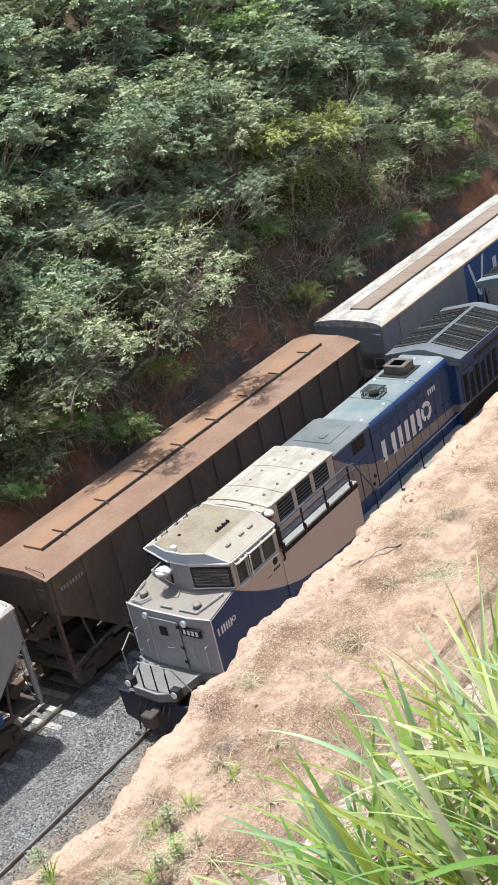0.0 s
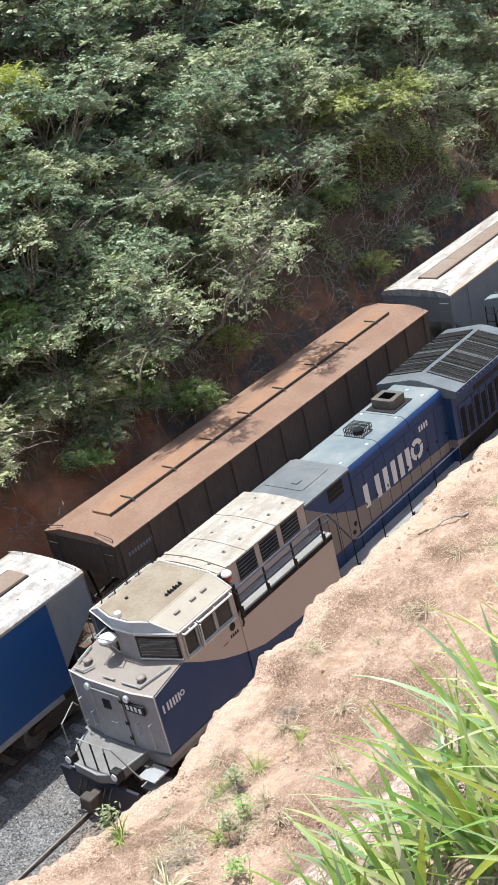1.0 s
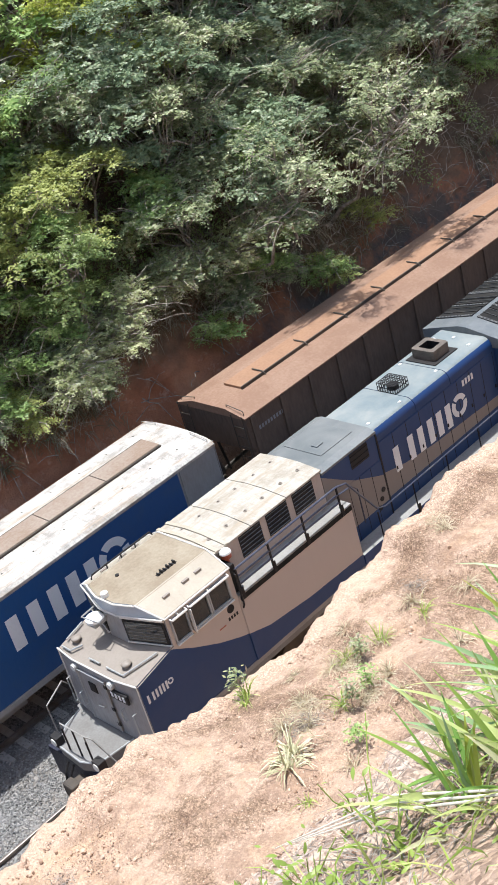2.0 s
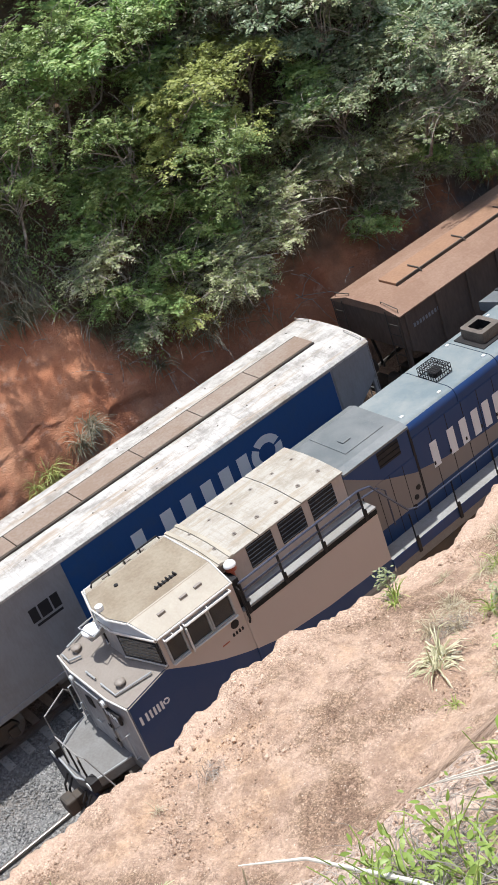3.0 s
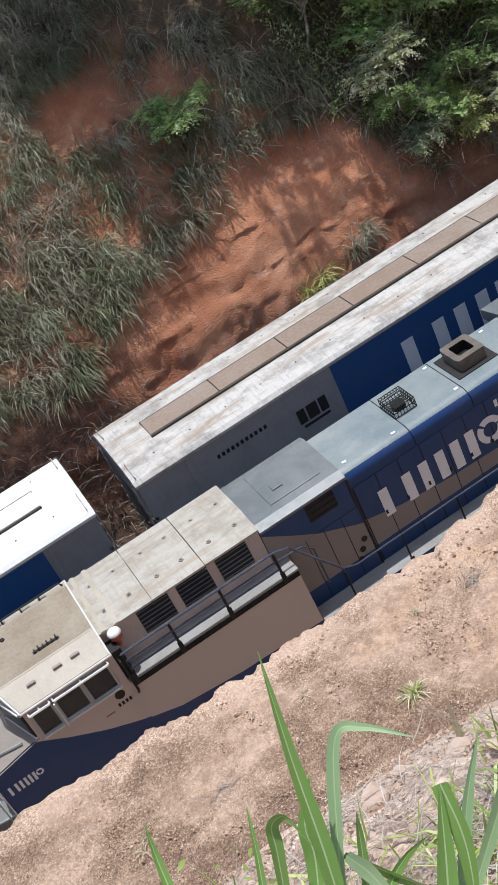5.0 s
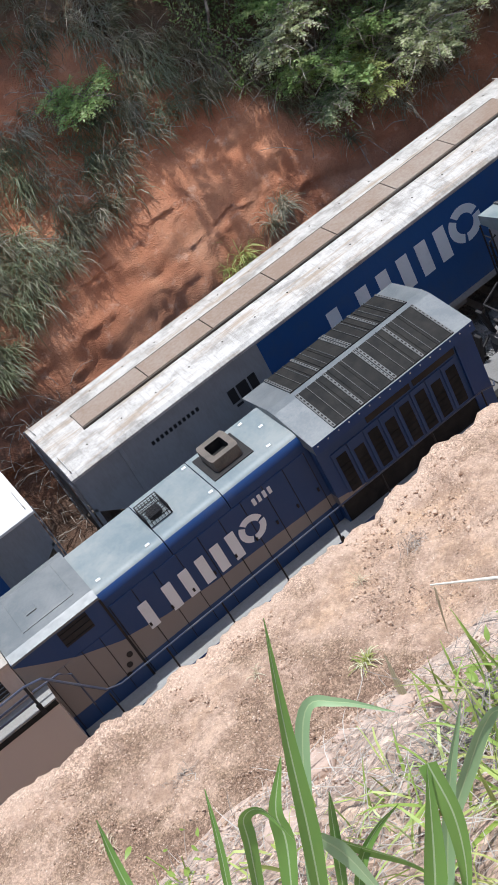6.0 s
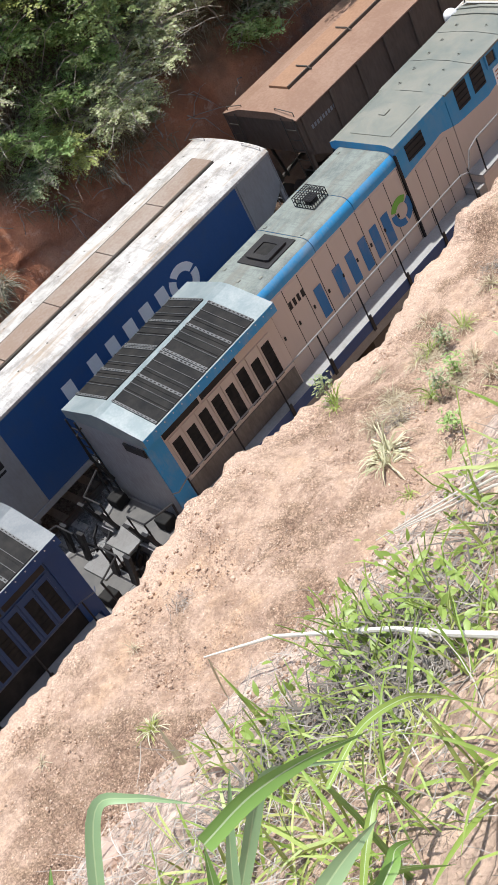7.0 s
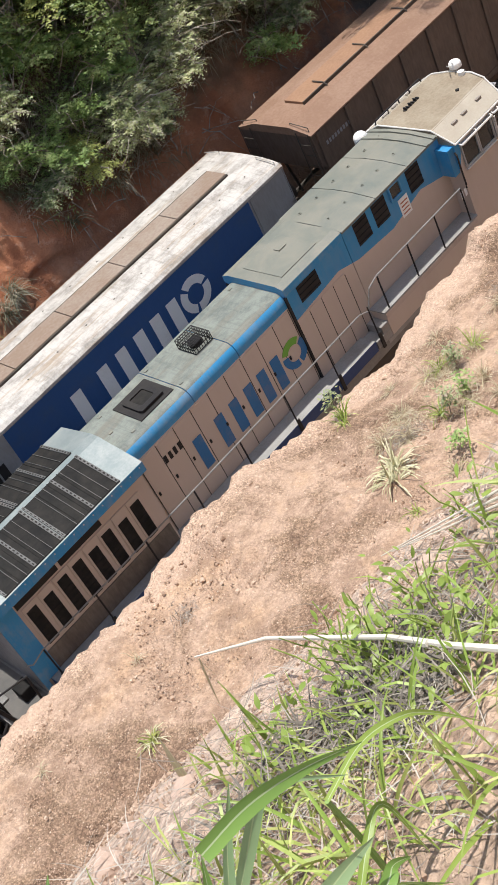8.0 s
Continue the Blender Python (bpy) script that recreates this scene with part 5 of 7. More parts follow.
def build_wagon(x0, x1, label, side, roof, hatch, edge=None, rusty=False, hatch_n=7):
    """Covered hopper wagon; local x = 0 at its low end, y = 0 on the track's centre."""
    L = x1 - x0
    wg = thing("hopper_wagon", label, "wagon", "standing hopper wagons", at=(x0, T1, 0))
    W = 1.5 if not rusty else 1.42
    e = 4.06
    # body with slope sheets at both ends
    prof = [(0.0, e), (0.0, 3.0), (0.9, 2.35), (2.1, 1.3), (L - 2.1, 1.3), (L - 0.9, 2.35), (L, 3.0), (L, e)]
    bm = bmesh.new()
    along_y(bm, prof, -W, W)
    part("body", bm, side[0], wg)
    # roof
    if rusty:
        rp = [(-W - 0.05, e), (-W - 0.05, e + 0.04), (-0.7, e + 0.24), (0.7, e + 0.24), (W + 0.05, e + 0.04), (W + 0.05, e)]
    else:
        rp = [(-W - 0.03, e - 0.04), (-W - 0.03, e + 0.03)] + [(W * math.sin(a), e + 0.05 + 0.2 * math.cos(a * 1.0) ** 1.0 - 0.0) for a in np.linspace(-1.25, 1.25, 9)] + [(W + 0.03, e + 0.03), (W + 0.03, e - 0.04)]
    bm = bmesh.new()
    along_x(bm, rp, -0.04, L + 0.04)
    part("roof", bm, [roof, edge or roof], wg, "", (lambda f: 1 if f.normal.y < -0.25 or f.normal.y > 0.25 else 0))
    zr = e + 0.25
    # trough hatches
    a, b = 1.0, L - 0.9
    w = (b - a) / hatch_n
    hw = 0.37
    for k in range(1 if rusty else hatch_n):
        bm = bmesh.new()
        box(bm, a + k * w + 0.012, (b if rusty else a + (k + 1) * w) - 0.012, -hw, hw, zr - 0.06, zr + 0.07, 0.012)
        part("hatch", bm, hatch, wg, "long rusty hatch cover" if rusty else "brown stained hatch cover")
    for y in (-hw - 0.05,) if rusty else (-hw - 0.05, hw + 0.02):
        bm = bmesh.new()
        box(bm, a, b, y, y + 0.04, zr - 0.08, zr + (0.05 if not rusty else 0.085))
        part("hatch_coaming", bm, m_grime, wg)
    for k in range(hatch_n):
        x = a + (k + 0.5) * w
        if rusty:
            bm = bmesh.new()
            tube(bm, [(x, -hw - 0.14, zr + 0.02), (x, -hw, zr + 0.1), (x, -hw + 0.42, zr + 0.1)], 0.022)
            part("hatch_bar", bm, m_grime, wg)
    if not rusty:
        for k in range(2 * hatch_n + 1):
            for y in (-0.95, 0.95):
                bm = bmesh.new()
                x = 0.8 + k * (L - 1.6) / (2 * hatch_n)
                box(bm, x - 0.02, x + 0.02, y - 0.02, y + 0.02, e + 0.15, e + 0.215, 0.005)
                part("roof_cleat", bm, m_grime, wg)
    # painted side panels
    for sgn in (-1, 1):
        for (a, b, z0, z1, mt) in side[1]:
            bm = bmesh.new()
            slab(bm, a - x0, b - x0, sgn * W, sgn * (W + 0.006), z0, z1)
            part("paint_panel", bm, mt, wg)
        n = 14 if rusty else 0
        for k in range(n):
            x = 0.25 + k * (L - 0.5) / (n - 1)
            zb = float(np.interp(x, [0, 0.9, 2.1, L - 2.1, L - 0.9, L], [3.0, 2.35, 1.3, 1.3, 2.35, 3.0]))
            bm = bmesh.new()
            slab(bm, x - 0.1, x + 0.1, sgn * W, sgn * (W + 0.06), zb + 0.05, e - 0.02, 0.015)
            part("side_rib", bm, side[0], wg)
        if not rusty:
            for x in (1.3, L - 1.3):
                bm = bmesh.new()
                slab(bm, x - 0.05, x + 0.05, sgn * W, sgn * (W + 0.03), 2.1, e - 0.06, 0.006)
                part("side_post", bm, side[0], wg)
        bm = bmesh.new()
        slab(bm, 1.8, L - 1.8, sgn * (W - 0.06), sgn * (W + 0.03), 1.18, 1.34, 0.01)
        part("side_sill", bm, m_wagon_grey if not rusty else m_rust_side, wg)
    # end frames: posts, platform, ladders, brake gear
    for xe, d in ((0.0, 1), (L, -1)):
        for sgn in (-1, 1):
            bm = bmesh.new()
            xa, xb = sorted((xe, xe + d * 0.1))
            box(bm, xa, xb, sgn * (W - 0.05) - 0.05, sgn * (W - 0.05) + 0.05, 1.0, 3.05, 0.01)
            part("end_post", bm, m_wagon_grey if not rusty else m_rust_side, wg)
            bm = bmesh.new()
            tube(bm, [(xe + d * 0.1, sgn * (W - 0.05), 1.15), (xe + d * 2.1, sgn * (W - 0.08), 1.32)], 0.06)
            tube(bm, [(xe + d * 1.1, sgn * (W - 0.08), 1.1), (xe + d * 0.9, sgn * (W - 0.08), 2.35)], 0.045)
            part("end_brace", bm, m_grime, wg)
            bm = bmesh.new()
            for k in range(9):
                z = 1.15 + 0.33 * k
                tube(bm, [(xe - d * 0.06, sgn * (W - 0.05), z), (xe - d * 0.06, sgn * (W - 0.5), z)], 0.013, 5)
            for y in (W - 0.05, W - 0.5):
                tube(bm, [(xe - d * 0.06, sgn * y, 1.1), (xe - d * 0.06, sgn * y, e + 0.1)], 0.015, 5)
            part("ladder", bm, m_grime if rusty else m_wagon_grey, wg)
            bm = bmesh.new()
            tube(bm, [(xe + d * 0.08, sgn * (W - 0.1), e + 0.02), (xe + d * 0.08, sgn * (W - 0.1), e + 0.2), (xe + d * 0.08, sgn * (W - 0.75), e + 0.3), (xe + d * 0.08, sgn * (W - 0.75), e + 0.12)], 0.014, 5)
            part("roof_grab", bm, m_grime if rusty else m_roof_white, wg)
        bm = bmesh.new()
        xa, xb = sorted((xe, xe + d * 0.75))
        box(bm, xa, xb, -W + 0.05, W - 0.05, 1.02, 1.12)
        part("end_platform", bm, m_grime, wg)
        bm = bmesh.new()
        disc(bm, (xe + d * 0.05, 0.45, 2.0), (-d, 0, 0), 0.26, 0.04, 18)
        part("brake_wheel", bm, m_grime, wg)
        bm = bmesh.new()
        tube(bm, [(xe + d * 0.35, -0.9, 1.45), (xe + d * 0.35, 0.1, 1.45)], [0.2, 0.2], 14)
        part("air_tank", bm, m_grime, wg)
        bm = bmesh.new()
        xa, xb = sorted((xe, xe - d * 0.62))
        box(bm, xa, xb, -0.12, 0.12, 0.8, 1.05, 0.03)
        part("coupler", bm, m_rusty, wg)
        wagon_bogie(wg, xe + d * 1.75)
    bm = bmesh.new()
    box(bm, 0.1, L - 0.1, -0.2, 0.2, 0.95, 1.3)
    part("centre_sill", bm, m_grime, wg)
    for k in range(3):
        cx = L * (0.3 + 0.2 * k)
        bm = bmesh.new()
        solid(bm, [[(cx - r, -q, z), (cx + r, -q, z), (cx + r, q, z), (cx - r, q, z)] for r, q, z in ((1.3, 1.2, 1.31), (0.45, 0.6, 0.5), (0.45, 0.6, 0.35))])
        part("discharge_chute", bm, side[0], wg)
    return wg


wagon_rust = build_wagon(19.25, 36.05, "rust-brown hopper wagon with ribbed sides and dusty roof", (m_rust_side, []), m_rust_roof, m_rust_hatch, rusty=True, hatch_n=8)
wagon_mid = build_wagon(2.1, 17.88, "white-roofed hopper wagon with blue panel on grey sides", (m_wagon_grey, [(7.5, 16.47, 1.36, 3.98, m_wagon_blue)]), m_roof_white, m_hatch)
build_wagon(-14.85, 0.94, "clean white-roofed hopper wagon with blue and grey sides", (m_wagon_grey, [(-9.4, -0.5, 1.36, 3.98, m_wagon_blue)]), m_roof_clean, m_roof_clean)
wagon_far = build_wagon(37.55, 53.3, "cream-roofed hopper wagon with grey end and blue panel", (m_wagon_grey, [(44.3, 51.9, 1.36, 3.98, m_wagon_blue)]), m_roof_white, m_hatch, m_roof_cream)
yw = -1.506
strokes(wagon_mid, 9.4 - 2.1, 14.3 - 2.1, 2.5, 3.52, yw, -1, m_letter)
bars(wagon_mid, 4.1 - 2.1, 5.55 - 2.1, 3.48, 3.59, -1.5, -1, 11, m_black)
for k, (a, b, z0, z1) in enumerate(((6.28, 6.5, 3.0, 3.4), (6.55, 6.85, 3.0, 3.4), (6.9, 7.12, 3.0, 3.4), (6.35, 7.1, 2.86, 2.93))):
    bm = bmesh.new()
    slab(bm, a - 2.1, b - 2.1, -1.5, -1.508, z0, z1, 0.0)
    part("mark_block", bm, m_black, wagon_mid)
bars(wagon_rust, 0.3, 1.5, 3.5, 3.62, -1.42, -1, 10, m_wagon_grey)
strokes(wagon_far, 46.8 - 37.55, 51.5 - 37.55, 2.5, 3.55, yw, -1, m_letter)
for a in ((44.6, 45.3), (45.9, 45.4)):
    bm = bmesh.new()
    solid(bm, [[(a[0] - 37.55 + q, y, 3.9), (a[1] - 37.55 + q, y, 2.3), (a[1] - 37.55 + q + 0.18, y, 2.3), (a[0] - 37.55 + q + 0.18, y, 3.9)] for q, y in ((0, -1.506), (0, -1.514))])
    part("emblem_bar", bm, m_letter, wagon_far)


# ---- plants ----
GREEN = leaf_material("sage_green_leaves", (0.140, 0.187, 0.094), (0.312, 0.369, 0.188), (0.613, 0.633, 0.390), (0.46, 0.42, 0.32), 0.27, 0.36)
FRESH = leaf_material("fresh_green_leaves", (0.168, 0.285, 0.083), (0.325, 0.461, 0.158), (0.549, 0.625, 0.289), None, 0.3, 0.36)
DEEP = leaf_material("deep_green_leaves", (0.115, 0.181, 0.094), (0.255, 0.328, 0.188), (0.486, 0.527, 0.360), None, 0.27, 0.36)
VERDANT = leaf_material("mid_green_leaves", (0.09, 0.145, 0.045), (0.21, 0.285, 0.09), (0.40, 0.47, 0.19), None, 0.28, 0.38)
YELLOW = leaf_material("yellow_green_leaves", (0.19, 0.22, 0.06), (0.36, 0.40, 0.12), (0.53, 0.55, 0.2), None, 0.27, 0.45)
# sage leaves with a lighter colour that stands for full sun on the crowns
SUNLIT = leaf_material("sunlit_sage_leaves", (0.255, 0.316, 0.133), (0.511, 0.550, 0.281), (0.800, 0.768, 0.562), (0.55, 0.5, 0.4), 0.27, 0.35)
BRIGHT = leaf_material("bright_yellow_green_leaves", (0.28, 0.32, 0.05), (0.46, 0.5, 0.1), (0.62, 0.64, 0.18), None, 0.45, 0.4)
STRAW = leaf_material("dry_grass", (0.32, 0.27, 0.17), (0.53, 0.46, 0.32), (0.74, 0.68, 0.53), None, 0.2, 0.7)
PALESTRAW = leaf_material("pale_green_straw", (0.36, 0.36, 0.2), (0.60, 0.58, 0.38), (0.80, 0.77, 0.60), None, 0.2, 0.6)
GREENGRASS = leaf_material("dull_green_grass", (0.085, 0.10, 0.05), (0.19, 0.215, 0.115), (0.41, 0.43, 0.30), None, 0.25, 0.5)
GREYGRASS = leaf_material("grey_green_grass", (0.115, 0.115, 0.06), (0.23, 0.215, 0.14), (0.46, 0.43, 0.345), (0.50, 0.44, 0.34), 0.25, 0.55)
BLADE = leaf_material("lush_grass_blade", (0.22, 0.36, 0.06), (0.40, 0.54, 0.14), (0.60, 0.68, 0.32), None, 0.38, 0.38)
BROAD = leaf_material("broad_reed_blade", (0.12, 0.24, 0.05), (0.25, 0.41, 0.10), (0.42, 0.56, 0.22), None, 0.25, 0.38)
MIDRIB = leaf_material("pale_leaf_midrib", (0.34, 0.46, 0.22), (0.48, 0.58, 0.32), (0.62, 0.70, 0.45), None, 0.2, 0.4)
PALEBROAD = leaf_material("pale_reed_blade", (0.20, 0.33, 0.15), (0.36, 0.49, 0.26), (0.55, 0.65, 0.42), None, 0.22, 0.36)
LITTER = leaf_material("grey_dead_straw", (0.13, 0.11, 0.09), (0.29, 0.25, 0.21), (0.56, 0.52, 0.46), None, 0.15, 0.75)
SHADED_THATCH = leaf_material("shaded_rotting_thatch", (0.07, 0.06, 0.048), (0.18, 0.16, 0.135), (0.38, 0.34, 0.29), None, 0.1, 0.85)
LUSH = leaf_material("pale_grass_blade", (0.44, 0.53, 0.17), (0.63, 0.69, 0.32), (0.80, 0.82, 0.54), None, 0.4, 0.36)
HERB = leaf_material("herb_leaves", (0.168, 0.259, 0.052), (0.347, 0.454, 0.103), (0.605, 0.648, 0.253), None, 0.28, 0.4)


def unit(v):
    return v / np.maximum(np.linalg.norm(v, axis=-1, keepdims=True), 1e-6)


def leaf_mesh(c, d, nrm, length, width):
    """Pointed leaves: their bases, directions, upper sides and sizes. Returns corners and faces."""
    d = unit(d)
    side = unit(np.cross(d, nrm))
    up = np.cross(side, d)
    L, w = np.asarray(length)[:, None], np.asarray(width)[:, None]
    mid = c + d * L * 0.45 - up * L * 0.03
    v = np.stack([c, mid + side * w * 0.5, c + d * L - up * L * 0.12, mid - side * w * 0.5], 1)
    f = np.arange(len(c) * 4).reshape(-1, 4)
    return v.reshape(-1, 3), f


def crown(rng, centres, radii, n_each, size, flat=0.62):
    """Leaves on feathery sprays that cover the upper side of each domed clump; the clumps shade what lies under them."""
    m = 11
    sprays = max(5, n_each // m)
    cs = np.repeat(centres, sprays, 0)
    rs = np.repeat(radii, sprays)
    way = unit(rng.normal(size=(len(cs), 3)) + np.array([0, -0.2, 0.35]))
    way[:, 2] = np.where(way[:, 2] < -0.25, -way[:, 2], way[:, 2])
    lump = np.array([1.0 + 0.3 * noise.noise(Vector(w) * 2.2 + Vector(c)) for w, c in zip(way, cs)])
    p = way * (rng.uniform(0.35, 1.0, len(cs)) ** 0.45 * rs * lump)[:, None] * np.array([1, 1, flat])
    base = cs + p
    out = unit(way * np.array([1, 1, 0.45]) + rng.normal(0, 0.35, p.shape))
    t = np.tile(np.linspace(0, 1, m), len(base))
    b, o, w = np.repeat(base, m, 0), np.repeat(out, m, 0), np.repeat(way, m, 0)
    length = np.repeat(rng.uniform(0.2, 0.46, len(base)), m)
    c = b + o * (t * length)[:, None] + rng.normal(0, 0.012, b.shape)
    c[:, 2] -= 0.35 * t * t * length
    sgn = np.where(np.arange(len(c)) % 2 == 0, 1.0, -1.0)[:, None]
    side = unit(np.cross(o, np.array([0, 0, 1.0])) + 1e-3)
    d = unit(side * sgn + o * 0.55 + rng.normal(0, 0.22, c.shape) + np.array([0, 0, -0.12]))
    tilt = np.repeat(rng.normal(0, 0.4, (len(base), 3)), m, 0)
    nrm = unit(w * 0.75 + np.array([0, 0, 0.65]) + tilt + rng.normal(0, 0.25, c.shape))
    L = size * np.repeat(rng.uniform(0.75, 1.3, len(base)), m) * rng.uniform(0.8, 1.15, len(c)) * (1.0 - 0.35 * t)
    return leaf_mesh(c, d, nrm, L, L * rng.uniform(0.36, 0.5, len(c)))


def limb(bm, a, b, r0, r1, rng, sag=0.15, n=5):
    a, b = Vector(a), Vector(b)
    pts, rad = [], []
    L = (b - a).length
    for i in range(n + 1):
        t = i / n
        p = a.lerp(b, t)
        p += Vector(rng.normal(0, 0.04 * L, 3)) * math.sin(t * math.pi)
        p.z += sag * L * math.sin(t * math.pi)
        pts.append(p)
        rad.append(r0 + (r1 - r0) * t)
    tube(bm, pts, rad, 5)


def build_tree(seed, height, spread, clumps, n_each, size, leaves, label, name="tree", lean=(0, -0.25), bare=0.15):
    """A small tree on a bank: leaning trunk with forks, limbs and a layered, gappy crown."""
    rng = np.random.default_rng(seed)
    tr = thing(name, label, "tree" if name == "tree" else "shrub", "trees on the far bank" if name == "tree" else "shrubs on the far bank")
    top = np.array([lean[0] * height, lean[1] * height, height * 0.72])
    bm = bmesh.new()
    limb(bm, (0, 0, -0.5), top, 0.022 * height ** 0.8, 0.02, rng, 0.03, 6)
    # a few domed lobes, each covered with clumps on its sunny side, dark gaps between the lobes
    count = max(3, int(round(2.5 * spread)))
    lobes, sizes = [], []
    for _ in range(400):
        if len(lobes) == count:
            break
        an, ra = rng.uniform(0, 2 * math.pi), math.sqrt(rng.uniform(0.0, 1)) * spread * 0.75
        la = rng.choice([0.5, 0.75, 0.95], p=[0.28, 0.36, 0.36])
        q = np.array([math.cos(an) * ra + lean[0] * height * la, math.sin(an) * ra + lean[1] * height * la, la * height - 0.25 * (ra / spread) ** 2 * height])
        r = spread * rng.uniform(0.32, 0.52)
        if all(np.linalg.norm((q - o) * np.array([1, 1, 1.25])) > 0.72 * (r + k) for o, k in zip(lobes, sizes)):
            lobes.append(q)
            sizes.append(r)
    c = []
    for q, r in zip(lobes, sizes):
        m = max(5, int(clumps * 1.5 * (r * r) / sum(k * k for k in sizes)))
        w = unit(rng.normal(size=(m, 3)) + np.array([0, -0.3, 0.75]))
        w[:, 2] = np.where(w[:, 2] < -0.1, -w[:, 2], w[:, 2])
        c.append(q + w * r * rng.uniform(0.75, 1.1, (m, 1)) * np.array([1, 1, 0.7]))
    c = np.concatenate(c)
    clumps = len(c)
    pick = rng.permutation(clumps)[: max(7, int(clumps * 0.4))]
    for i in pick:
        t = rng.uniform(0.35, 0.95)
        limb(bm, top * t, c[i], 0.012 * height ** 0.7, 0.006, rng, 0.08, 4)
    for _ in range(int(clumps * (bare + 0.25))):
        i = rng.integers(clumps)
        q = c[i] + rng.normal(0, 0.5, 3) * np.array([1, 1, 0.6])
        limb(bm, c[i] * 0.7 + top * 0.3, q * 1.04 + np.array([0, -0.3, 0.15]), 0.02, 0.006, rng, 0.12, 4)
    part("trunk", bm, m_bark, tr, smooth=True)
    v, f = crown(rng, c, rng.uniform(0.2, 0.42, clumps) * spread ** 0.4, n_each, size * 1.2)
    cr = sheet("crown", v, f, leaves)
    cr.parent = tr
    return tr


TREES = [
    build_tree(11, 4.6, 2.2, 36, 189, 0.125, GREEN, "sage-green small-leaved tree with layered gappy crown"),
    build_tree(12, 3.6, 2.0, 30, 189, 0.12, GREEN, "sage-green small-leaved tree with spreading crown"),
    build_tree(13, 5.4, 2.4, 38, 189, 0.13, DEEP, "dark green leafy tree on the bank"),
    build_tree(14, 3.0, 1.7, 28, 180, 0.12, FRESH, "fresh green bushy young tree on the bank"),
    build_tree(15, 4.2, 1.8, 24, 135, 0.11, GREEN, "thin half-bare tree with pale twigs", bare=0.9),
    build_tree(16, 4.0, 2.0, 32, 189, 0.12, YELLOW, "yellow-green feathery tree on the bank"),
    build_tree(17, 3.4, 1.9, 28, 198, 0.12, SUNLIT, "sage-green tree with flat clumps coloured pale as if sunlit", bare=0.4),
    build_tree(18, 4.4, 2.3, 52, 144, 0.13, BRIGHT, "bright yellow-green feathery tree on the hillside"),
    build_tree(19, 4.0, 2.0, 30, 108, 0.11, DEEP, "dark thin tree with many bare grey twigs", bare=1.2),
]
TREES.append(build_tree(20, 3.8, 2.0, 32, 170, 0.115, VERDANT, "mid-green leafy tree on the clay bank", bare=0.3))
SHRUBS = [
    build_tree(21, 1.6, 1.0, 22, 117, 0.1, FRESH, "fresh green leafy shrub on clay", "shrub", (0, -0.2)),
    build_tree(22, 1.4, 0.9, 18, 117, 0.095, GREEN, "grey-green straggly shrub on clay", "shrub", (0, -0.3), 0.8),
    build_tree(23, 1.2, 0.7, 14, 99, 0.095, YELLOW, "yellowish small shrub on the bank", "shrub", (0, -0.2)),
]
SHRUBS.append(build_tree(24, 2.0, 1.2, 26, 153, 0.1, SUNLIT, "sage-green bushy shrub on clay, coloured pale as if sunlit", "shrub", (0, -0.25), 0.5))
BACK = [
    build_tree(31, 5.0, 2.4, 32, 126, 0.19, GREEN, "sage-green woodland tree on the hillside"),
    build_tree(32, 6.0, 2.5, 34, 126, 0.19, DEEP, "dark green woodland tree on the hillside"),
    build_tree(33, 4.2, 2.2, 30, 126, 0.18, FRESH, "mid-green woodland tree on the hillside"),
]
HANG = build_tree(41, 5.4, 2.0, 25, 110, 0.11, GREEN, "thin sage-green tree hanging out over the track", lean=(0, -0.68), bare=0.5)
SHADE_TREE = build_tree(42, 5.4, 2.5, 40, 130, 0.14, VERDANT, "dense green leaning tree added above the view to shade the bank", lean=(0, -0.55), bare=0.2)
used = set()


def plant(kind, x, y, turn=None, dz=-0.1):
    """Sets a tree of that kind on the far bank; its first use is the built one itself."""
    z = float(far_height(x, y)) + dz
    a = random.uniform(-70, 70) if turn is None else turn
    m = pose(x, y, z, random.uniform(-6, 6), random.uniform(-6, 6), a)
    if kind.name in used:
        return copy_thing(kind, m)
    used.add(kind.name)
    kind.matrix_basis = m
    return kind


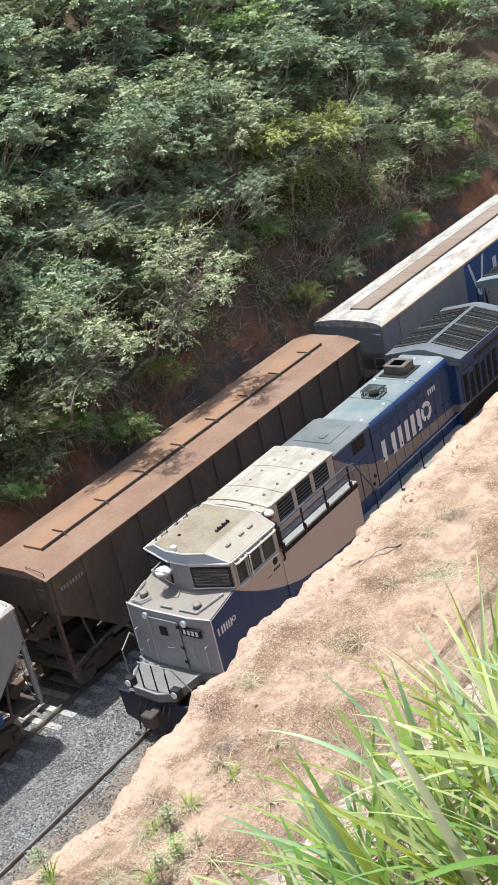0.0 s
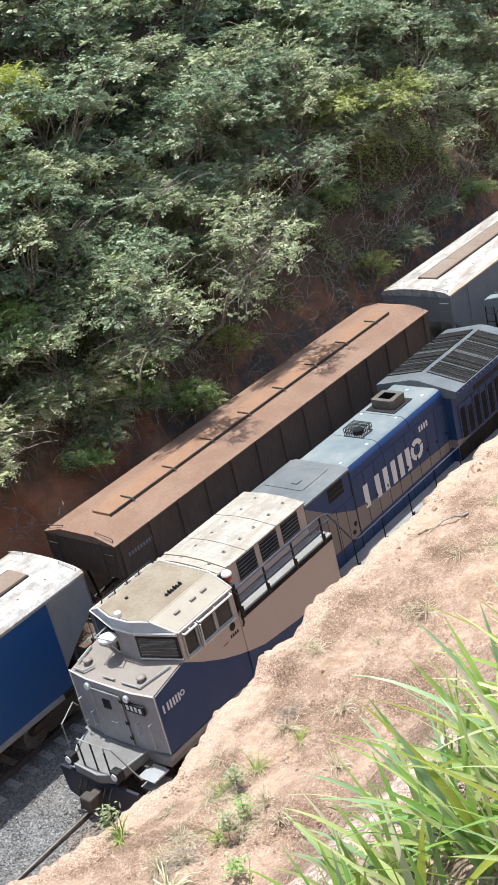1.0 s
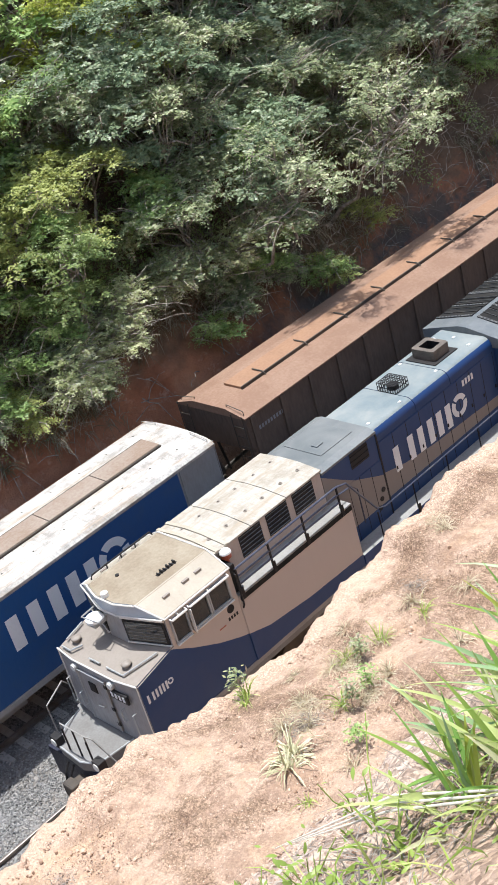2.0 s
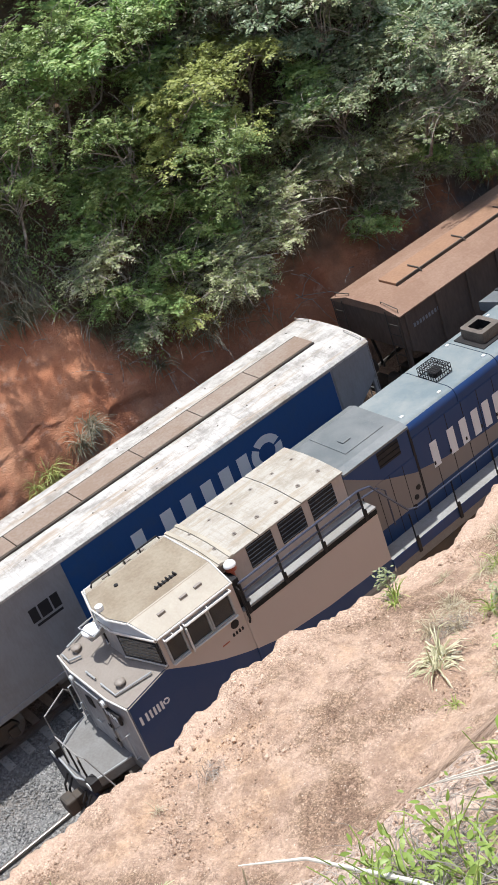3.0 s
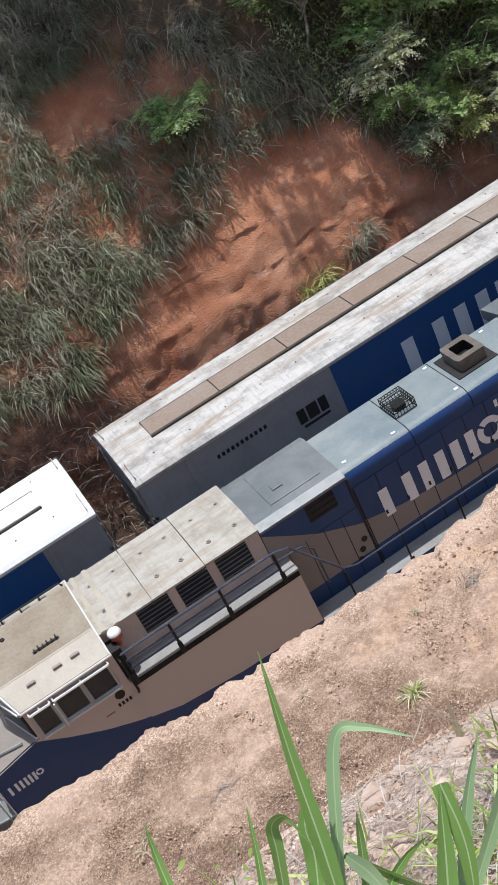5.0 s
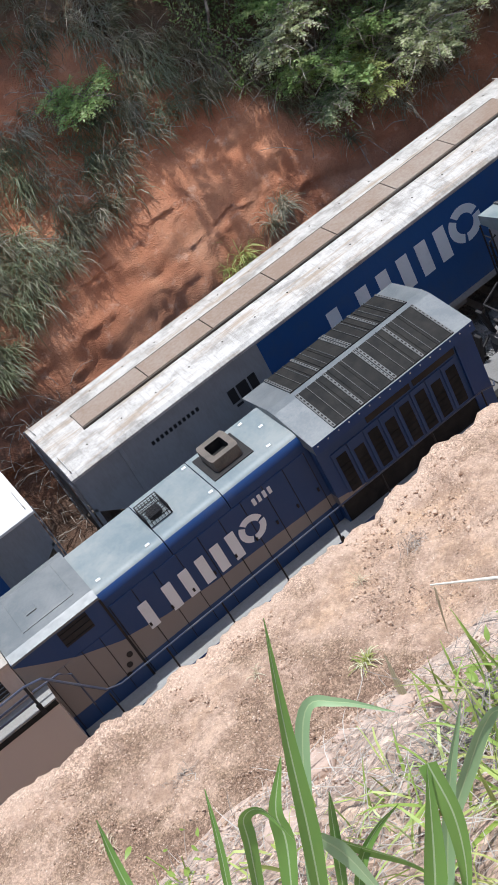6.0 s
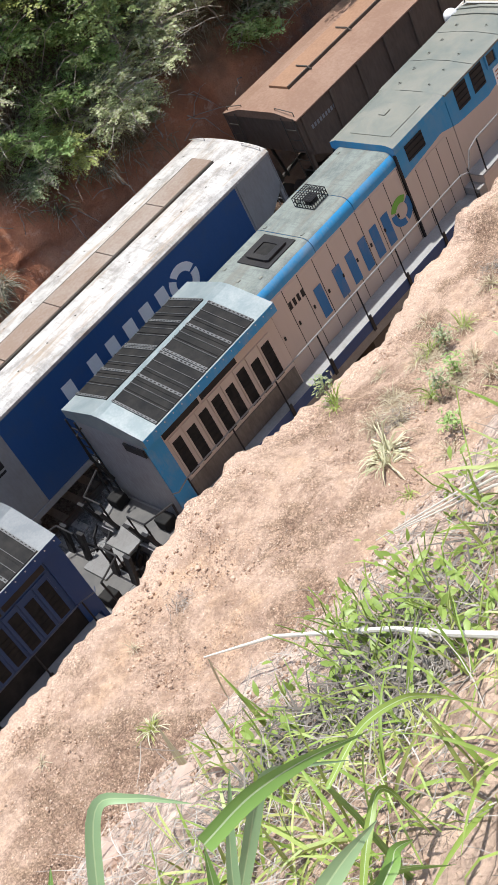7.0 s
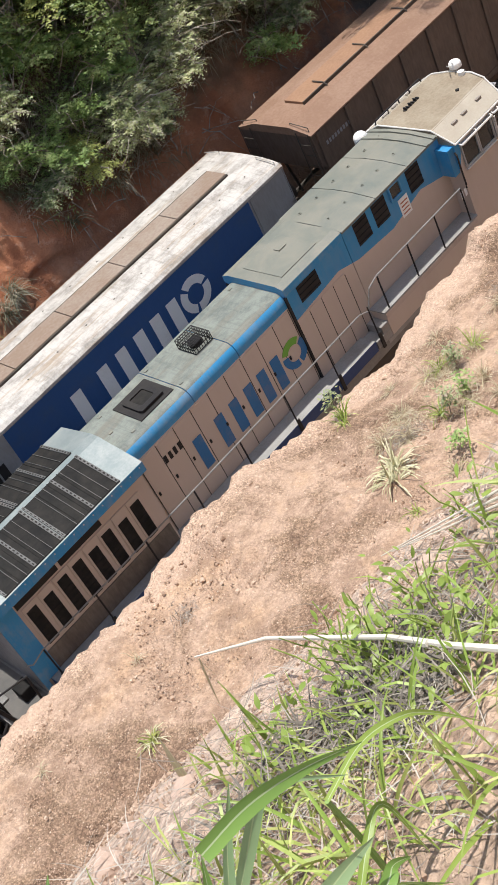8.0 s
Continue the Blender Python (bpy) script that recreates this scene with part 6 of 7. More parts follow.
def build_woods():
    rng = random.Random(7)
    # trees that lean out over the cut
    for k, x, y in ((0, 34.5, 12.6), (1, 37.6, 13.2), (0, 42.5, 11.6), (1, 35.4, 10.0), (4, 29.8, 11.0), (5, 42.0, 10.6), (0, 39.6, 10.2), (1, 32.6, 9.6), (3, 27.6, 9.8), (1, 30.4, 10.5),
                    (5, 28.2, 15.8), (0, 34.0, 14.6), (1, 33.6, 11.0), (0, 39.6, 13.0), (1, 42.2, 13.4), (1, 22.7, 13.2), (4, 25.8, 10.9), (0, 28.8, 12.0), (0, 24.4, 11.4), (5, 19.9, 11.4), (3, 18.6, 11.9), (2, 13.2, 12.2), (2, 16.7, 13.8), (3, 15.0, 10.4),
                    (1, 17.2, 11.4), (4, 46.5, 10.4), (2, 50.0, 11.4), (0, 47.0, 12.6), (1, 54.5, 12.4), (4, 58.0, 11.6), (2, 62.0, 12.6), (0, 19.6, 13.4), (2, 14.2, 14.2), (4, 23.2, 11.4), (0, 36.6, 11.4), (0, 48.5, 10.0), (1, 51.5, 10.2), (3, 53.6, 9.8), (0, 56.0, 10.4), (1, 59.5, 10.2), (7, 26.4, 14.4), (7, 24.6, 15.2), (7, 27.4, 15.6), (6, 32.3, 12.2), (6, 40.2, 11.6), (6, 35.1, 9.7), (6, 36.3, 13.9), (6, 19.2, 10.3), (6, 31.4, 10.5), (8, 21.0, 12.0), (8, 28.6, 10.4), (8, 38.0, 9.6), (8, 44.0, 10.0), (6, 49.2, 15.2), (6, 54.0, 11.8), (5, 18.4, 11.6), (5, 45.0, 11.2), (1, 31.4, 12.6), (2, 30.4, 14.2), (2, 25.2, 9.4), (3, 23.4, 9.2), (1, 24.6, 9.9), (2, 27.0, 11.6), (0, 26.2, 12.6), (2, 22.2, 10.6), (2, 33.2, 12.8), (2, 36.6, 12.4), (0, 41.0, 12.6), (2, 44.6, 12.8), (6, 38.6, 12.2), (0, 20.6, 14.4), (2, 23.4, 13.8)):
        lift = 1.1 if y < 10.8 and 27 < x < 45 else 1.5 if y < 12.3 and 20 < x < 24 else 0.0
        plant(TREES[9 if x < 20 and k in (0, 1, 2, 6) else k], x, y + lift)
    for x, y, a in ((25.4, 9.5, 10), (27.6, 9.5, -15), (30.0, 9.7, 20), (32.6, 9.6, 0)):
        plant(HANG, x, y, a)
    # leaning trees added above the view to throw shade on the bank
    for x, y, a in ((8.8, 16.5, -10), (11.2, 16.3, 12), (13.2, 16.6, 0), (7.4, 18.2, 15), (9.9, 18.6, -8)):
        plant(SHADE_TREE, x, y, a)
    # closed wood up the slope
    y = 13.8
    while y < 36:
        x = 9.5 + (y - 13.8) * 0.75 + rng.uniform(0, 1.5)
        while x < 74 + (y - 13) * 1.5:
            if not (x < 14.5 and y < 19.5) and not (23 < x < 28.6 and y < 17.2):
                plant(BACK[rng.choice((2, 2, 0, 1) if x < 22 else (0, 0, 1, 2, 1))], x + rng.uniform(-0.6, 0.6), y + rng.uniform(-0.6, 0.6))
            x += rng.uniform(2.2, 3.2) * (1.0 + max(0, x - 55) * 0.02) * (1.0 + max(0, y - 24) * 0.03)
        y += 2.15 + max(0, y - 22) * 0.08
    for k, x, y in ((0, 15.4, 9.5), (0, 9.2, 12.0), (0, 28.0, 8.75), (2, 28.4, 8.7), (1, 24.0, 9.4), (0, 14.2, 9.9), (1, 17.6, 9.6), (2, 15.9, 9.3), (0, 26.6, 9.2), (1, 30.0, 8.9), (1, 33.0, 8.9), (1, 36.2, 9.0), (1, 39.0, 9.2), (0, 18.4, 10.2), (1, 25.2, 9.0), (2, 31.2, 9.0), (0, 41.5, 9.3), (1, 44.0, 9.6), (0, 16.2, 9.9), (0, 15.8, 12.6), (0, 18.2, 11.0), (0, 16.6, 11.6), (0, 14.9, 13.4), (3, 19.2, 9.3), (3, 18.3, 9.0), (3, 19.9, 9.9), (3, 17.6, 9.3), (1, 46.0, 8.9), (0, 49.0, 8.9), (1, 51.6, 9.0), (0, 54.2, 9.0), (1, 57.0, 9.0), (1, 43.0, 8.8), (2, 40.2, 8.8), (1, 18.6, 8.9), (0, 23.2, 8.8), (1, 24.4, 8.9), (0, 25.6, 9.3), (1, 26.8, 8.9), (3, 24.9, 9.8), (3, 22.9, 9.6), (0, 27.4, 9.5), (1, 15.0, 9.1), (3, 14.6, 10.6)):
        plant(SHRUBS[k], x, y + (1.3 if 29 < x < 42 and k != 2 else 0.0), dz=-0.15)


build_woods()


def blades(rng, base, lean, length, width, droop, segs=4, side_bend=0.15):
    """Arching grass blades, each a tapering strip. Arrays of bases and first directions."""
    n = len(base)
    d = unit(lean)
    side = unit(np.cross(d, np.array([0, 0, 1.0])) + rng.normal(0, 0.25, (n, 3)))
    pts = [np.asarray(base, float)]
    step = np.asarray(length)[:, None] / segs
    bend = rng.normal(0, side_bend, (n, 1))
    for i in range(segs):
        d = unit(d + np.array([0, 0, -1.0]) * (np.asarray(droop)[:, None] * (0.4 + i) / segs) + side * bend / segs)
        pts.append(pts[-1] + d * step)
    prof = np.array([0.6, 1.0, 0.85, 0.55, 0.05]) if segs == 4 else np.linspace(0.9, 0.05, segs + 1)
    w = np.asarray(width)[:, None]
    rows = []
    for i, p in enumerate(pts):
        rows += [p + side * w * prof[i] * 0.5, p - side * w * prof[i] * 0.5]
    v = np.stack(rows, 1)
    m = 2 * (segs + 1)
    q = np.array([[2 * i, 2 * i + 1, 2 * i + 3, 2 * i + 2] for i in range(segs)])
    f = q[None] + (np.arange(n) * m)[:, None, None]
    return v.reshape(-1, 3), f.reshape(-1, 4)


def join(parts):
    v, f, k = [], [], 0
    for a, b in parts:
        v.append(a)
        f.append(b + k)
        k += len(a)
    return np.concatenate(v), np.concatenate(f)


def build_bank_cover():
    """Low growth on the far bank: leaves, hanging dry grass, dead twigs."""
    rng = np.random.default_rng(40)
    n = 90000
    x = rng.uniform(12.6, 62, n)
    y = 8.9 + rng.gamma(2.0, 1.6, n)
    keep = (y < 20) & ~((x < 14) & (y < 10.6)) & ~((abs(x - 21.2) < 1.6) & (y < 10.2))
    pat = np.array([noise.noise(Vector((a * 0.5, b * 0.5, 3.0))) for a, b in zip(x, y)])
    keep &= pat > np.where(y < 10.5, np.where(x > 20, 0.3, 0.12), -0.25)
    x, y = x[keep], y[keep]
    z = far_height(x, y) + rng.gamma(1.6, 0.16, len(x))
    c = np.stack([x, y - 0.15, z], -1)
    d = rng.normal(0, 1, c.shape) + np.array([0, -0.5, 0.1])
    nrm = rng.normal(0, 0.5, c.shape) + np.array([0, -0.2, 1.0])
    L = rng.uniform(0.07, 0.14, len(x))
    v, f = leaf_mesh(c, d, nrm, L, L * 0.45)
    tagged(sheet("undergrowth", v, f, FRESH), "low green undergrowth on the clay bank", "undergrowth", kind="stuff")
    # hanging grass along the top of the bare clay
    sets, green = [], []
    for _ in range(3300):
        gx = rng.uniform(-9, 13.5)
        gy = rng.uniform(8.8, 16.5)
        lowest = 10.25 - 1.2 * min(1.0, max(0.0, (7.0 - gx) / 4.0)) + 0.5 * noise.noise(Vector((gx * 0.7, 1.0, 0))) + (0.7 if gx > 8.8 else 0.0)
        if gy < lowest or (5.6 < gx < 8.4 and 12.9 < gy < 14.3):
            continue
        if noise.noise(Vector((gx * 0.6, gy * 0.6, 9.0))) < (0.0 if gx > 8.6 and gy > 12.6 else -0.62):
            continue
        m = int(rng.integers(12, 32))
        b = np.array([gx, gy, float(far_height(gx, gy))]) + rng.normal(0, 0.12, (m, 3)) * np.array([1, 0.6, 0.5])
        ln = rng.normal(0, 0.5, (m, 3)) + np.array([rng.normal(0, 0.55), -0.55 + rng.normal(0, 0.3), 0.9])
        (sets if noise.noise(Vector((gx * 0.8, gy * 0.8, 20.0))) + rng.normal(0, 0.2) > -0.12 else green).append(blades(rng, b, ln, rng.uniform(0.5, 1.15, m), rng.uniform(0.014, 0.03, m), rng.uniform(0.9, 2.0, m)))
    for _ in range(900):
        gx, gy = rng.uniform(13.5, 52), 8.75 + rng.gamma(1.6, 0.6)
        if noise.noise(Vector((gx * 0.5, gy * 0.5, 4.0))) < 0.0 or abs(gx - 21.6) < 1.6:
            continue
        m = int(rng.integers(8, 20))
        b = np.array([gx, gy, float(far_height(gx, gy))]) + rng.normal(0, 0.12, (m, 3)) * np.array([1, 0.6, 0.5])
        sets.append(blades(rng, b, rng.normal(0, 0.6, (m, 3)) + np.array([0, -0.6, 0.7]), rng.uniform(0.35, 0.95, m), rng.uniform(0.012, 0.026, m), rng.uniform(1.0, 2.2, m)))
    for _ in range(520):
        gx, gy = rng.uniform(13.5, 26), 9.3 + rng.gamma(1.8, 1.1)
        m = int(rng.integers(10, 24))
        b = np.array([gx, gy, float(far_height(gx, gy))]) + rng.normal(0, 0.14, (m, 3)) * np.array([1, 0.6, 0.5])
        (sets if rng.uniform() < 0.65 else green).append(blades(rng, b, rng.normal(0, 0.6, (m, 3)) + np.array([rng.normal(0, 0.5), -0.5, 0.8]), rng.uniform(0.4, 1.1, m), rng.uniform(0.012, 0.026, m), rng.uniform(0.9, 2.0, m)))
    v, f = join(green)
    tagged(sheet("bank_grass", v, f, GREENGRASS), "dull green coarse grass among the dry grass", "grass", kind="stuff")
    v, f = join(sets)
    tagged(sheet("bank_grass", v, f, GREYGRASS), "grey-green dry grass hanging over the clay bank", "grass", kind="stuff")
    for gx, gy, gz, m in ((11.7, 8.75, 3.5, 130), (11.2, 8.7, 3.3, 90), (10.0, 8.65, 3.0, 90), (9.5, 8.6, 2.8, 60), (14.5, 8.9, 3.9, 70), (16.4, 8.9, 3.9, 60), (18.0, 8.9, 3.9, 70)):
        b = np.array([gx, gy, gz]) + rng.normal(0, 0.1, (m, 3))
        v, f = blades(rng, b, rng.normal(0, 0.6, (m, 3)) + np.array([0, -0.3, 1.0]), rng.uniform(0.5, 1.1, m), rng.uniform(0.016, 0.03, m), rng.uniform(0.8, 1.8, m))
        tagged(sheet("grass_tuft", v, f, GREYGRASS if gx > 10.5 else YELLOW), "arching coarse grass tuft on the clay face", "grass", "tufts on the bank")
    # dead twigs and roots
    bm = bmesh.new()
    for _ in range(900):
        gx, gy = rng.uniform(-6, 56), 8.6 + rng.gamma(1.5, 1.3)
        if (gx < 13 and gy < 10.2) or abs(gx - 21.6) < 1.5:
            continue
        p = Vector((gx, gy - 0.1, float(far_height(gx, gy)) + rng.uniform(0.0, 0.4)))
        e = p + Vector((rng.normal(0, 0.7), rng.normal(-0.25, 0.3), rng.normal(0.1, 0.5)))
        limb(bm, p, e, 0.014, 0.004, rng, 0.12, 3)
    for _ in range(260):
        gx, gy = rng.uniform(17, 50), 8.55 + rng.gamma(1.4, 0.7)
        if abs(gx - 21.6) < 1.5:
            continue
        p = Vector((gx, gy - 0.15, float(far_height(gx, gy)) + rng.uniform(0.0, 0.5)))
        limb(bm, p, p + Vector((rng.normal(0, 0.9), rng.normal(-0.35, 0.3), rng.normal(0.0, 0.7))), 0.016, 0.004, rng, 0.15, 4)
    for _ in range(150):
        gx, gy = rng.uniform(15, 52), 8.6 + rng.gamma(1.5, 0.8)
        p = Vector((gx, gy - 0.2, float(far_height(gx, gy)) + rng.uniform(-0.1, 0.5)))
        limb(bm, p, p + Vector((rng.normal(0, 0.9), rng.normal(-0.55, 0.35), rng.normal(0.4, 0.9))), 0.02, 0.005, rng, 0.12, 5)
    for _ in range(220):
        p = Vector((rng.uniform(-1.5, 4.0), rng.uniform(7.5, 8.7), 0))
        p.z = float(far_height(p.x, p.y)) + rng.uniform(0, 0.3)
        limb(bm, p, p + Vector((rng.normal(0, 0.5), rng.normal(-0.2, 0.25), rng.normal(0.15, 0.4))), 0.012, 0.003, rng, 0.15, 3)
    tagged(part("dead_twigs", bm, m_bark), "grey dead twigs and roots on the bank", "twigs", kind="stuff")


build_bank_cover()


def tuft(name, x, y, z, rng, n, length, width, leaves, label, spread=0.6, droop=1.2, group=""):
    b = np.array([0.0, 0, 0]) + rng.normal(0, 0.035, (n, 3)) * np.array([1, 1, 0.2])
    ln = rng.normal(0, spread, (n, 3)) * np.array([1, 1, 0.2]) + np.array([0, 0, 1.0])
    v, f = blades(rng, b, ln, length * rng.uniform(0.5, 1.15, n), width * rng.uniform(0.6, 1.2, n), droop * rng.uniform(0.5, 1.4, n))
    ob = sheet(name, v, f, leaves)
    ob.location = (x, y, z)
    return tagged(ob, label, "grass", group)


def on_near(x, y):
    return float(near_height(x, y))


def build_bench_plants():
    rng = np.random.default_rng(51)
    for x, y, n, L, w, mt in ((9.8, -7.3, 60, 0.95, 0.034, PALESTRAW), (9.45, -7.55, 44, 0.85, 0.034, PALESTRAW), (12.3, -5.9, 60, 0.6, 0.016, STRAW), (12.9, -6.1, 70, 0.65, 0.016, STRAW), (10.3, -6.5, 70, 0.6, 0.014, STRAW), (10.6, -6.9, 60, 0.6, 0.014, STRAW), (11.2, -6.1, 60, 0.55, 0.015, STRAW), (12.4, -7.4, 50, 0.6, 0.016, STRAW),
                             (10.0, -8.6, 40, 0.6, 0.016, STRAW), (14.5, -6.3, 55, 0.6, 0.016, STRAW), (10.6, -6.3, 36, 0.5, 0.016, STRAW), (16.8, -5.4, 50, 0.6, 0.016, STRAW), (15.2, -7.2, 44, 0.6, 0.016, STRAW), (18.6, -7.2, 60, 0.6, 0.016, STRAW), (21.0, -6.6, 60, 0.7, 0.016, STRAW), (23.5, -6.2, 50, 0.6, 0.016, STRAW),
                             (3.35, -7.25, 40, 0.46, 0.026, YELLOW), (3.4, -7.2, 26, 0.5, 0.022, PALESTRAW), (4.4, -5.5, 24, 0.3, 0.014, STRAW), (2.0, -5.6, 20, 0.3, 0.014, STRAW), (11.9, -5.2, 50, 0.5, 0.016, STRAW), (13.5, -5.2, 46, 0.5, 0.016, STRAW), (12.0, -8.1, 30, 0.5, 0.018, STRAW), (13.6, -8.2, 40, 0.6, 0.016, STRAW), (9.0, -8.4, 26, 0.4, 0.018, HERB), (17.4, -6.6, 36, 0.5, 0.018, STRAW), (-1.6, -6.6, 24, 0.35, 0.018, STRAW)):
        tuft("grass_tuft", x, y, on_near(x, y) - 0.02, rng, n, L, w, mt, "straw-coloured dry grass tuft on bare clay" if mt in (STRAW, PALESTRAW) else "small green grass tuft on bare clay", 0.75, 1.5, "tufts on the bench")
    for x, y, n in ((11.05, -4.6, 30), (10.75, -4.95, 26), (12.6, -6.0, 26), (11.3, -7.1, 34), (14.2, -6.8, 22), (13.3, -6.4, 26)):
        tuft("grass_tuft", x, y, on_near(x, y), rng, n, 0.5, 0.022, HERB, "yellow-green grass tuft on bare clay", 0.5, 0.9, "tufts on the bench")
    # matted dry grass lying flat
    for x, y, r, n, mt in ((21.6, -7.6, 0.6, 520, PALESTRAW), (20.9, -8.1, 0.4, 260, STRAW), (18.66, -6.8, 0.3, 180, STRAW), (12.5, -6.2, 0.3, 220, STRAW), (13.4, -6.45, 0.28, 180, STRAW), (11.64, -7.5, 0.26, 180, STRAW), (9.55, -7.45, 0.24, 150, STRAW), (11.0, -6.5, 0.36, 300, STRAW), (10.6, -6.85, 0.34, 260, LITTER), (12.1, -7.15, 0.26, 160, STRAW), (17.1, -4.95, 0.3, 140, STRAW), (15.0, -6.0, 0.25, 120, LITTER), (0.0, -6.5, 0.2, 60, LITTER), (5.6, -5.6, 0.25, 60, LITTER), (24.5, -6.4, 0.4, 220, GREYGRASS)):
        b = np.stack([rng.normal(0, r * 0.6, n), rng.normal(0, r * 0.5, n), rng.gamma(1.2, 0.02, n)], -1)
        v, f = blades(rng, b, rng.normal(0, 1, b.shape) * np.array([1, 1, 0.25]) + np.array([0, 0, 0.35]), rng.uniform(0.12, 0.4, n), rng.uniform(0.006, 0.013, n), rng.uniform(0.6, 1.8, n))
        ob = sheet("grass_tuft", v, f, mt)
        ob.location = (x, y, on_near(x, y))
        tagged(ob, "matted dry grey grass lying on clay", "grass", "tufts on the bench")
    # small leafy seedlings
    for x, y, h, mt in ((11.35, -7.35, 0.6, GREEN), (11.9, -7.3, 0.5, FRESH), (10.95, -4.55, 0.75, GREEN), (12.75, -6.35, 0.45, GREEN), (10.5, -8.3, 0.45, FRESH)):
        z = on_near(x, y)
        sd = thing("seedling", "small leafy green seedling on bare clay", "plant", "seedlings on the bench", at=(x, y, z))
        bm = bmesh.new()
        limb(bm, (0, 0, -0.05), (0.03, 0.02, h), 0.012, 0.005, rng, 0.0, 3)
        part("stem", bm, m_bark, sd)
        k = 90
        t = rng.uniform(0.3, 1.0, k)
        c = np.stack([0.03 * t + rng.normal(0, 0.09, k), rng.normal(0, 0.09, k), t * h], -1)
        d = unit(rng.normal(0, 1, (k, 3)) * np.array([1, 1, 0.4]) + np.array([0, 0, 0.2]))
        v, f = leaf_mesh(c, d, np.tile([0, 0, 1.0], (k, 1)) + rng.normal(0, 0.3, (k, 3)), rng.uniform(0.08, 0.15, k), rng.uniform(0.03, 0.05, k))
        lf = sheet("foliage", v, f, mt)
        lf.parent = sd


build_bench_plants()


def build_stick():
    rng = np.random.default_rng(52)
    bm = bmesh.new()
    a, b = Vector((21.75, -4.95, on_near(21.75, -4.95) + 0.02)), Vector((22.9, -5.75, on_near(22.9, -5.75) + 0.05))
    limb(bm, a, b, 0.018, 0.03, rng, 0.03, 6)
    limb(bm, a.lerp(b, 0.25), a + Vector((-0.35, 0.1, 0.06)), 0.012, 0.005, rng, 0.05, 4)
    limb(bm, a.lerp(b, 0.35), a + Vector((-0.1, -0.3, 0.05)), 0.012, 0.005, rng, 0.05, 4)
    tagged(part("dead_branch", bm, m_bark, None, smooth=True), "grey-brown dead branch lying on bare clay", "branch")


build_stick()


def build_bench_stones():
    rng = np.random.default_rng(60)
    n = 110000
    x, y = rng.uniform(-3, 21, n), rng.uniform(-9.3, -4.42, n)
    dens = np.array([noise.noise(Vector((a * 0.8, b * 0.8, 1.0))) + 0.5 * noise.noise(Vector((a * 3.0, b * 3.0, 6.0))) for a, b in zip(x, y)])
    keep = dens > rng.uniform(-0.25, 0.9, n)
    x, y = x[keep], y[keep]
    z = near_height(x, y) + 0.0
    size = 0.007 + rng.gamma(0.9, 0.008, len(x))
    rock = stone_material("clay_pebble", (0.30, 0.205, 0.145), (0.48, 0.345, 0.255), (0.72, 0.58, 0.46))
    tagged(pebbles("clay_pebbles", np.stack([x, y, z], -1), np.minimum(size, 0.09), rock, 61), "pinkish clay pebbles scattered on the bench", "pebbles", kind="stuff")
    n = 1700
    x, y = rng.uniform(-5, 30, n), rng.uniform(-9.2, -4.4, n)
    dens = np.array([noise.noise(Vector((a * 0.6, b * 0.6, 8.0))) for a, b in zip(x, y)])
    keep = dens > rng.uniform(-0.5, 0.6, n)
    x, y = x[keep], y[keep]
    tagged(pebbles("clay_clods", np.stack([x, y, near_height(x, y) + 0.005], -1), 0.014 + rng.gamma(1.1, 0.009, len(x)), rock, 64, True), "dry clay clods lying on the bench", "clods", kind="stuff")
    # crumbled clods along the edge
    n = 2600
    x = rng.uniform(-4, 30, n)
    thick = np.array([noise.noise(Vector((a * 0.9, 2.0, 5.0))) for a in x])
    x = x[thick > rng.uniform(-0.5, 0.5, n)]
    n = len(x)
    y = -4.45 - np.abs(rng.normal(0, 0.3, n))
    z = near_height(x, y) + 0.0
    tagged(pebbles("edge_clods", np.stack([x, y, z], -1), 0.012 + rng.gamma(0.9, 0.013, n), rock, 62, True), "crumbling clay clods along the cut edge", "clods", kind="stuff")
    # ledge by the camera
    n = 15000
    x, y = rng.uniform(-0.9, 3.8, n), -17.75 - rng.gamma(1.6, 0.5, n)
    x, y = x[y > -20.5], y[y > -20.5]
    n = len(x)
    z = near_height(x, y)
    tagged(pebbles("ledge_pebbles", np.stack([x, y, z], -1), 0.002 + rng.gamma(1.0, 0.0038, n), rock, 63), "small clay pebbles on the grassy ledge", "pebbles", kind="stuff")
    crust = stone_material("crusted_rock", (0.33, 0.235, 0.18), (0.47, 0.35, 0.28), (0.62, 0.49, 0.41))
    for k in range(34):
        x, y, r = rng.uniform(-0.6, 1.9), -18.2 - rng.gamma(1.3, 0.35), 0.02 + rng.gamma(1.4, 0.011)
        y -= 0.12 * max(0.0, x - 0.5)
        bm = bmesh.new()
        bmesh.ops.create_icosphere(bm, subdivisions=3, radius=r)
        for v in bm.verts:
            q = v.co / r
            h = noise.fractal(q * 1.1 + Vector((k * 3.1, 0, 0)), 1.0, 2.0, 3)
            e = noise.voronoi(q * 1.2 + Vector((k * 1.7, 2, 0)))[0][0]
            v.co = Vector((v.co.x * 1.35, v.co.y, v.co.z * 0.6)) * (0.85 + 0.3 * h + 0.35 * e + 0.05 * noise.noise(q * 7))
        ob = part("stone", bm, crust, None, smooth=False)
        ob.location = (x, y, on_near(x, y) - 0.01)
        ob.rotation_euler = (rng.normal(0, 0.3), rng.normal(0, 0.3), rng.uniform(0, 6))
        tagged(ob, "rough pinkish clay rock half buried in the ledge", "stone", "stones on the ledge")


build_bench_stones()


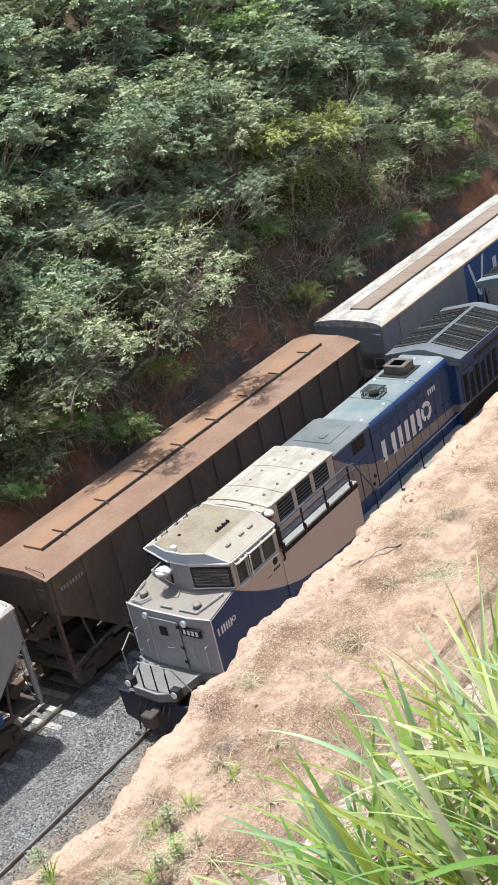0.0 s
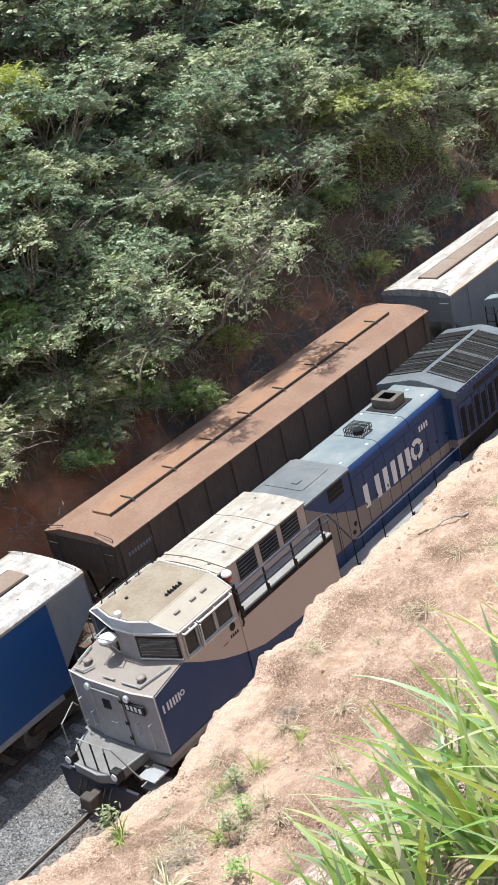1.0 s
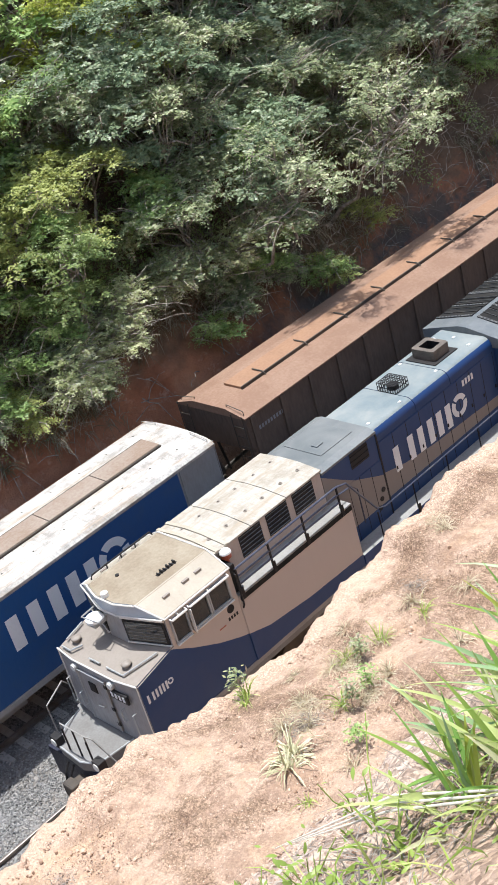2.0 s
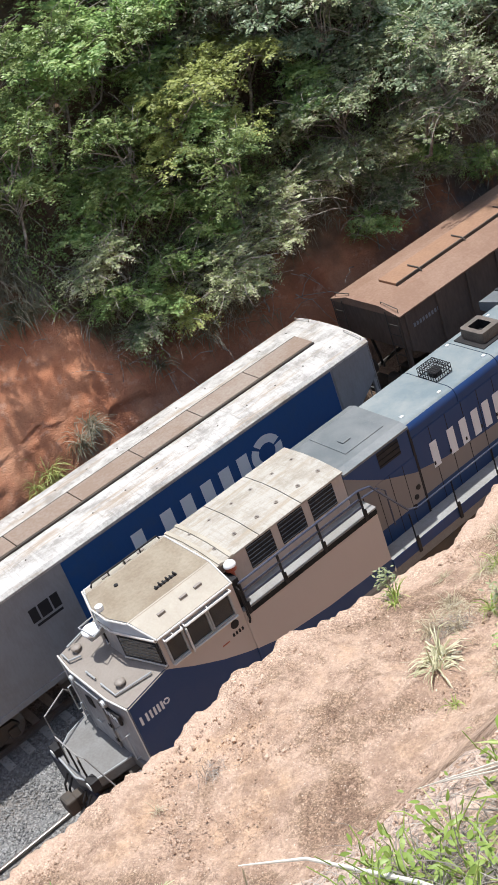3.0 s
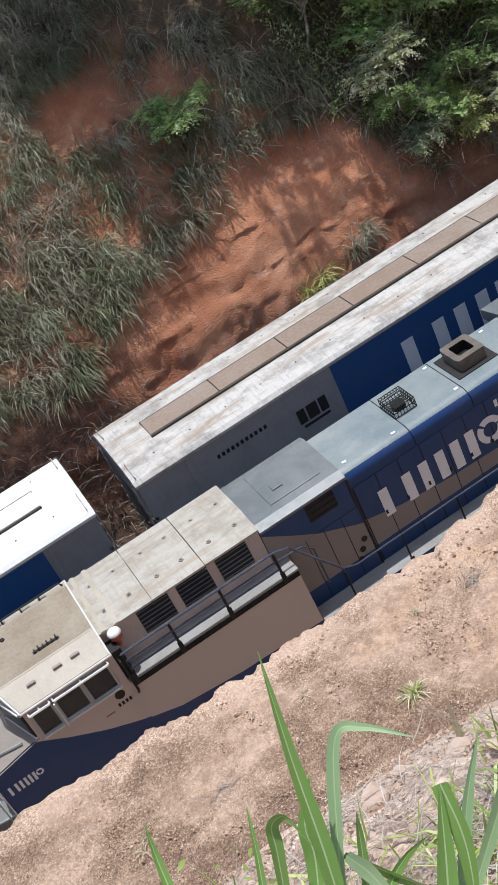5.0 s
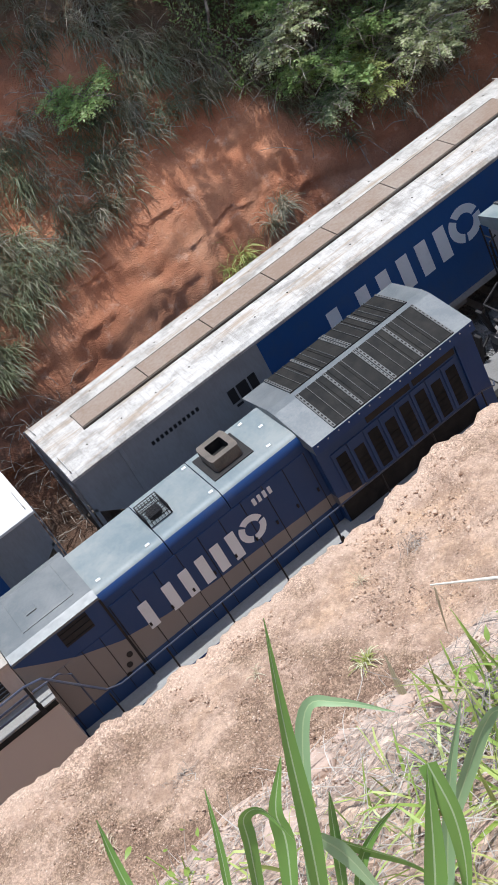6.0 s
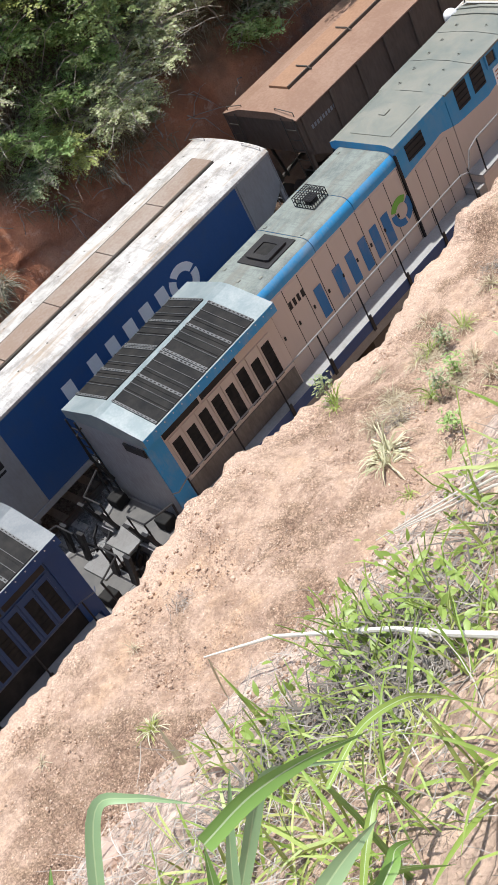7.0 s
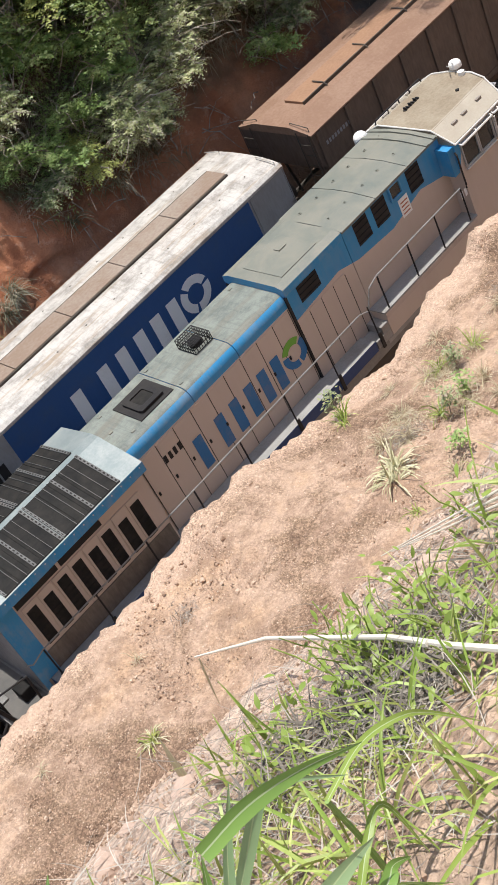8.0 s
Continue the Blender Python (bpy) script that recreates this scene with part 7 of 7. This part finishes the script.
# ---- ledge by the camera ----
def wide_blade(parent, base, direction, length, width, droop, material, fold=0.25, twist=0.0, segs=9, name="blade"):
    """A broad grass leaf with a folded midrib."""
    d = Vector(direction).normalized()
    side = d.cross(Vector((0, 0, 1))).normalized()
    side = Matrix.Rotation(twist, 3, d) @ side
    p = Vector(base)
    bm = bmesh.new()
    rows = []
    for i in range(segs + 1):
        t = i / segs
        w = width * (0.45 + 0.55 * min(1.0, t * 4)) * (1 - t ** 2.2) + 0.001
        nrm = side.cross(d)
        if nrm.z < 0:
            nrm = -nrm
        rows.append([bm.verts.new(p + side * w * 0.5 + nrm * fold * w * 0.5), bm.verts.new(p), bm.verts.new(p - side * w * 0.5 + nrm * fold * w * 0.5)])
        d = (d + Vector((0, 0, -1)) * droop * (0.3 + t * 1.6) / segs).normalized()
        p = p + d * (length / segs)
    for a, b in zip(rows, rows[1:]):
        for j in (0, 1):
            bm.faces.new((a[j], a[j + 1], b[j + 1], b[j]))
    return part(name, bm, material, parent, smooth=True)


def broad_leaf(parent, bend, width, material, roll=0.0, base=0.6):
    """A broad leaf along a smooth curve through a few points, folded at its midrib; it turns about its own foot."""
    pts = [Vector(p) - Vector(bend[0]) for p in bend]
    pts = [pts[0] * 2 - pts[1]] + pts + [pts[-1] * 2 - pts[-2]]
    line = []
    for i in range(1, len(pts) - 2):
        a, b, c, d = pts[i - 1: i + 3]
        for k in range(6):
            t = k / 6
            line.append(0.5 * (2 * b + (c - a) * t + (2 * a - 5 * b + 4 * c - d) * t * t + (3 * b - a - 3 * c + d) * t ** 3))
    line.append(pts[-2])
    bm = bmesh.new()
    rows = []
    n = len(line) - 1
    face = Vector((-0.15, -0.62, 0.77))
    side = None
    for i, p in enumerate(line):
        t = i / n
        d = (line[min(i + 1, n)] - line[max(i - 1, 0)]).normalized()
        q = Matrix.Rotation(roll + 0.5 * t, 3, d) @ d.cross(face).normalized()
        side = q if side is None or q.dot(side) > 0 else -q
        nrm = side.cross(d)
        w = width * 0.5 * (base + (1 - base) * min(1.0, t * 3)) * (1 - max(0.0, t - 0.25) ** 1.7 / 0.75 ** 1.7) + 0.0008
        rows.append([bm.verts.new(p + side * w + nrm * 0.3 * w), bm.verts.new(p + side * w * 0.09), bm.verts.new(p - side * w * 0.09), bm.verts.new(p - side * w + nrm * 0.3 * w)])
    for a, b in zip(rows, rows[1:]):
        for j in range(3):
            bm.faces.new((a[j], a[j + 1], b[j + 1], b[j]))
    ob = part("blade", bm, [material, MIDRIB], parent, smooth=True)
    for k, f in enumerate(ob.data.polygons):
        f.material_index = 1 if k % 3 == 1 else 0
    ob.location = bend[0]
    return ob


def clump(x, y, rng, n, length, width, label, lean=(0, 0, 1), spread=0.4, droop=0.8, mats=None):
    z = on_near(x, y)
    ob = thing("grass_clump", label, "grass", "tall grass on the ledge", at=(x, y, z))
    for k in range(n):
        d = (lean[0] + rng.normal(0, spread), lean[1] + rng.normal(0, spread), lean[2])
        b = (rng.normal(0, 0.05), rng.normal(0, 0.05), -0.03)
        wide_blade(ob, b, d, length * rng.uniform(0.6, 1.1), width * rng.uniform(0.6, 1.15), droop * rng.uniform(0.4, 1.5), (mats or [BLADE])[int(rng.integers(len(mats or [BLADE])))], 0.3, rng.uniform(-0.7, 0.7))
    return ob


SWAYING, WAVING, FLAPPING, FALLING, LEANING = [], [], [], [], []


def build_ledge():
    rng = np.random.default_rng(77)
    lush = "lush green broad-bladed grass clump on the ledge"
    # the big clump on the right of the brow
    for x, y, n, L in ((2.45, -19.5, 26, 0.8), (2.42, -19.85, 26, 0.8), (2.75, -19.5, 26, 0.85), (2.95, -19.8, 26, 0.9), (2.65, -19.95, 26, 0.9), (3.2, -19.6, 26, 0.95), (3.1, -19.25, 22, 0.8), (2.68, -19.2, 22, 0.7), (2.95, -20.1, 22, 1.0), (3.4, -19.9, 22, 1.0), (3.45, -19.35, 22, 0.9), (2.85, -19.0, 16, 0.6), (3.2, -18.95, 16, 0.65), (2.1, -19.1, 18, 0.5), (2.2, -19.35, 22, 0.62), (2.38, -18.95, 18, 0.5), (2.55, -19.05, 18, 0.55)):
        WAVING.append(clump(x, y, rng, int(n * 1.05), L * 0.92, 0.036, lush, (-0.22, 0.2, 1.0), 0.42, 0.62, [BLADE, BROAD, LUSH, LUSH, LUSH, PALEBROAD, PALESTRAW, BRIGHT]))
    # tall broad leaves that stand up before the bench
    tall = thing("grass_clump", "tall upright broad grass blades by the brow", "grass", "tall grass on the ledge")
    nodding = broad_leaf(tall, [(0.04, -19.82, 18.07), (0.11, -19.77, 18.22), (0.18, -19.71, 18.38), (0.26, -19.65, 18.55)], 0.037, BROAD, 0.3)
    FALLING.append(broad_leaf(tall, [(0.03, -19.78, 18.03), (0.14, -19.71, 18.21), (0.23, -19.67, 18.34), (0.28, -19.71, 18.35), (0.34, -19.78, 18.32)], 0.026, PALEBROAD, -0.3))
    broad_leaf(tall, [(-0.04, -19.80, 18.15), (0.02, -19.76, 18.28), (0.04, -19.75, 18.33), (0.07, -19.78, 18.35), (0.08, -19.84, 18.31)], 0.027, BROAD, 0.5)
    broad_leaf(tall, [(-0.00, -19.79, 18.09), (0.07, -19.75, 18.21), (0.09, -19.73, 18.27), (0.15, -19.71, 18.34)], 0.036, BROAD, -0.4)
    broad_leaf(tall, [(0.07, -19.81, 18.01), (0.15, -19.75, 18.16), (0.18, -19.74, 18.23)], 0.019, BROAD, 0.2)
    broad_leaf(tall, [(0.12, -19.72, 18.15), (0.17, -19.76, 18.08), (0.23, -19.81, 18.00), (0.26, -19.87, 17.91)], 0.028, BROAD, 0.8)
    broad_leaf(tall, [(0.12, -19.76, 18.18), (0.14, -19.78, 18.11), (0.15, -19.85, 17.99)], 0.031, PALEBROAD, -0.2)
    broad_leaf(tall, [(0.08, -19.82, 18.00), (0.15, -19.77, 18.06), (0.21, -19.75, 18.08), (0.27, -19.74, 18.08)], 0.022, BROAD, 0.3)
    broad_leaf(tall, [(0.17, -19.95, 18.03), (0.25, -19.91, 18.16), (0.32, -19.87, 18.28)], 0.039, BROAD, 0.0)
    broad_leaf(tall, [(0.26, -19.76, 17.89), (0.39, -19.75, 18.01), (0.48, -19.75, 18.10), (0.52, -19.78, 18.13), (0.60, -19.87, 18.11)], 0.030, PALEBROAD, 0.2)
    broad_leaf(tall, [(-0.08, -19.71, 18.09), (-0.02, -19.65, 18.20), (0.02, -19.60, 18.28)], 0.014, BROAD, 0.2)
    broad_leaf(tall, [(-0.19, -19.71, 18.23), (-0.17, -19.64, 18.32), (-0.15, -19.60, 18.39)], 0.019, BROAD, 0.4)
    broad_leaf(tall, [(0.35, -19.86, 17.91), (0.48, -19.85, 17.91), (0.59, -19.85, 17.90)], 0.042, PALEBROAD, 0.0)
    broad_leaf(tall, [(0.62, -19.66, 17.81), (0.76, -19.63, 17.80), (0.87, -19.63, 17.75), (0.94, -19.63, 17.67), (1.02, -19.67, 17.56)], 0.018, HERB, -0.5)
    broad_leaf(tall, [(0.43, -19.85, 17.81), (0.56, -19.84, 17.74), (0.67, -19.87, 17.61)], 0.024, BROAD, 0.5)
    broad_leaf(tall, [(0.44, -19.88, 17.78), (0.55, -19.87, 17.80), (0.59, -19.85, 17.79), (0.63, -19.85, 17.76)], 0.031, BROAD, -0.2)
    broad_leaf(tall, [(0.18, -19.95, 18.00), (0.33, -19.86, 18.17), (0.44, -19.81, 18.27)], 0.025, PALEBROAD, 0.2)
    broad_leaf(tall, [(0.47, -19.77, 17.60), (0.62, -19.70, 17.66), (0.72, -19.66, 17.65), (0.73, -19.72, 17.49)], 0.019, HERB, -0.4)
    SWAYING.append(nodding)
    LEANING.append(tall)
    # one leaf is creased; its outer half hangs down until the wind lifts it
    flap = broad_leaf(tall, [(0, 0, 0), (0.10, -0.016, 0.004), (0.20, -0.042, -0.016), (0.30, -0.073, -0.058)], 0.034, BROAD, 0.2, 0.9)
    flap.location = (0.322, -19.866, 18.276)
    FLAPPING.append(flap)
    for x, y, z in ((0.04, -19.82, 18.07), (0.03, -19.78, 18.03), (-0.04, -19.80, 18.15), (0.0, -19.79, 18.09), (0.07, -19.81, 18.01), (0.17, -19.95, 18.03), (0.26, -19.76, 17.89), (-0.08, -19.71, 18.09), (-0.19, -19.71, 18.23), (0.35, -19.86, 17.91), (0.62, -19.66, 17.81), (0.43, -19.85, 17.81), (0.47, -19.77, 17.60)):
        bm = bmesh.new()
        limb(bm, (x + 0.03, y - 0.02, on_near(x, y) - 0.05), (x, y, z), 0.009, 0.006, rng, 0.0, 3)
        part("culm", bm, BROAD, tall)
    # mixed grass and herbs
    for x, y, n, L in ((0.95, -18.75, 26, 0.38), (0.72, -19.05, 24, 0.42), (1.12, -19.05, 22, 0.36), (0.78, -18.6, 18, 0.34), (0.5, -19.15, 20, 0.4), (1.3, -18.9, 20, 0.34), (0.75, -19.5, 22, 0.5), (0.95, -19.75, 18, 0.55), (1.25, -19.45, 20, 0.42), (1.5, -19.2, 18, 0.36), (0.62, -19.35, 20, 0.45), (1.05, -19.3, 20, 0.4), (1.75, -19.1, 14, 0.35), (0.42, -18.8, 14, 0.32), (1.9, -18.85, 14, 0.34), (2.1, -19.2, 14, 0.4), (0.2, -18.6, 10, 0.28), (0.0, -18.9, 12, 0.3), (-0.3, -18.6, 12, 0.3)):
        clump(x, y, rng, int(n * 0.58), L * 0.72, 0.013, "green and yellowing short grass on the ledge", (0.0, 0.15, 1.0), 0.55, 1.1, [HERB, BLADE, YELLOW])
    # broad-leaved herbs
    spots = [(1.35, -18.85, 26, 0.26), (1.25, -18.75, 20, 0.18), (1.15, -18.95, 24, 0.22), (1.45, -19.1, 22, 0.22), (1.62, -18.75, 18, 0.22), (1.0, -18.7, 14, 0.12), (2.05, -18.6, 14, 0.22), (0.85, -18.85, 16, 0.18), (1.3, -19.3, 18, 0.18), (-0.45, -18.45, 16, 0.2), (-0.2, -18.35, 12, 0.18)]
    spots += [(1.35 + rng.normal(0, 0.3), -18.95 + rng.normal(0, 0.22), 12, rng.uniform(0.1, 0.2)) for _ in range(7)]
    for x, y, k, h in spots:
        hb = thing("herb", "light green broad-leaved herb on the ledge", "plant", "herbs on the ledge", at=(x, y, on_near(x, y)))
        bm = bmesh.new()
        for q in range(4):
            limb(bm, (0, 0, -0.02), (rng.normal(0, 0.09), rng.normal(0, 0.09), h * rng.uniform(0.7, 1.1)), 0.004, 0.002, rng, 0.0, 3)
        part("stem", bm, HERB, hb)
        k = int(k * 2.0)
        green = [HERB, FRESH, HERB, BRIGHT][len(bpy.data.objects) % 4]
        t = rng.uniform(0.15, 1.0, k)
        c = np.stack([rng.normal(0, 0.075, k), rng.normal(0, 0.075, k), t * h * 0.8], -1)
        d = unit(rng.normal(0, 1, (k, 3)) * np.array([1, 1, 0.4]))
        L = rng.uniform(0.022, 0.058, k)
        nn = np.tile([0, -0.4, 1.0], (k, 1)) + rng.normal(0, 0.35, (k, 3))
        for i in range(k):
            bm = bmesh.new()
            dd = Vector(d[i])
            sd = dd.cross(Vector(nn[i])).normalized()
            up = sd.cross(dd)
            rows = []
            for q, wq in ((0.0, 0.03), (0.2, 0.15), (0.42, 0.19), (0.7, 0.13), (0.9, 0.045), (1.0, 0.01)):
                p = Vector(c[i]) + dd * (L[i] * q) - up * (L[i] * 0.25 * q * q)
                rows.append([bm.verts.new(p + sd * wq * L[i] + up * 0.1 * wq * L[i]), bm.verts.new(p), bm.verts.new(p - sd * wq * L[i] + up * 0.1 * wq * L[i])])
            for r0, r1 in zip(rows, rows[1:]):
                for j in (0, 1):
                    bm.faces.new((r0[j], r0[j + 1], r1[j + 1], r1[j]))
            part("leaf", bm, green, hb, smooth=True)
    # short grass between the herbs, in three hues
    for mt, nn, tall_by, nm in ((HERB, 280, 0.9, "yellow-green short grass over dead straw"), (YELLOW, 130, 1.0, "pale green short grass over dead straw"), (BLADE, 130, 1.0, "mid-green short grass over dead straw")):
        cx, cy = 0.95 + rng.normal(0, 0.55, 60), -18.6 - rng.gamma(2.0, 0.38, 60)
        w = rng.integers(0, 60, nn)
        x, y = cx[w] + rng.normal(0, 0.07, nn), cy[w] + rng.normal(0, 0.07, nn) - 0.1 * np.clip(cx[w] - 0.5, 0, 2)
        b = np.stack([x, y, near_height(x, y) - 0.01], -1)
        v, f = blades(rng, b, rng.normal(0, 0.55, b.shape) * np.array([1, 1, 0.2]) + np.array([-0.1, 0.1, 1.0]), tall_by * rng.uniform(0.1, 0.34, nn), rng.uniform(0.004, 0.012, nn), rng.uniform(0.6, 2.0, nn))
        tagged(sheet("short_grass", v, f, mt), nm, "grass", kind="stuff")
    # rotting thatch among the herbs, dark so that it also paints the shadowed gaps
    n = 1500
    hx, hy = rng.normal(0, 0.24, 22) + 1.2, -18.8 - rng.gamma(1.5, 0.22, 22)
    w = rng.integers(0, 22, n)
    x, y = hx[w] + rng.normal(0, 0.08, n), hy[w] + rng.normal(0, 0.07, n)
    b = np.stack([x, y, near_height(x, y) + rng.gamma(1.2, 0.02, n)], -1)
    ln = rng.normal(0, 1, b.shape) * np.array([1, 0.8, 0.25])
    v, f = blades(rng, b, ln, rng.uniform(0.05, 0.22, n), rng.uniform(0.003, 0.009, n), rng.uniform(0.0, 0.6, n), 4, 0.5)
    tagged(sheet("shaded_rotting_thatch", v, f, SHADED_THATCH), "rotting grass thatch on the ledge, dark grey for shadowed gaps too", "thatch", kind="stuff")
    # straw litter
    n = 6500
    x = rng.uniform(-0.7, 3.3, n)
    y = -18.15 - 0.12 * np.clip(x - 0.5, 0, 3) - rng.gamma(1.6, 0.45, n)
    keep = (y > -20.4) & ~((y > -18.75) & (rng.uniform(size=n) < 0.65)) & ~((x > 1.5) & (rng.uniform(size=n) < 0.5))
    x, y = x[keep], y[keep]
    b = np.stack([x, y, near_height(x, y) + rng.gamma(1.2, 0.022, len(x))], -1)
    ln = rng.normal(0, 1, b.shape) * np.array([1, 0.8, 0.18]) + np.array([0, 0.1, -0.05])
    v, f = blades(rng, b, ln, rng.uniform(0.06, 0.3, len(x)), rng.uniform(0.0014, 0.0045, len(x)), rng.uniform(0.0, 0.5, len(x)), 4, 0.5)
    tagged(sheet("straw_litter", v, f, LITTER), "tangled pale dead straw on the ledge", "straw", kind="stuff")
    # a dry cane that sticks out over the brow
    cane = thing("dry_cane", "long pale dry cane lying out over the brow", "cane")
    bm = bmesh.new()
    tube(bm, [(1.27, -19.95, 17.65), (1.28, -19.59, 17.43), (1.29, -19.3, 17.25), (1.31, -19.0, 17.07), (1.28, -18.3, 16.65), (1.09, -18.12, 16.66)], [0.010, 0.011, 0.010, 0.009, 0.007, 0.003], 8)
    part("stalk", bm, m_cane, cane)
    for k in range(3):
        bm = bmesh.new()
        disc(bm, (1.305 - 0.012 * k, -18.85 - 0.35 * k, 16.98 + 0.21 * k), (0, 0.85, -0.53), 0.0125, 0.02, 8)
        part("node", bm, m_cane, cane)
    for k in range(2):
        wide_blade(cane, (1.09, -18.12 - 0.03 * k, 16.66 + 0.01 * k), (rng.normal(0, 0.15), 0.15, -1.0), 0.2 + 0.1 * k, 0.009, 0.3, STRAW, 0.2, 0.5, 5, "dry_leaf")
    cane2 = thing("dry_cane", "short bundle of pale dry canes near the brow", "cane")
    for k in range(3):
        bm = bmesh.new()
        tube(bm, [(2.0 + 0.05 * k, -19.3 - 0.04 * k, 17.2), (1.98 + 0.02 * k, -18.85, 16.92 + 0.02 * k), (1.9 - 0.05 * k, -18.35, 16.55 + 0.03 * k)], [0.005, 0.005, 0.002], 6)
        part("stalk", bm, m_cane, cane2)
    spike = thing("dry_leaf_spike", "pale folded dry leaf standing on the brow", "dry leaf", at=(0.74, -18.32, 16.61))
    for dx, L, w in ((0.0, 0.2, 0.024), (0.012, 0.15, 0.016)):
        wide_blade(spike, (dx, 0, -0.03), (0.029 - dx, 0.054, 0.152), L, w, 0.05, PALESTRAW if dx else STRAW, 0.5, 0.3)
    return cane


dry_cane = build_ledge()


# ---- what moves ----
RUN = [(0.0, 20.004), (0.5, 17.574), (1.0, 15.138), (1.5, 12.735), (1.7, 11.770), (2.8, 6.837), (3.0, 5.868), (3.5, 3.481), (4.0, 1.080), (4.2, 0.121), (5.3, -5.178), (5.5, -6.117), (6.0, -8.471), (6.5, -10.876), (7.0, -13.214), (7.5, -15.557), (8.0, -17.906)]


def motions():
    # wind: the tallest blade nods about its foot, a creased one is lifted, the cane and the clumps wave a little
    axis = Vector((0.1, 0.67, -0.73))
    for bl in FLAPPING:
        at = Matrix.Translation(bl.location)
        walk(bl, [(t, at @ Matrix.Rotation(radians(a), 4, Vector((0.367, 0.689, -0.624)))) for t, a in ((0, 100), (2.0, 104), (4.0, 100), (5.5, 104), (6.0, 100), (6.25, 90), (6.5, 72), (6.75, 36), (7.0, 0), (7.5, 3), (8.0, -2))])
    for bl in FALLING:
        at = Matrix.Translation(bl.location)
        walk(bl, [(t, at @ Matrix.Rotation(radians(a), 4, Vector((0.367, 0.689, -0.624)))) for t, a in ((0, 6), (2.0, 3), (4.0, 8), (5.5, -3), (6.0, 0), (6.5, 6), (7.0, 6), (7.35, -22), (7.7, -52), (8.0, -60))])
    # the tall blades lean out before the wind, and stand up again
    root = Matrix.Translation((0.1, -19.85, 17.55))
    for cl in LEANING:
        walk(cl, [(t, root @ Matrix.Rotation(radians(a), 4, Vector((math.cos(radians(z)), math.sin(radians(z)), 0))) @ root.inverted()) for t, a, z in ((0, 26, 170), (3.0, 28, 170), (4.0, 28, 170), (4.2, 27, 170), (4.75, 16, 180), (5.3, 6, 215), (5.5, 4, 200), (6.0, 0, 200), (8.0, 0, 200))])
    foot = Matrix.Translation((1.27, -19.95, 17.65))
    for cn in (dry_cane,):
        walk(cn, [(t, foot @ Matrix.Rotation(radians(a), 4, "X") @ foot.inverted()) for t, a in ((0, 0), (2.8, 1.0), (3.5, 0.3), (4.2, 0.8), (5.5, 1.0), (6.5, 1.8), (7.0, 0.1), (7.5, 1.0), (8.0, 1.8))])
    for bl in SWAYING:
        at = Matrix.Translation(bl.location)
        walk(bl, [(t, at @ Matrix.Rotation(radians(a), 4, axis)) for t, a in ((0, -8), (2.0, -5), (4.0, -2), (5.3, -10), (5.5, -11), (6.0, 0), (6.5, 12), (6.75, -22), (7.0, -75), (7.5, -84), (8.0, -80))])
    for k, cl in enumerate(WAVING):
        at = Matrix.Translation(cl.location)
        walk(cl, [(0.25 * i, at @ Matrix.Rotation(radians(2.2 * math.sin(0.25 * i * 3.1 + 0.7 * k) - 13.0 * float(np.interp(0.25 * i, (0.75, 1.5, 1.75, 2.75), (0, 0.9, 1, 0)))), 4, axis)) for i in range(33)])
    walk(engine_one, [(t, pose(x, 0, 0)) for t, x in RUN])
    walk(engine_two, [(t, pose(x + REAR, 0, 0, 0, 0, 180)) for t, x in RUN])
    ts, xs = zip(*RUN)
    for wheels, turn in ((spin_one, -1), (spin_two, 1)):
        for w in wheels:
            c = w.location.copy()
            rows = []
            for k in range(65):
                t = k * 0.125
                a = turn * math.degrees((xs[0] - float(np.interp(t, ts, xs))) / 0.53)
                rows.append((t, pose(c.x, c.y, c.z, 0, a, 0)))
            walk(w, rows)


motions()
